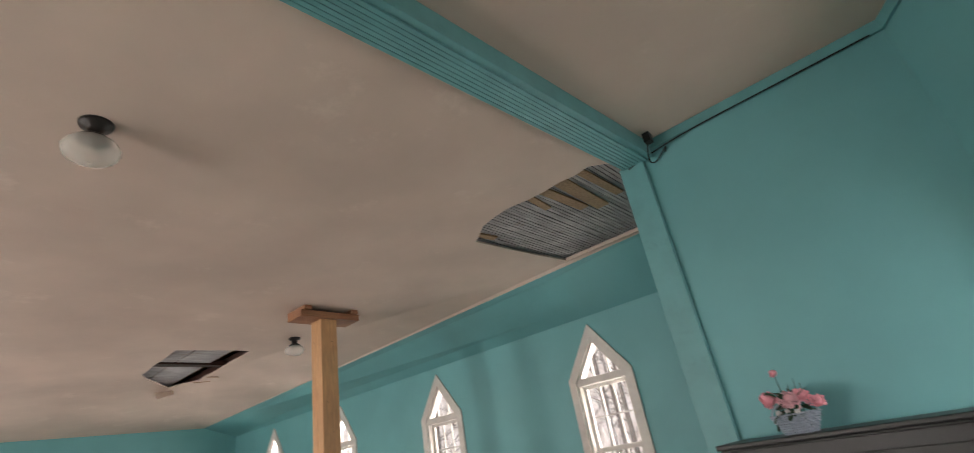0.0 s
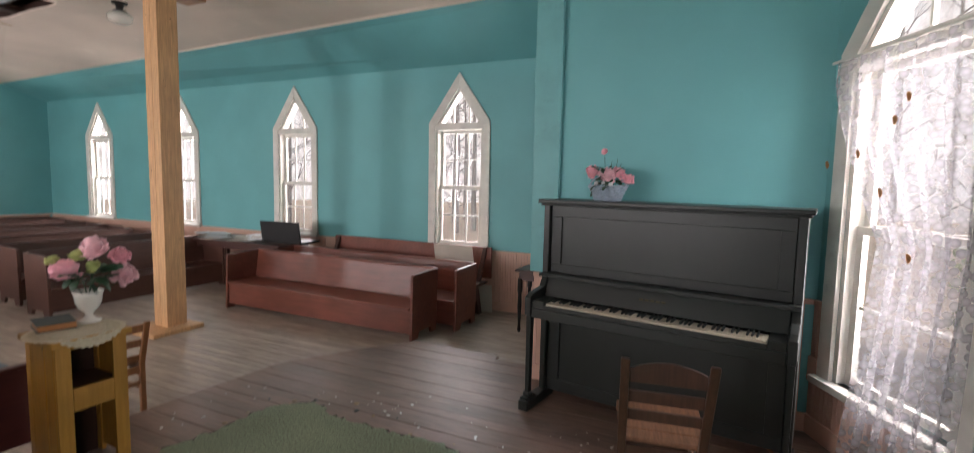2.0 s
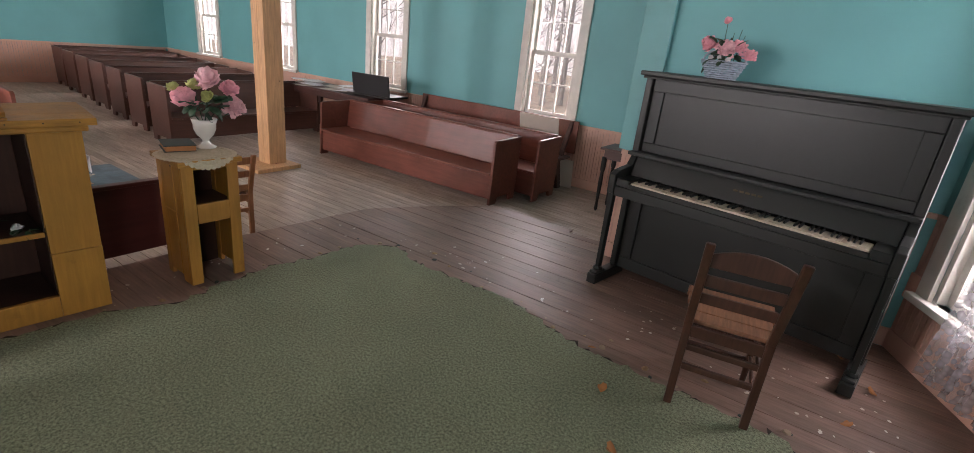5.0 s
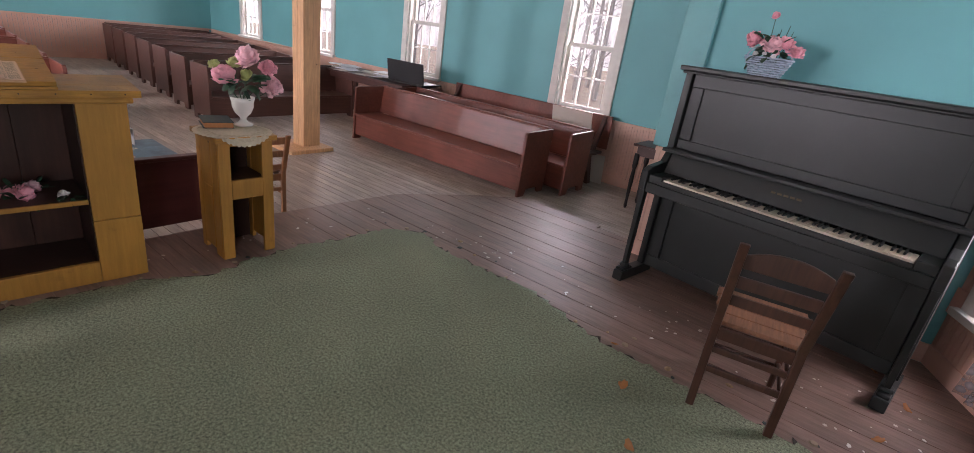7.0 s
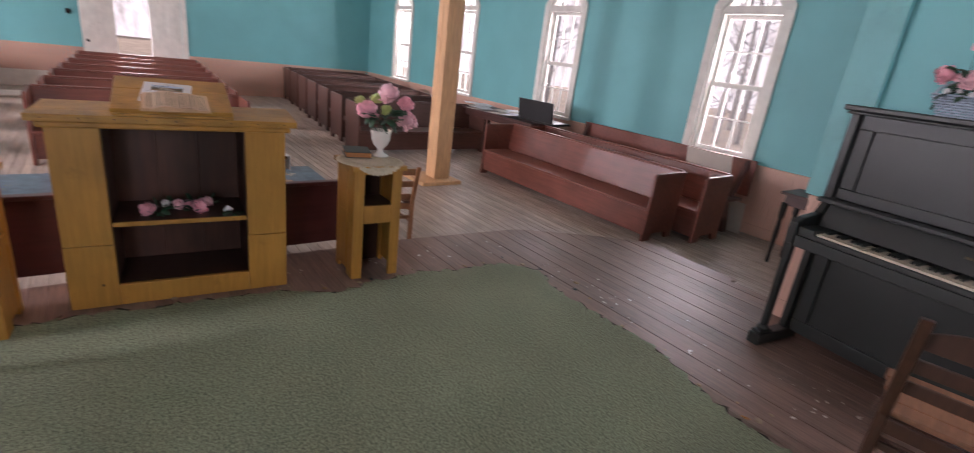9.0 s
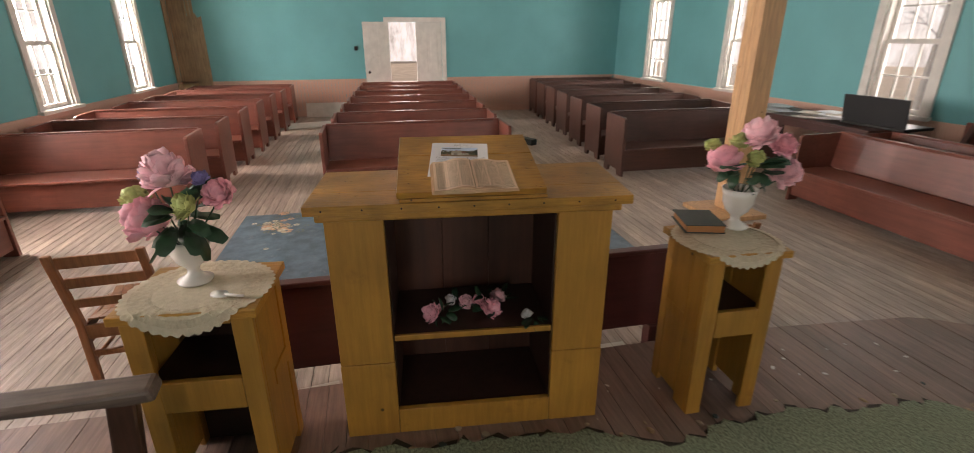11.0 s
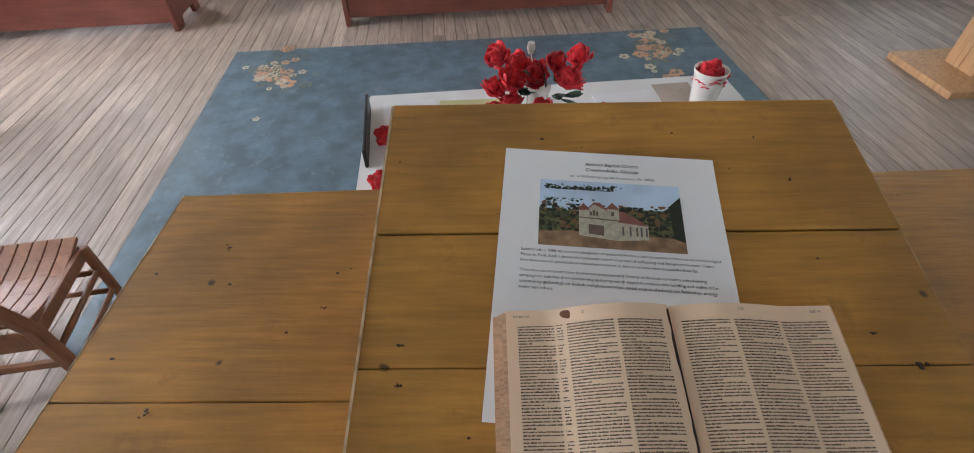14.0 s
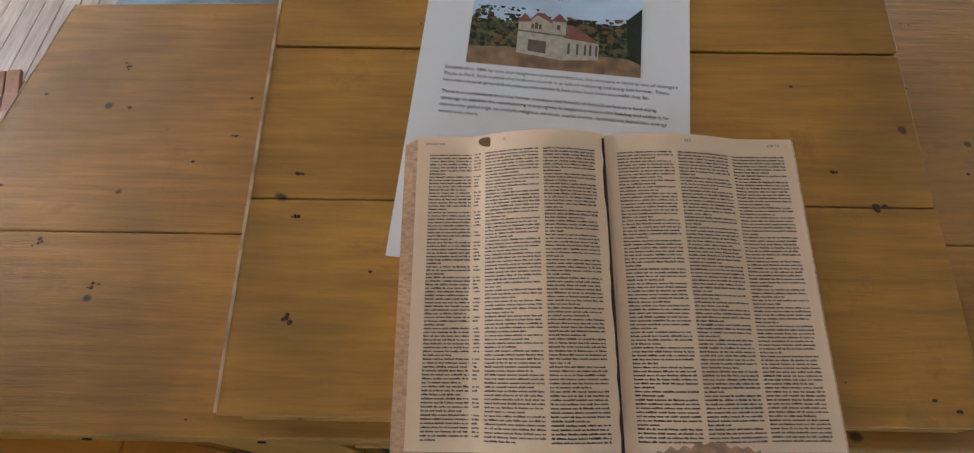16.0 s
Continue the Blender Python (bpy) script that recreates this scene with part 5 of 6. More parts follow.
print_line("Antioch Baptist Church", 0.0175, 0.003, 0.054, flyer, INK, True, at(0.017), bold=0.00006)
print_line("Crawfordville, Georgia", 0.0245, 0.003, 0.054, flyer, INK, True, at(0.024), bold=0.00006)
print_line("c/o 6105 Rock Springs Rd. Stonecrest, Ga. 30038", 0.0325, 0.003, 0.085, flyer, INK, True, at(0.032))
for k, (text, w) in enumerate((("Established in 1886 by sons and daughters of enslaved Africans, this structure is listed as one of Georgia's", 0.184),
                               ("Places in Peril. Such a jewel of a landmark church is at risk of collapsing and being lost forever. There", 0.177),
                               ("have been several proposals to rescue and restore it, but none have been successful thus far.", 0.162),
                               ("There is a commitment from the former members and Friends of Antioch to launch a fundraising", 0.168),
                               ("campaign to stabilize the underpinning and progress in stages to restore this building and utilize it for", 0.178),
                               ("community gatherings, to include religious services, social events, destinations festivities, energy", 0.176),
                               ("events and others.", 0.031))):
    x = 0.1225 + 0.0058 * k + (0.0045 if k > 2 else 0)
    print_line(text, x, -0.086, w, flyer, INK, False, 0.0006, bold=0.00002)
# the printed photo: flat shapes of sky, trees, church and ground
PX0, PY0, PWD, PHT = 0.0375, -0.070, 0.139, 0.078


def photo_piece(name, pts, layer, colour, rough=0.6, scale=90.0, dark=0.6):
    bm = bmesh.new()
    vs = [bm.verts.new((PX0 + PHT * v, PY0 + PWD * u, at(PX0 + PHT * v) + 0.00008 * layer)) for u, v in pts]
    bm.faces.new(vs)
    return part(name, bm, mat(name + "_print", colour, rough, dark=dark, scale=scale, amount=0.8, bump=0.0), flyer)


photo_piece("printed_sky", [(0, 0), (1, 0), (1, 0.55), (0, 0.55)], 1, (0.44, 0.55, 0.70), scale=26, dark=1.4)
rnd = random.Random(4)
far = [(0, 0.32)] + [(i / 30, (0.30 if i < 8 else 0.44 if i < 13 else 0.30 if i < 20 else 0.20) + rnd.uniform(-0.06, 0.06)) for i in range(31)] + [(1, 0.85), (0, 0.85)]
photo_piece("printed_wood", far, 2, (0.085, 0.10, 0.04), dark=0.12, scale=260)
for nm, col, cnt, sd in (("printed_foliage", (0.13, 0.13, 0.045), 220, 1), ("printed_shade", (0.012, 0.018, 0.008), 230, 2), ("printed_autumn", (0.20, 0.10, 0.04), 60, 3), ("printed_branch", (0.02, 0.028, 0.014), 420, 4), ("printed_cloud", (0.75, 0.78, 0.82), 40, 0)):
    rq = random.Random(sd)
    bm = bmesh.new()
    for _ in range(cnt):
        u, r = rq.uniform(0.02, 0.98), rq.uniform(0.008, 0.024)
        v = rq.uniform(0.36 if 0.2 < u < 0.65 else 0.28, 0.78)
        if sd == 4:
            u = rq.triangular(0.012, 0.64, 0.05)
            v, r = 0.055 + 0.13 * math.sin(u * 5) * rq.random() + abs(rq.gauss(0, 0.05 + 0.17 * max(0, 0.3 - u) / 0.3)), r * rq.uniform(0.25, 0.75)
        if sd == 0:
            u, v, r = rq.uniform(0.3, 0.98), rq.uniform(0.04, 0.3), r * 1.3
        vs = []
        for q in range(6):
            a = q * 1.047 + rq.uniform(-0.3, 0.3)
            uu, vv = min(1, max(0, u + r * math.cos(a))), max(0.0, v) + 1.7 * r * math.sin(a) * rq.uniform(0.5, 1.2)
            vv = max(0.0, vv)
            vs.append(bm.verts.new((PX0 + PHT * vv, PY0 + PWD * uu, at(PX0 + PHT * vv) + (0.00021 if sd else 0.0001) + 0.00003 * sd)))
        bm.faces.new(vs)
    part(nm, bm, mat(nm + "_print", col, 0.6, dark=0.5, scale=200, bump=0.0), flyer)["kind"] = "stuff"
photo_piece("printed_ground", [(0, 0.80), (0.3, 0.76), (1, 0.80), (1, 1), (0, 1)], 3, (0.36, 0.22, 0.12), dark=0.35, scale=70)
photo_piece("printed_tree_dark", [(0.9, 0.2), (1, 0.1), (1, 0.85), (0.93, 0.8)], 3, (0.02, 0.03, 0.015), dark=0.4, scale=160)
photo_piece("printed_wall", [(0.28, 0.46), (0.33, 0.44), (0.385, 0.34), (0.47, 0.44), (0.56, 0.55), (0.755, 0.62), (0.755, 0.84), (0.545, 0.88), (0.28, 0.83)], 4, (0.52, 0.48, 0.38), dark=0.62, scale=190)
photo_piece("printed_roof", [(0.52, 0.44), (0.60, 0.45), (0.77, 0.65), (0.55, 0.61)], 5, (0.30, 0.12, 0.09))
photo_piece("printed_eave", [(0.28, 0.555), (0.56, 0.58), (0.56, 0.60), (0.28, 0.575)], 8, (0.22, 0.17, 0.13))
photo_piece("printed_tower", [(0.475, 0.41), (0.56, 0.41), (0.56, 0.60), (0.475, 0.60)], 6, (0.50, 0.46, 0.36), dark=0.6, scale=160)
photo_piece("printed_tower_roof", [(0.465, 0.42), (0.515, 0.315), (0.57, 0.42)], 7, (0.30, 0.11, 0.08))
photo_piece("printed_tower_roof", [(0.27, 0.46), (0.31, 0.34), (0.36, 0.44)], 6, (0.30, 0.11, 0.08))
photo_piece("printed_gable_roof", [(0.325, 0.46), (0.385, 0.325), (0.43, 0.33), (0.485, 0.45), (0.385, 0.36)], 7, (0.30, 0.11, 0.08))
for u0, u1, v0, v1 in ((0.355, 0.37, 0.47, 0.53), (0.375, 0.395, 0.45, 0.53), (0.40, 0.415, 0.47, 0.53), (0.505, 0.525, 0.46, 0.52)):
    photo_piece("printed_window", [(u0, v0), (u1, v0), (u1, v1), (u0, v1)], 7, (0.14, 0.11, 0.08))
photo_piece("printed_porch", [(0.345, 0.66), (0.45, 0.675), (0.45, 0.82), (0.345, 0.80)], 6, (0.16, 0.11, 0.09))
for u in (0.575, 0.625, 0.67, 0.70, 0.735):
    photo_piece("printed_window", [(u, 0.67), (u + 0.013, 0.67), (u + 0.013, 0.80), (u, 0.80)], 7, (0.12, 0.12, 0.13))

# ---- open book ----
BM = PM @ DM @ pose(-0.091, 0.011, 0.0, 0, 0, 0.8)
bible = thing("open_book", "old yellowed open Bible with worn pages of small print", "book", BM)
BH, BWL, BWR = 0.213, 0.134, 0.141


def page_z(f, thick):
    """Height of the open page from the gutter (0) to the fore edge (1)."""
    return thick * (0.55 + 0.45 * math.sin(math.pi * min(1.0, f * 1.25 + 0.12)) - 0.10 * f) + 0.0015


for s, w, th in ((-1, BWL, 0.026), (1, BWR, 0.020)):
    bm = bmesh.new()
    n, rows = 14, 7
    grid = []
    for i in range(rows + 1):
        x = -BH / 2 + BH * i / rows
        grid.append([bm.verts.new((x, s * w * k / n, page_z(k / n, th))) for k in range(n + 1)])
    for a, b in zip(grid, grid[1:]):
        for k in range(n):
            bm.faces.new((a[k], a[k + 1], b[k + 1], b[k]))
    part("page", bm, OLDPAPER, bible, "", 0.0, True)
    for q in range(6):
        bm = bmesh.new()
        f0, f1 = q * 0.15, q * 0.15 + 0.13
        ext = (0.011 if s < 0 else 0.005) * (6 - q) / 6 + 0.0012 * (q % 2)
        lo = [bm.verts.new((-BH / 2 + 0.001, s * (w + ext) * k / n, page_z(k / n, th) * f0 + 0.0003)) for k in range(n + 1)]
        l2 = [bm.verts.new((BH / 2 + ext * 0.4, s * (w + ext) * k / n, page_z(k / n, th) * f0 + 0.0003)) for k in range(n + 1)]
        hi = [bm.verts.new((-BH / 2 + 0.001, s * (w + ext) * k / n, page_z(k / n, th) * f1)) for k in range(n + 1)]
        h2 = [bm.verts.new((BH / 2 + ext * 0.4, s * (w + ext) * k / n, page_z(k / n, th) * f1)) for k in range(n + 1)]
        for k in range(n):
            bm.faces.new((lo[k], lo[k + 1], l2[k + 1], l2[k]))
            bm.faces.new((hi[k], hi[k + 1], h2[k + 1], h2[k]))
            bm.faces.new((lo[k], lo[k + 1], hi[k + 1], hi[k]))
            bm.faces.new((l2[k], l2[k + 1], h2[k + 1], h2[k]))
        bm.faces.new((lo[0], l2[0], h2[0], hi[0]))
        bm.faces.new((lo[n], l2[n], h2[n], hi[n]))
        part("page_block", bm, PAGEEDGE, bible)
    # three columns of unreadable small print, as bars
    rnd = random.Random(20 + s)
    bm = bmesh.new()
    for c in range(3):
        c0, c1 = 0.07 + 0.30 * c, 0.07 + 0.30 * c + 0.275
        if s < 0:
            c0, c1 = 1 - c1, 1 - c0
        lines = 80
        left = 0
        for i in range(lines):
            x = -BH / 2 + 0.014 + (BH - 0.019) * i / lines
            left = left - 1 if left > 0 else rnd.randint(1, 7)
            end = c1 - (left == 0) * rnd.uniform(0.04, 0.2)
            p, e = (c0, end) if s > 0 else (c0 + c1 - c1, end)
            while p < e - 0.008:
                for _ in range(rnd.randint(2, 7)):
                    q = min(e, p + rnd.uniform(0.0045, 0.0085))
                    top = rnd.choice((0.0, 0.0003, 0.0003, 0.0004))
                    bm.faces.new([bm.verts.new((xx, s * w * (ff if s > 0 else c0 + c1 - ff), page_z(ff if s > 0 else c0 + c1 - ff, th) + 0.0003)) for xx, ff in ((x + top, p), (x + top, q), (x + 0.00125, q), (x + 0.00125, p))])
                    p = q + 0.0013
                    if p > e:
                        break
                p += 0.0055
    part("small_print", bm, GREY_INK, bible)
for text, y, w in (("ESTHER 9:29", -0.128, 0.0135), ("232", -0.072, 0.0045), ("233", 0.058, 0.0045), ("JOB 7:4", 0.122, 0.009)):
    th, ww = (0.026, BWL) if y < 0 else (0.020, BWR)
    print_line(text, -BH / 2 + 0.0065, y, w, bible, INK, False, page_z(min(1, abs(y) / ww), th) + 0.0006)
bm = bmesh.new()
rnd = random.Random(71)
ys = [(-BH / 2 + 0.004 + (BH - 0.004) * i / 24, 0.0007 + rnd.uniform(0, 0.0012)) for i in range(25)]
for (x0, w0), (x1, w1) in zip(ys, ys[1:]):
    z = max(page_z(0.0, 0.026), page_z(0.0, 0.020)) + 0.0005
    bm.faces.new([bm.verts.new(v) for v in ((x0, -w0, z), (x1, -w1, z), (x1, 0.0006, z), (x0, 0.0006, z))])
bmesh.ops.remove_doubles(bm, verts=bm.verts, dist=0.00001)
part("gutter_crack", bm, mat("dark_binding", (0.06, 0.03, 0.02), 0.8), bible, "dark cracked binding between the pages")
bm = bmesh.new()
lathe(bm, [(0.0055, 0), (0.004, 0.0004)], 14, pose(-BH / 2 + 0.006, -0.083, page_z(0.62, 0.026) + 0.0003) @ Matrix.Diagonal((0.7, 1.2, 1, 1)))
part("stain", bm, mat("brown_stain", (0.30, 0.15, 0.08), 0.8), bible, "brown stain")


bm = bmesh.new()
rnd = random.Random(72)
pts = [(BH / 2 - 0.002 + 0.002 * (i % 2) - (0.002 + rnd.uniform(0, 0.005)) * math.sin(math.pi * i / 16), (0.02 + 0.065 * i / 16)) for i in range(17)]
for (x0, y0), (x1, y1) in zip(pts, pts[1:]):
    bm.faces.new([bm.verts.new((x, y, page_z(y / BWR, 0.020) + 0.0005)) for x, y in ((x0, y0), (x1, y1), (BH / 2 + 0.0003, y1), (BH / 2 + 0.0003, y0))])
bmesh.ops.remove_doubles(bm, verts=bm.verts, dist=0.00001)
part("torn_edge", bm, mat("torn_page_edge", (0.52, 0.32, 0.19), 0.85, dark=0.5, scale=120, amount=0.9), bible, "torn brown page edge")


# ---- flower stands ----
def stand(m, w, d, h, label):
    """Small open stand: front faces local +x; w across (y), d deep."""
    o = thing("flower_stand", label, "stand", m, "flower stands")
    for s in (-1, 1):
        y = sorted((s * w / 2, s * (w / 2 - 0.065)))
        boxpart("front_post", (-0.02, 0.0, y[0], y[1], 0, h - 0.03), YELLOW, o, "", 0.003)
        y = sorted((s * w / 2, s * (w / 2 - 0.018)))
        boxpart("side_panel", (-d + 0.055, -0.105, y[0] + s * 0.001, y[1] - s * 0.004, 0.04, h - 0.032), YELLOW, o, "", 0.003)
        y = sorted((s * w / 2, s * (w / 2 - 0.022)))
        boxpart("side_stile", (-0.104, -0.021, y[0], y[1], 0.0, h - 0.031), YELLOW, o, "", 0.003)
        boxpart("side_stile", (-d, -d + 0.054, y[0], y[1], 0.0, h - 0.031), YELLOW, o, "", 0.003)
        boxpart("side_rail", (-d + 0.055, -0.105, y[0] - 0.003 * (s < 0), y[1] + 0.003 * (s > 0), h * 0.5, h * 0.58), YELLOW, o, "", 0.003)
    boxpart("middle_rail", (-0.022, 0.002, -w / 2 + 0.066, w / 2 - 0.066, h * 0.50, h * 0.655), YELLOW, o, "", 0.003)
    boxpart("top_rail", (-0.02, 0.0, -w / 2 + 0.066, w / 2 - 0.066, h - 0.055, h - 0.031), YELLOW, o, "", 0.003)
    # both boards are coloured dark for the shade inside the opening
    boxpart("shelf", (-d + 0.02, -0.024, -w / 2 + 0.024, w / 2 - 0.024, h * 0.62, h * 0.64), SHADEWOOD, o, "shelf board darkened with the recess shade", 0.002)
    boxpart("back_panel", (-d + 0.004, -d + 0.018, -w / 2 + 0.024, w / 2 - 0.024, 0.0, h - 0.032), SHADEWOOD, o, "back board darkened with the recess shade", 0.002)
    boxpart("top", (-d - 0.02, 0.022, -w / 2 - 0.02, w / 2 + 0.02, h - 0.03, h), YELLOWY, o, "", 0.004)
    return o


def doily(m, r, label, drop=0.0, edge=0.0):
    """A crocheted round mat with a scalloped rim; beyond x = edge it hangs down."""
    bm = bmesh.new()
    n = 160
    rings = []
    for q, f in enumerate((0.04, 0.2, 0.35, 0.5, 0.62, 0.66, 0.8, 0.92, 1.0)):
        ring = []
        for k in range(n):
            a = 2 * math.pi * k / n
            rr = r * f * (1 + (0.05 * abs(math.sin(a * 22)) if f > 0.95 else 0))
            x, y, z = rr * math.cos(a), rr * math.sin(a), 0.001 + 0.0012 * (q % 2) + 0.0008 * math.sin(a * 32) * (f > 0.6)
            if drop and x > edge:
                z -= min(x - edge, drop)
                x = edge + 0.004 + 0.1 * min(x - edge, drop)
            ring.append(bm.verts.new((x, y, z)))
        rings.append(ring)
    co = [[v.co.copy() for v in ring] for ring in rings]
    bm.free()
    ob = thing("doily", label, "doily", m, "doilies")
    for nm, sel in (("linen_centre", co[:5]), ("lace_band", co[4:8]), ("scalloped_rim", co[7:])):
        bm = bmesh.new()
        vs = [[bm.verts.new(c) for c in ring] for ring in sel]
        if nm == "linen_centre":
            bm.faces.new(vs[0])
        for a, b in zip(vs, vs[1:]):
            for k in range(n):
                bm.faces.new((a[k], a[(k + 1) % n], b[(k + 1) % n], b[k]))
        p = part(nm, bm, LACEBAND if nm == "lace_band" else LACE, ob)
        sol = p.modifiers.new("thick", "SOLIDIFY")
        sol.thickness, sol.offset = 0.0025, 1
    return ob


SR = pose(0.135, 1.03, 0, 0, 0, -2)
stand(SR, 0.31, 0.30, 0.735, "narrow yellow-painted wooden flower stand with open front")
doily(SR @ pose(-0.13, -0.01, 0.736), 0.20, "round cream crocheted doily spilling over the narrow stand", 0.06, 0.152)
stemmed_vase(SR @ pose(-0.24, 0.10, 0.742), "white vase of large pink silk peonies with yellow-green buds",
             ((0.02, 0.03, 0.385, 0.082, PALEPINK, 20, 0), (0.02, -0.11, 0.285, 0.078, PINK, 40, -100), (0.03, 0.165, 0.235, 0.07, PALEPINK, 55, 80), (0.0, 0.165, 0.335, 0.058, PINK, 40, 70), (0.05, 0.01, 0.30, 0.042, LIME, 50, 0), (0.0, -0.045, 0.355, 0.042, LIME, 20, 180), (-0.02, -0.14, 0.345, 0.036, LIME, 40, -90)), 31)
bk1 = thing("hymn_book", "dark green worn book with orange page edges on the doily", "book", SR @ pose(-0.285, -0.04, 0.7412, 0, 0, -14))
boxpart("cover", (-0.10, 0.10, -0.08, 0.08, 0.032, 0.036), GREENBK, bk1, "", 0.001)
boxpart("cover", (-0.10, 0.10, -0.08, 0.08, 0.0, 0.004), GREENBK, bk1, "", 0.001)
boxpart("page_block", (-0.096, 0.097, -0.072, 0.077, 0.0045, 0.0315), ORANGEBK, bk1, "orange-brown page edges", 0.0)
SL = pose(0.145, -0.905, 0, 0, 0, -5)
stand(SL, 0.38, 0.31, 0.735, "wide yellow-painted wooden flower stand with dark open shelves")
doily(SL @ pose(-0.13, 0.0, 0.736), 0.215, "round cream lace doily hanging over the stand's edge", 0.10, 0.152)
stemmed_vase(SL @ pose(-0.19, -0.035, 0.742), "white vase of pink and yellow-green silk peonies",
             ((0.02, -0.005, 0.365, 0.080, PALEPINK, 25, 0), (0.06, -0.07, 0.235, 0.080, PINK, 60, -30), (0.0, 0.125, 0.295, 0.055, PINK, 50, 80), (0.06, 0.05, 0.275, 0.048, LIME, 55, 10), (0.03, -0.105, 0.295, 0.048, LIME, 50, -90), (-0.04, 0.02, 0.34, 0.042, PALEPINK, 20, 120), (0.0, 0.08, 0.345, 0.03, LILAC, 30, 60), (-0.02, -0.085, 0.355, 0.027, LILAC, 30, -60)), 51, 0.155)
sp = thing("ceramic_spoon", "small white ceramic spoon lying on the doily", "spoon", SL @ pose(-0.06, 0.085, 0.744, 0, 0, 70))
bm = bmesh.new()
lathe(bm, [(0.008, 0), (0.022, 0.006), (0.02, 0.012)], 14, Matrix.Diagonal((1.4, 1, 1, 1)))
rod(bm, (0.02, 0, 0.008), (0.085, 0, 0.012), 0.006, 0.004, 8)
part("spoon", bm, CERAM, sp, "", 0.0, True)

# ---- altar rail, communion table, mat ----
rail = thing("altar_rail", "low dark maroon panelled rail in front of the pulpit", "rail", pose(-0.58, 0.12, NF))
boxpart("panel", (-0.012, 0.012, -1.05, 1.05, 0.16, 0.60), MAROON, rail, "", 0.003)
boxpart("top_rail", (-0.03, 0.03, -1.07, 1.07, 0.60, 0.625), MAROON, rail, "", 0.005)
for y in (-1.05, 0.97):
    boxpart("leg", (-0.035, 0.035, y, y + 0.08, 0.0, 0.159), MAROON, rail, "", 0.003)

tbl = thing("communion_table", "dark wooden communion table covered with a lace-edged white cloth", "table", pose(-1.08, 0.18, NF))
for x in (-0.24, 0.24):
    for y in (-0.50, 0.50):
        bm = bmesh.new()
        lathe(bm, [(0.028, 0), (0.03, 0.05), (0.022, 0.12), (0.034, 0.3), (0.026, 0.45), (0.036, 0.6), (0.036, 0.72)], 14, pose(x, y, 0))
        part("leg", bm, PEWDARK, tbl, "", 0.0, True)
boxpart("apron", (-0.26, 0.26, -0.52, 0.52, 0.62, 0.735), PEWDARK, tbl, "", 0.004)
boxpart("tabletop", (-0.30, 0.30, -0.57, 0.57, 0.736, 0.764), PEWDARK, tbl, "", 0.006)
cl = thing("table_cloth", "white lace-edged cloth on the communion table", "tablecloth", pose(-1.08, 0.18, NF))
boxpart("cloth_top", (-0.31, 0.31, -0.58, 0.58, 0.7645, 0.767), CLOTH, cl, "", 0.0)
for y0, y1 in ((-0.584, -0.5805), (0.5805, 0.584)):
    boxpart("cloth_drop", (-0.31, 0.31, y0, y1, 0.66, 0.766), CLOTH, cl, "", 0.0)
boxpart("cloth_drop", (-0.314, -0.3105, -0.58, 0.58, 0.66, 0.766), CLOTH, cl, "", 0.0)
ZT = NF + 0.7675
for k, (x, y, w, l, a, mt, lab) in enumerate(((-1.24, -0.27, 0.20, 0.16, 4, PAPER, "white sheet of paper with a small print"), (-1.23, -0.08, 0.18, 0.21, -3, mat("yellow_pad_paper", (0.62, 0.60, 0.30), 0.8), "yellow note sheet, slightly curled"), (-1.22, 0.42, 0.17, 0.24, 3, PAPER, "white folded letter with a small print"), (-1.26, 0.56, 0.15, 0.12, 0, mat("printed_card", (0.5, 0.42, 0.36), 0.6, spots=0.8, spot_col=(0.1, 0.02, 0.02), spot_scale=30), "small printed colour card"))):
    p = boxpart("paper", (-w / 2, w / 2, -l / 2, l / 2, 0, 0.002), mt, None, "", 0.0)
    p.matrix_world = pose(x, y, ZT + 0.0008 + 0.0025 * k, 0, 0, a)
    tagged(p, lab, "paper", "papers on the table")
fold = boxpart("binder", (-0.15, 0.15, -0.010, 0.0, 0, 0.055), IRON, None, "", 0.004)
fold.matrix_world = pose(-1.16, -0.385, ZT, 0, 0, 3)
tagged(fold, "thin black binder standing on the table edge", "binder")
roses = thing("rose_bunch", "bunch of red silk roses with dark leaves in a low glass", "flowers", pose(-1.17, 0.10, ZT))
bm = bmesh.new()
lathe(bm, [(0.03, 0), (0.035, 0.01), (0.03, 0.10), (0.036, 0.12)], 16)
part("glass", bm, BOWL, roses, "", 0.0, True)
for k, (x, y, z, r) in enumerate(((0.0, -0.115, 0.215, 0.040), (0.0, 0.11, 0.20, 0.040), (0.02, -0.085, 0.15, 0.045), (0.0, -0.015, 0.157, 0.046), (0.02, 0.08, 0.14, 0.046), (0.02, -0.13, 0.13, 0.04), (0.04, -0.075, 0.09, 0.042), (0.05, 0.005, 0.075, 0.042), (0.06, 0.17, 0.055, 0.036), (-0.04, -0.05, 0.17, 0.04), (-0.04, 0.05, 0.165, 0.04), (0.05, -0.13, 0.075, 0.038))):
    blossom("blossom", r, roses, pose(x, y, z, 30, 30 * (-1) ** k, 50 * k), RED, 200 + k, 3)
leaves(roses, (0.04, 0.02, 0.11), 0.12, 18, 230, 0.05)
bm = bmesh.new()
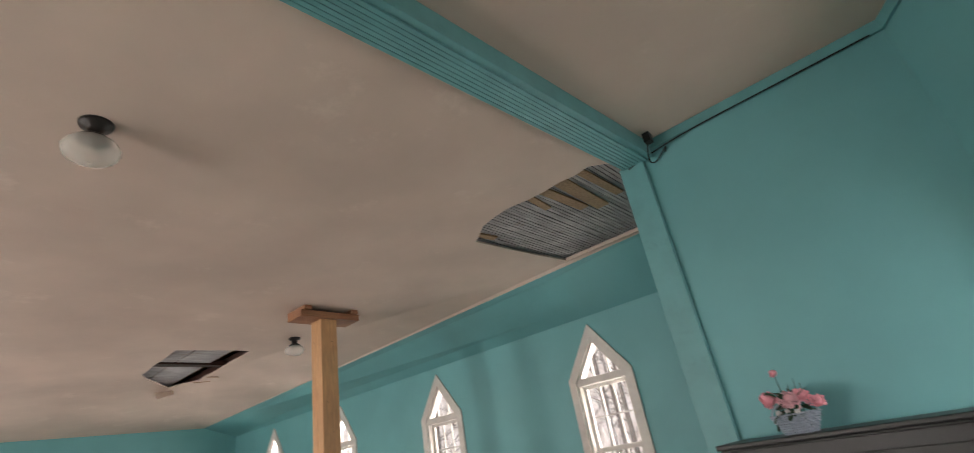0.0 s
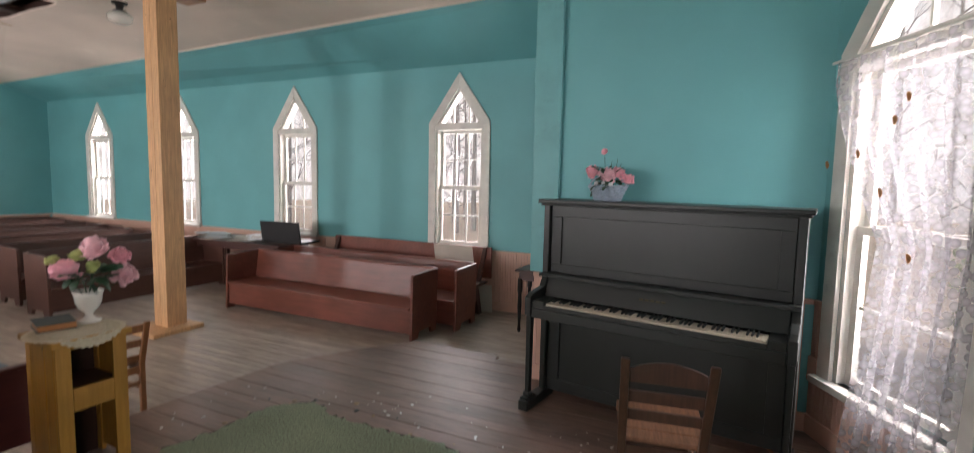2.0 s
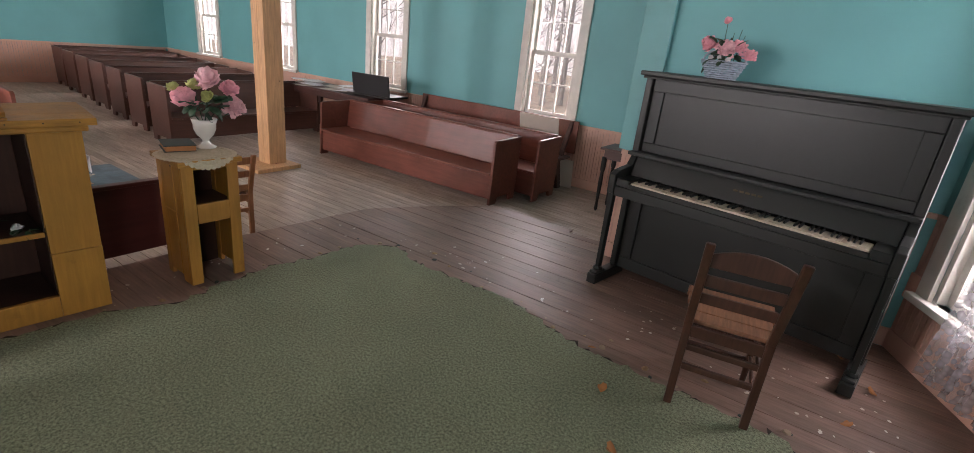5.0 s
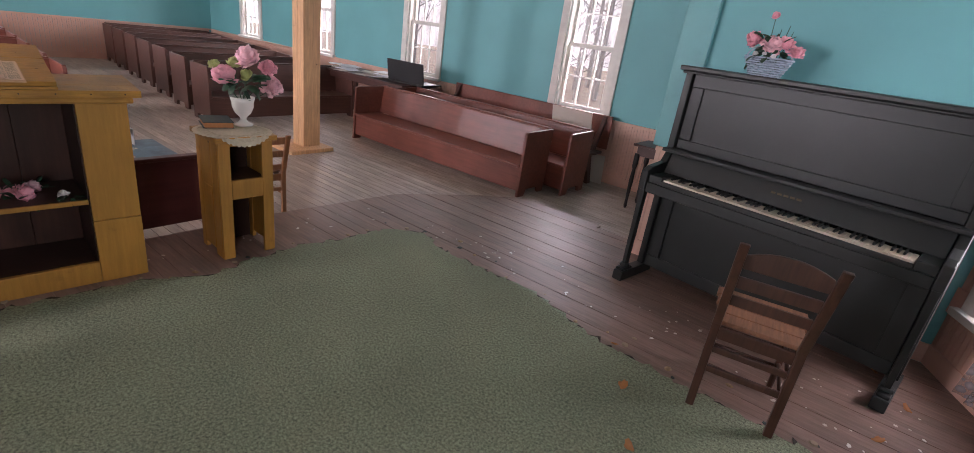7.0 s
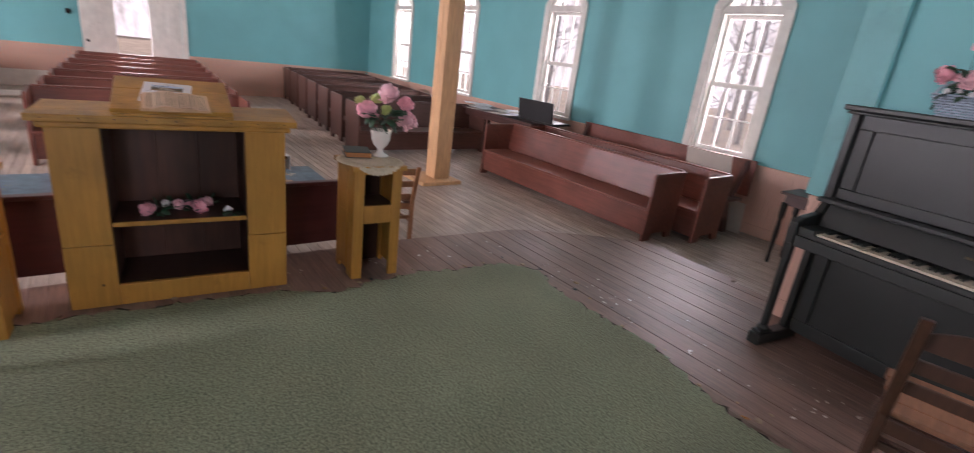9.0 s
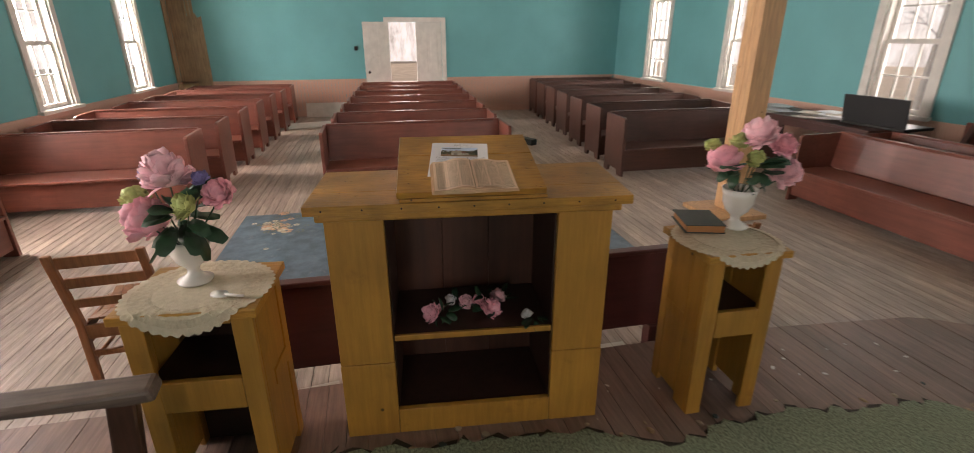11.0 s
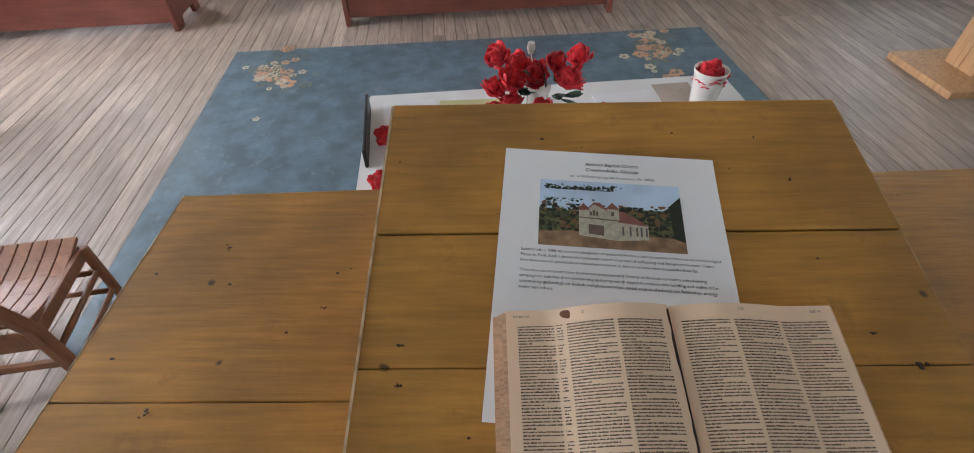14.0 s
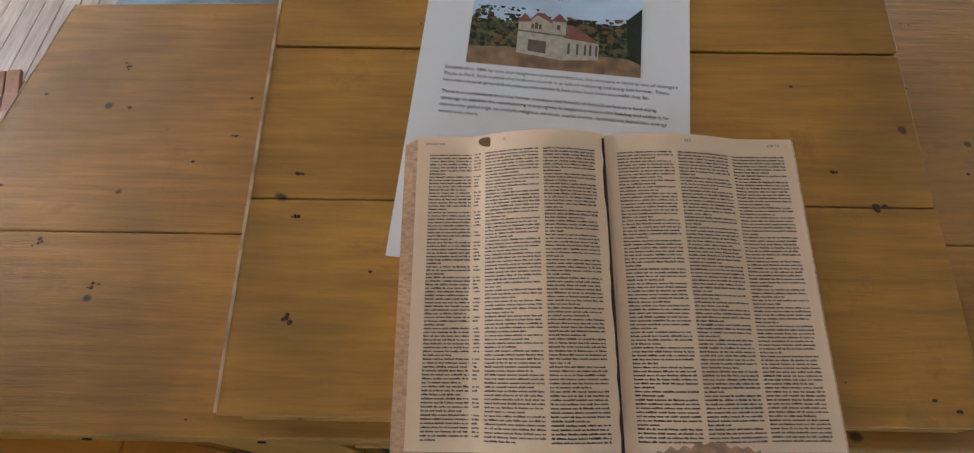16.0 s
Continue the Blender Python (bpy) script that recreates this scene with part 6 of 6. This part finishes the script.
lathe(bm, [(0.008, 0), (0.012, 0.015), (0.009, 0.03)], 8, pose(-0.03, -0.02, 0.205))
rod(bm, (0, 0, 0.08), (-0.03, -0.02, 0.205), 0.002, None, 5)
part("bud", bm, CERAM, roses, "pale closed bud")
for k, (x, y) in enumerate(((-1.125, -0.335), (-0.919, -0.335))):
    fr = thing("fallen_rose", "red silk rose lying on the communion table cloth", "flower", pose(x, y, ZT + 0.003), "fallen roses")
    blossom("blossom", 0.036, fr, pose(0, 0, 0.018, 40, 20, 70 * k), RED, 270 + k, 3)
cup = thing("cup", "white scalloped cup holding a red silk rose", "cup", pose(-1.20, 0.61, ZT))
bm = bmesh.new()
lathe(bm, [(0.034, 0), (0.038, 0.02), (0.046, 0.11), (0.05, 0.125), (0.046, 0.124), (0.04, 0.09), (0.03, 0.02)], 20)
part("cup", bm, CERAM, cup, "", 0.0, True)
blossom("blossom", 0.055, cup, pose(0, 0, 0.10), RED, 260, 3)

bm = bmesh.new()
slab(bm, [(-3.50, -1.64), (-1.0, -1.64), (-1.0, 1.74), (-3.48, 1.76)], NF + 0.0005, NF + 0.004)
lino = tagged(finish("floor_mat", bm, LINO), "worn blue linoleum mat with faded orange flowers in its corners", "mat")
rnd = random.Random(9)
PRINTS = [mat("faded_orange_print", (0.62, 0.34, 0.20), 0.5, dark=0.6, scale=30, amount=0.8, spots=0.5, spot_col=(0.16, 0.19, 0.22), spot_scale=18),
          mat("faded_cream_print", (0.60, 0.50, 0.36), 0.5, dark=0.6, scale=30, amount=0.8, spots=0.5, spot_col=(0.16, 0.19, 0.22), spot_scale=18),
          mat("faded_leaf_print", (0.20, 0.20, 0.12), 0.5, dark=0.6, scale=30, amount=0.8, spots=0.6, spot_col=(0.14, 0.19, 0.22), spot_scale=18)]
for cx, cy in ((-3.14, -1.28), (-3.22, 1.32), (-1.4, -1.25), (-1.4, 1.3)):
    for j, print_mat in enumerate(PRINTS):
        bm = bmesh.new()
        for _ in (20, 16, 26)[j] * (0,):
            x, y, r = cx + rnd.gauss(0, 0.16), cy + rnd.gauss(0, 0.10), rnd.uniform(0.03, 0.065) * (1, 0.7, 0.8)[j]
            for k in range(5):
                a = 2 * math.pi * k / 5 + x * 9
                petal_w = 0.42 if j < 2 else 0.24
                lathe(bm, [(r * petal_w, 0), (r * petal_w * 0.95, 0.0004)], 7, pose(x + 0.6 * r * math.cos(a), y + 0.6 * r * math.sin(a), NF + 0.0042 + 0.0005 * j + 0.00003 * k))
        part("flower_print", bm, print_mat, lino, "faded flower print")["kind"] = "stuff"

# ---- carpet on the platform ----
CARP = ragged([(0.10, -1.9), (0.09, -0.9), (0.04, -0.5), (0.09, -0.05), (0.14, 0.47), (0.29, 0.74), (0.22, 0.97), (0.205, 1.28), (0.27, 1.6), (0.30, 1.98), (0.52, 2.14), (0.82, 2.05), (1.23, 2.05), (1.51, 2.08), (1.81, 1.99), (2.08, 1.90), (2.38, 1.92), (2.53, 1.87), (2.78, 1.90), (3.06, 1.88), (3.9, 1.5), (3.95, -0.3), (3.5, -1.9)], 0.035, 0.024, 17)
bm = bmesh.new()
slab(bm, CARP, 0.0045, 0.012)
rug = tagged(finish("carpet", bm, CARPET), "worn green pile carpet with ragged torn edges on the platform", "carpet")
bm = bmesh.new()
rnd = random.Random(19)
slab(bm, [(x + rnd.uniform(-0.035, 0.012), y + rnd.uniform(-0.012, 0.035)) for x, y in CARP], 0.0005, 0.004)
part("torn_backing", bm, mat("dark_carpet_backing", (0.045, 0.035, 0.024), 0.95, dark=0.5, scale=40, amount=0.7, bump=0.6), rug, "dark crumbling backing along the torn edge")
rnd = random.Random(23)
for k in range(150):
    a = rnd.choice(CARP[20:-60])
    bm = bmesh.new()
    r = rnd.uniform(0.006, 0.02)
    lathe(bm, [(r, 0), (r * rnd.uniform(0.5, 0.9), r * 0.35)], 6, Matrix.Diagonal((rnd.uniform(0.7, 1.8), 1, 1, 1)))
    d = finish("debris", bm, rnd.choice((SOIL, BROWNBD, GREENBK)))
    d.matrix_world = pose(a[0] + rnd.gauss(-0.02, 0.06), a[1] + rnd.gauss(0.05, 0.09), 0.0005, 0, 0, rnd.uniform(0, 360))
    tagged(d, "crumb of dirt by the carpet edge", "debris", "floor debris")
rnd = random.Random(29)
for k in range(110):
    bm = bmesh.new()
    r = rnd.uniform(0.003, 0.011)
    lathe(bm, [(r, 0), (r * 0.8, 0.0015)], 5, Matrix.Diagonal((rnd.uniform(0.6, 2.0), 1, 1, 1)))
    d = finish("paint_flake", bm, CARD if k % 3 else WHITE)
    x, y = (rnd.uniform(0.4, 3.3), rnd.uniform(2.15, 2.62)) if k < 60 else (rnd.uniform(2.9, 3.6), rnd.uniform(1.9, 2.6)) if k < 85 else (rnd.uniform(-0.2, 0.1), rnd.uniform(0.5, 2.2))
    d.matrix_world = pose(x, y, 0.0002, 0, 0, rnd.uniform(0, 360))
    tagged(d, "small pale flake of paint on the floorboards", "flake", "paint flakes")
LEAFD = mat("dry_leaf", (0.42, 0.17, 0.05), 0.7, dark=0.6, scale=30)
for k, (x, y, z) in enumerate(((2.35, 1.62, 0.012), (2.55, 1.3, 0.012), (2.9, 1.2, 0.012), (2.15, 1.95, 0.012), (3.3, 2.2, 0.001), (1.75, 2.95, 0.001), (3.45, 2.6, 0.001), (3.3, 2.9, 0.001))):
    bm = bmesh.new()
    petal(bm, Matrix(), 0.05, 0.035, 0.5)
    petal(bm, pose(0, 0.01, 0, 0, 0, 50), 0.035, 0.02, 0.4)
    d = finish("dry_leaf", bm, LEAFD, 0.0, True)
    sol = d.modifiers.new("thick", "SOLIDIFY")
    sol.thickness = 0.0008
    d.matrix_world = pose(x, y, z + 0.001, 0, 0, 70 * k)
    tagged(d, "curled dry orange-brown leaf on the floor", "leaf", "dry leaves")

# ---- things by the window wall ----
wb = thing("wall_bench", "long dark brown bench standing against the wainscot", "bench", pose(-2.35, 5.18, NF))
boxpart("seat", (0.0, 2.62, -0.12, 0.26, 0.40, 0.43), PEWDARK, wb, "", 0.006)
boxpart("backrest", (0.0, 2.62, 0.36, 0.385, 0.44, 0.85), PEW, wb, "", 0.005, pose(0, 0, 0, 0, 0, 0))
for x in (0.06, 2.5):
    bm = bmesh.new()
    prism(bm, [(-0.12, 0.0), (-0.04, 0.0), (0.09, 0.2), (0.16, 0.0), (0.25, 0.0), (0.13, 0.4), (0.20, 0.4), (0.40, 0.84), (0.35, 0.84), (0.15, 0.43), (-0.06, 0.4), (0.02, 0.2)], 0.05, pose(x + 0.05, 0, 0, 0, 0, 90))
    part("end_frame", bm, PEWDARK, wb, "", 0.004)
cb = thing("cardboard_sheet", "pale cardboard sheet leaning over the bench back", "cardboard", pose(-0.20, 5.43, NF + 0.43, 14, 0, 0))
boxpart("sheet", (-0.27, 0.30, -0.01, 0.0, 0, 0.46), CARD, cb, "", 0.001)
cb2 = thing("cardboard_sheet", "pale cardboard sheet standing on the floor against the wall", "cardboard", pose(0.17, 5.52, NF, 6, 0, 0))
boxpart("sheet", (-0.14, 0.14, -0.008, 0.0, 0, 0.37), CARD, cb2, "", 0.001)

st = thing("side_table", "small dark turned-leg table beside the arch", "table", pose(1.12, 5.05, NF))
for x in (-0.19, 0.19):
    for y in (-0.16, 0.16):
        bm = bmesh.new()
        lathe(bm, [(0.012, 0), (0.02, 0.03), (0.016, 0.1), (0.024, 0.32), (0.018, 0.45), (0.028, 0.48), (0.028, 0.62)], 12, pose(x, y, 0))
        part("leg", bm, IRON, st, "", 0.0, True)
boxpart("apron", (-0.2, 0.2, -0.17, 0.17, 0.60, 0.70), PEWDARK, st, "", 0.004)
boxpart("tabletop", (-0.24, 0.24, -0.21, 0.21, 0.701, 0.725), PEWDARK, st, "", 0.005)

lt = thing("desk_table", "old dark table under the window, littered with papers", "table", pose(-3.72, 5.15, NF))
boxpart("tabletop", (-1.0, 1.0, -0.36, 0.36, 0.70, 0.73), PEWDARK, lt, "", 0.005)
boxpart("apron", (-0.92, 0.92, -0.30, 0.30, 0.60, 0.699), PEWDARK, lt, "", 0.003)
for x in (-0.9, 0.9):
    for y in (-0.28, 0.28):
        boxpart("leg", (x - 0.03, x + 0.03, y - 0.03, y + 0.03, 0, 0.599), PEWDARK, lt, "", 0.004)
rnd = random.Random(44)
for k in range(24):
    p = boxpart("paper", (-0.11, 0.11, -0.14, 0.14, 0, 0.0025), rnd.choice((PAPER, CARD, PAPER)), None, "", 0.0)
    p.matrix_world = pose(-3.72 + rnd.uniform(-0.85, 0.6), 5.03 + rnd.uniform(-0.18, 0.22), NF + 0.7305 + 0.003 * k, 0, 0, rnd.uniform(0, 90))
    tagged(p, "loose sheet of paper on the window table", "paper", "papers by the window")
lap = thing("laptop", "open black laptop seen from behind on the window table", "laptop", pose(-2.92, 5.22, NF + 0.7305, 0, 0, 4))
boxpart("base", (-0.36, 0.36, -0.22, 0.22, 0, 0.03), IRON, lap, "", 0.005)
boxpart("lid", (-0.36, 0.36, -0.012, 0.012, 0, 0.30), mat("matte_black", (0.012, 0.012, 0.013), 0.5), lap, "matte black lid", 0.006, pose(0, -0.20, 0.03, 8, 0, 0))

# ---- odds on the nave floor ----
wbd = boxpart("white_board", (-0.35, 0.35, -0.55, 0.55, 0, 0.02), WHITE, None, "", 0.002)
wbd.matrix_world = pose(-9.2, -1.50, NF + 0.001, 0, 0, 12)
tagged(wbd, "white board lying flat on the floor by the entrance", "board")
gb = boxpart("toolbox", (-0.22, 0.22, -0.06, 0.06, 0, 0.10), GREENBK, None, "", 0.006)
gb.matrix_world = pose(-6.45, 2.12, NF, 0, 0, 24)
tagged(gb, "small dark green box on the floor between pews", "box")
for k, (x, y, z0) in enumerate(((-0.58, 0.86, 0.0), (-0.55, -0.72, 0.0), (-0.56, -1.0, 0.0))):
    p = boxpart("paper", (-0.08, 0.08, -0.14, 0.14, 0, 0.003), CARD, None, "", 0.0)
    p.matrix_world = pose(x, y, NF + 0.001, 0, 0, 8 * k)
    tagged(p, "pale sheet lying on the floor beneath the rail", "paper", "papers on the floor")

# ---- lace curtain on the chancel window ----
cur = thing("curtain", "torn white lace curtain hung across the chancel window, one side slipped", "curtain", MA @ pose(0.575, -0.035, 0))
bm = bmesh.new()
NX, NZ = 60, 50
grid = []
for i in range(NZ + 1):
    f = i / NZ
    row = []
    for k in range(NX + 1):
        g = k / NX
        left = -0.44 + 0.44 * min(1.0, max(0.0, (f - 0.06) / 0.40)) ** 1.3 - 0.10 * max(0.0, f - 0.5)
        x = left + (0.50 - left) * g
        z = 2.25 - 2.12 * f
        y = -0.035 - 0.03 * math.sin(g * 34 + 1.5 * f) * (0.4 + 0.6 * f) - 0.015 * math.sin(g * 71 + 3 * f) - 0.10 * f * f
        row.append(bm.verts.new((x, y, z)))
    grid.append(row)
for a, b in zip(grid, grid[1:]):
    for k in range(NX):
        bm.faces.new((a[k], a[k + 1], b[k + 1], b[k]))
part("panel", bm, GAUZE, cur, "white lace panel with worn flowers", 0.0, True)
bm = bmesh.new()
rod(bm, (-0.50, -0.03, 2.262), (0.52, -0.03, 2.262), 0.009, None, 8)
part("rod", bm, WHITE, cur, "white curtain rod")
for k, (x, z) in enumerate(((-0.40, 1.65), (-0.17, 1.70), (0.05, 1.85), (0.12, 1.95), (0.0, 1.5), (0.2, 1.2))):
    bm = bmesh.new()
    petal(bm, pose(0, 0, 0, 80, 0, 0), 0.045, 0.03, 0.3)
    d = part("leaf", bm, LEAFD, cur, "dry leaf caught in the lace")
    sol = d.modifiers.new("thick", "SOLIDIFY")
    sol.thickness = 0.0008
    d.location = (x, -0.085, z)

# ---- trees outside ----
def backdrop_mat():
    m = bpy.data.materials.new("glowing_woods")
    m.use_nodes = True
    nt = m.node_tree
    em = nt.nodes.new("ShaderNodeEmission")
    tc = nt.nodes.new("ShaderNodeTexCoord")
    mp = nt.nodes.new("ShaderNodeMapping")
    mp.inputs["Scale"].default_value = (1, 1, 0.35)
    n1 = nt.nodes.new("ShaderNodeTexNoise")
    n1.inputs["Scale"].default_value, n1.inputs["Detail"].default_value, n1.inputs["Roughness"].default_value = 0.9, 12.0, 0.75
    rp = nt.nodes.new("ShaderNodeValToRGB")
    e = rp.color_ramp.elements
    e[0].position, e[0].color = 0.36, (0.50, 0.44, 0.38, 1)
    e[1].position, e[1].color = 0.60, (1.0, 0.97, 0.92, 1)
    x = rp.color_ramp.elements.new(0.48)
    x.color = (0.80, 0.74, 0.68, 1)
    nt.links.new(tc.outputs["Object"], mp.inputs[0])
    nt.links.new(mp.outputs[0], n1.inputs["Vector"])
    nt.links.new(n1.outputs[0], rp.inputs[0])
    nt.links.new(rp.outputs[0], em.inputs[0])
    # the woods emit light themselves, in place of daylight falling on them
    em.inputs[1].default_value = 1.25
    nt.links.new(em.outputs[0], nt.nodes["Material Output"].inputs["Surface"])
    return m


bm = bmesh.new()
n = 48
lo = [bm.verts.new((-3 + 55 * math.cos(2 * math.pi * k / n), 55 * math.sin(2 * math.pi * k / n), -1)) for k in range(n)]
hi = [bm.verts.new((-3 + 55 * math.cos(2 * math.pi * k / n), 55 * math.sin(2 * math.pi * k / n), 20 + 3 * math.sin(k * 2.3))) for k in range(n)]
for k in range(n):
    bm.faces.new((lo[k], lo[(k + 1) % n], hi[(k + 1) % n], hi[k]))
structure("backdrop", bm, backdrop_mat(), "self-lit backdrop of hazy winter woods in the distance")


def tree(m, seed):
    rnd = random.Random(seed)
    o = thing("tree", "bare grey winter tree with thin forking limbs", "tree", m, "trees outside")
    bm = bmesh.new()
    rod(bm, (0, 0, 0), (0.1, 0.05, 4.5), 0.14, 0.09, 8)
    rod(bm, (0.1, 0.05, 4.5), (0.0, 0.2, 9.0), 0.09, 0.03, 8)
    part("trunk", bm, BARK, o)
    bm = bmesh.new()

    def grow(p, d, l, r, depth):
        q = p + d * l
        rod(bm, p, q, r, r * 0.6, 5)
        if depth:
            for _ in range(3):
                nd = (d + Vector((rnd.gauss(0, 0.5), rnd.gauss(0, 0.5), rnd.gauss(0.1, 0.35)))).normalized()
                grow(q, nd, l * rnd.uniform(0.55, 0.8), r * 0.55, depth - 1)

    for k in range(9):
        a = rnd.uniform(0, 6.28)
        z = rnd.uniform(0.6, 7.5)
        grow(Vector((0.05, 0.05, z)), Vector((math.cos(a), math.sin(a), 0.6)).normalized(), rnd.uniform(0.7, 1.3), 0.035, 3)
    part("limbs", bm, BARK, o)
    return o


protos = [tree(pose(-3.5, 19.0, -0.9), 1), tree(pose(-8.0, 21.5, -0.9, 0, 0, 90), 2)]
rnd = random.Random(77)
for k in range(34):
    x = rnd.uniform(-16, 14)
    y = rnd.choice((1, 1, -1)) * rnd.uniform(17, 32)
    if k > 26:
        x, y = rnd.uniform(12, 22), rnd.uniform(-3, 16)
    copy_thing(protos[k % 2], pose(x, y, -0.9, 0, 0, rnd.uniform(0, 360)))


def bush(m, seed):
    rnd = random.Random(seed)
    o = thing("bush", "sunlit yellow-green bush outside the chancel window", "bush", m, "bushes outside")
    bm = bmesh.new()
    for _ in range(1500):
        d = Vector((rnd.gauss(0, 1), rnd.gauss(0, 1), rnd.gauss(0, 1)))
        d = d.normalized() * rnd.uniform(0.4, 1.0)
        petal(bm, Matrix.Translation((d.x * 1.3, d.y * 1.3, 1.2 + d.z * 1.3)) @ Euler((rnd.uniform(0, 6), rnd.uniform(0, 6), rnd.uniform(0, 6))).to_matrix().to_4x4(), 0.14, 0.09, 0.4)
    part("leaves", bm, mat("yellow_green_leaf", (0.22, 0.26, 0.07), 0.6, dark=0.5, scale=3, amount=0.8), o)
    bm = bmesh.new()
    for k in range(7):
        rod(bm, (0, 0, 0), (math.cos(k) * 0.7, math.sin(k) * 0.7, 1.6), 0.03, 0.01, 5)
    part("stems", bm, BARK, o)
    return o


b0 = bush(pose(7.2, 5.2, -0.9), 3)
for x, y in ((8.3, 3.2), (6.8, 7.6), (9.5, 6.0), (10.2, 1.8)):
    copy_thing(b0, pose(x, y, -0.9, 0, 0, 40 * x))

# ---- floorboards ----
PLATFORM = bpy.data.objects["platform"]


def span(y):
    """Where the platform's outline is crossed at y."""
    xs = []
    for i, (x0, y0) in enumerate(PLAT):
        x1, y1 = PLAT[(i + 1) % len(PLAT)]
        if (y0 <= y < y1) or (y1 <= y < y0):
            xs.append(x0 + (x1 - x0) * (y - y0) / (y1 - y0))
    return (min(xs), max(xs)) if len(xs) > 1 else None


y, k = YCL - 0.6, 0
while y < 3.70:
    a, b = span(y + 0.002), span(y + 0.086)
    if a and b:
        bm = bmesh.new()
        lift = 0.0012 * math.sin(k * 2.7)
        cut = 1.2 + 0.9 * math.sin(k * 5.1)
        for x0a, x1a, x0b, x1b in ((a[0] - 0.012, cut - 0.001, b[0] - 0.012, cut - 0.001), (cut + 0.001, a[1], cut + 0.001, b[1])):
            if x1a - x0a > 0.05 and x1b - x0b > 0.05:
                slab(bm, [(x0a, y + 0.0012), (x1a, y + 0.0012), (x1b, y + 0.0868), (x0b, y + 0.0868)], -0.021, -0.0015 + lift)
        part("plank", bm, PLATW, PLATFORM)
    y += 0.088
    k += 1

FLOOR = tagged(new("floor"), "bare worn tongue-and-groove floorboards of the nave", "", "", "structure")
FLOOR.location = (0, 0, NF)
rnd = random.Random(5)
meshes = {}
y = YL
while y < YR:
    x, w = XB, 0.083
    cut = rnd.choice((3.6, 4.4, 5.3, 6.1, 7.0))
    for x0, x1 in ((XB, XB + cut), (XB + cut, XC)):
        key = round(x1 - x0, 2)
        if key not in meshes:
            bm = bmesh.new()
            box(bm, 0.001, key - 0.001, 0.0022, w - 0.0022, -0.021, -0.001)
            bmesh.ops.recalc_face_normals(bm, faces=bm.faces)
            meshes[key] = bpy.data.meshes.new("plank")
            bm.to_mesh(meshes[key])
            bm.free()
            meshes[key].materials.append(NAVEW)
        ob = new("plank", meshes[key])
        ob.parent = FLOOR
        ob.location = (x0, y, rnd.uniform(-0.0012, 0.0008))
    y += w
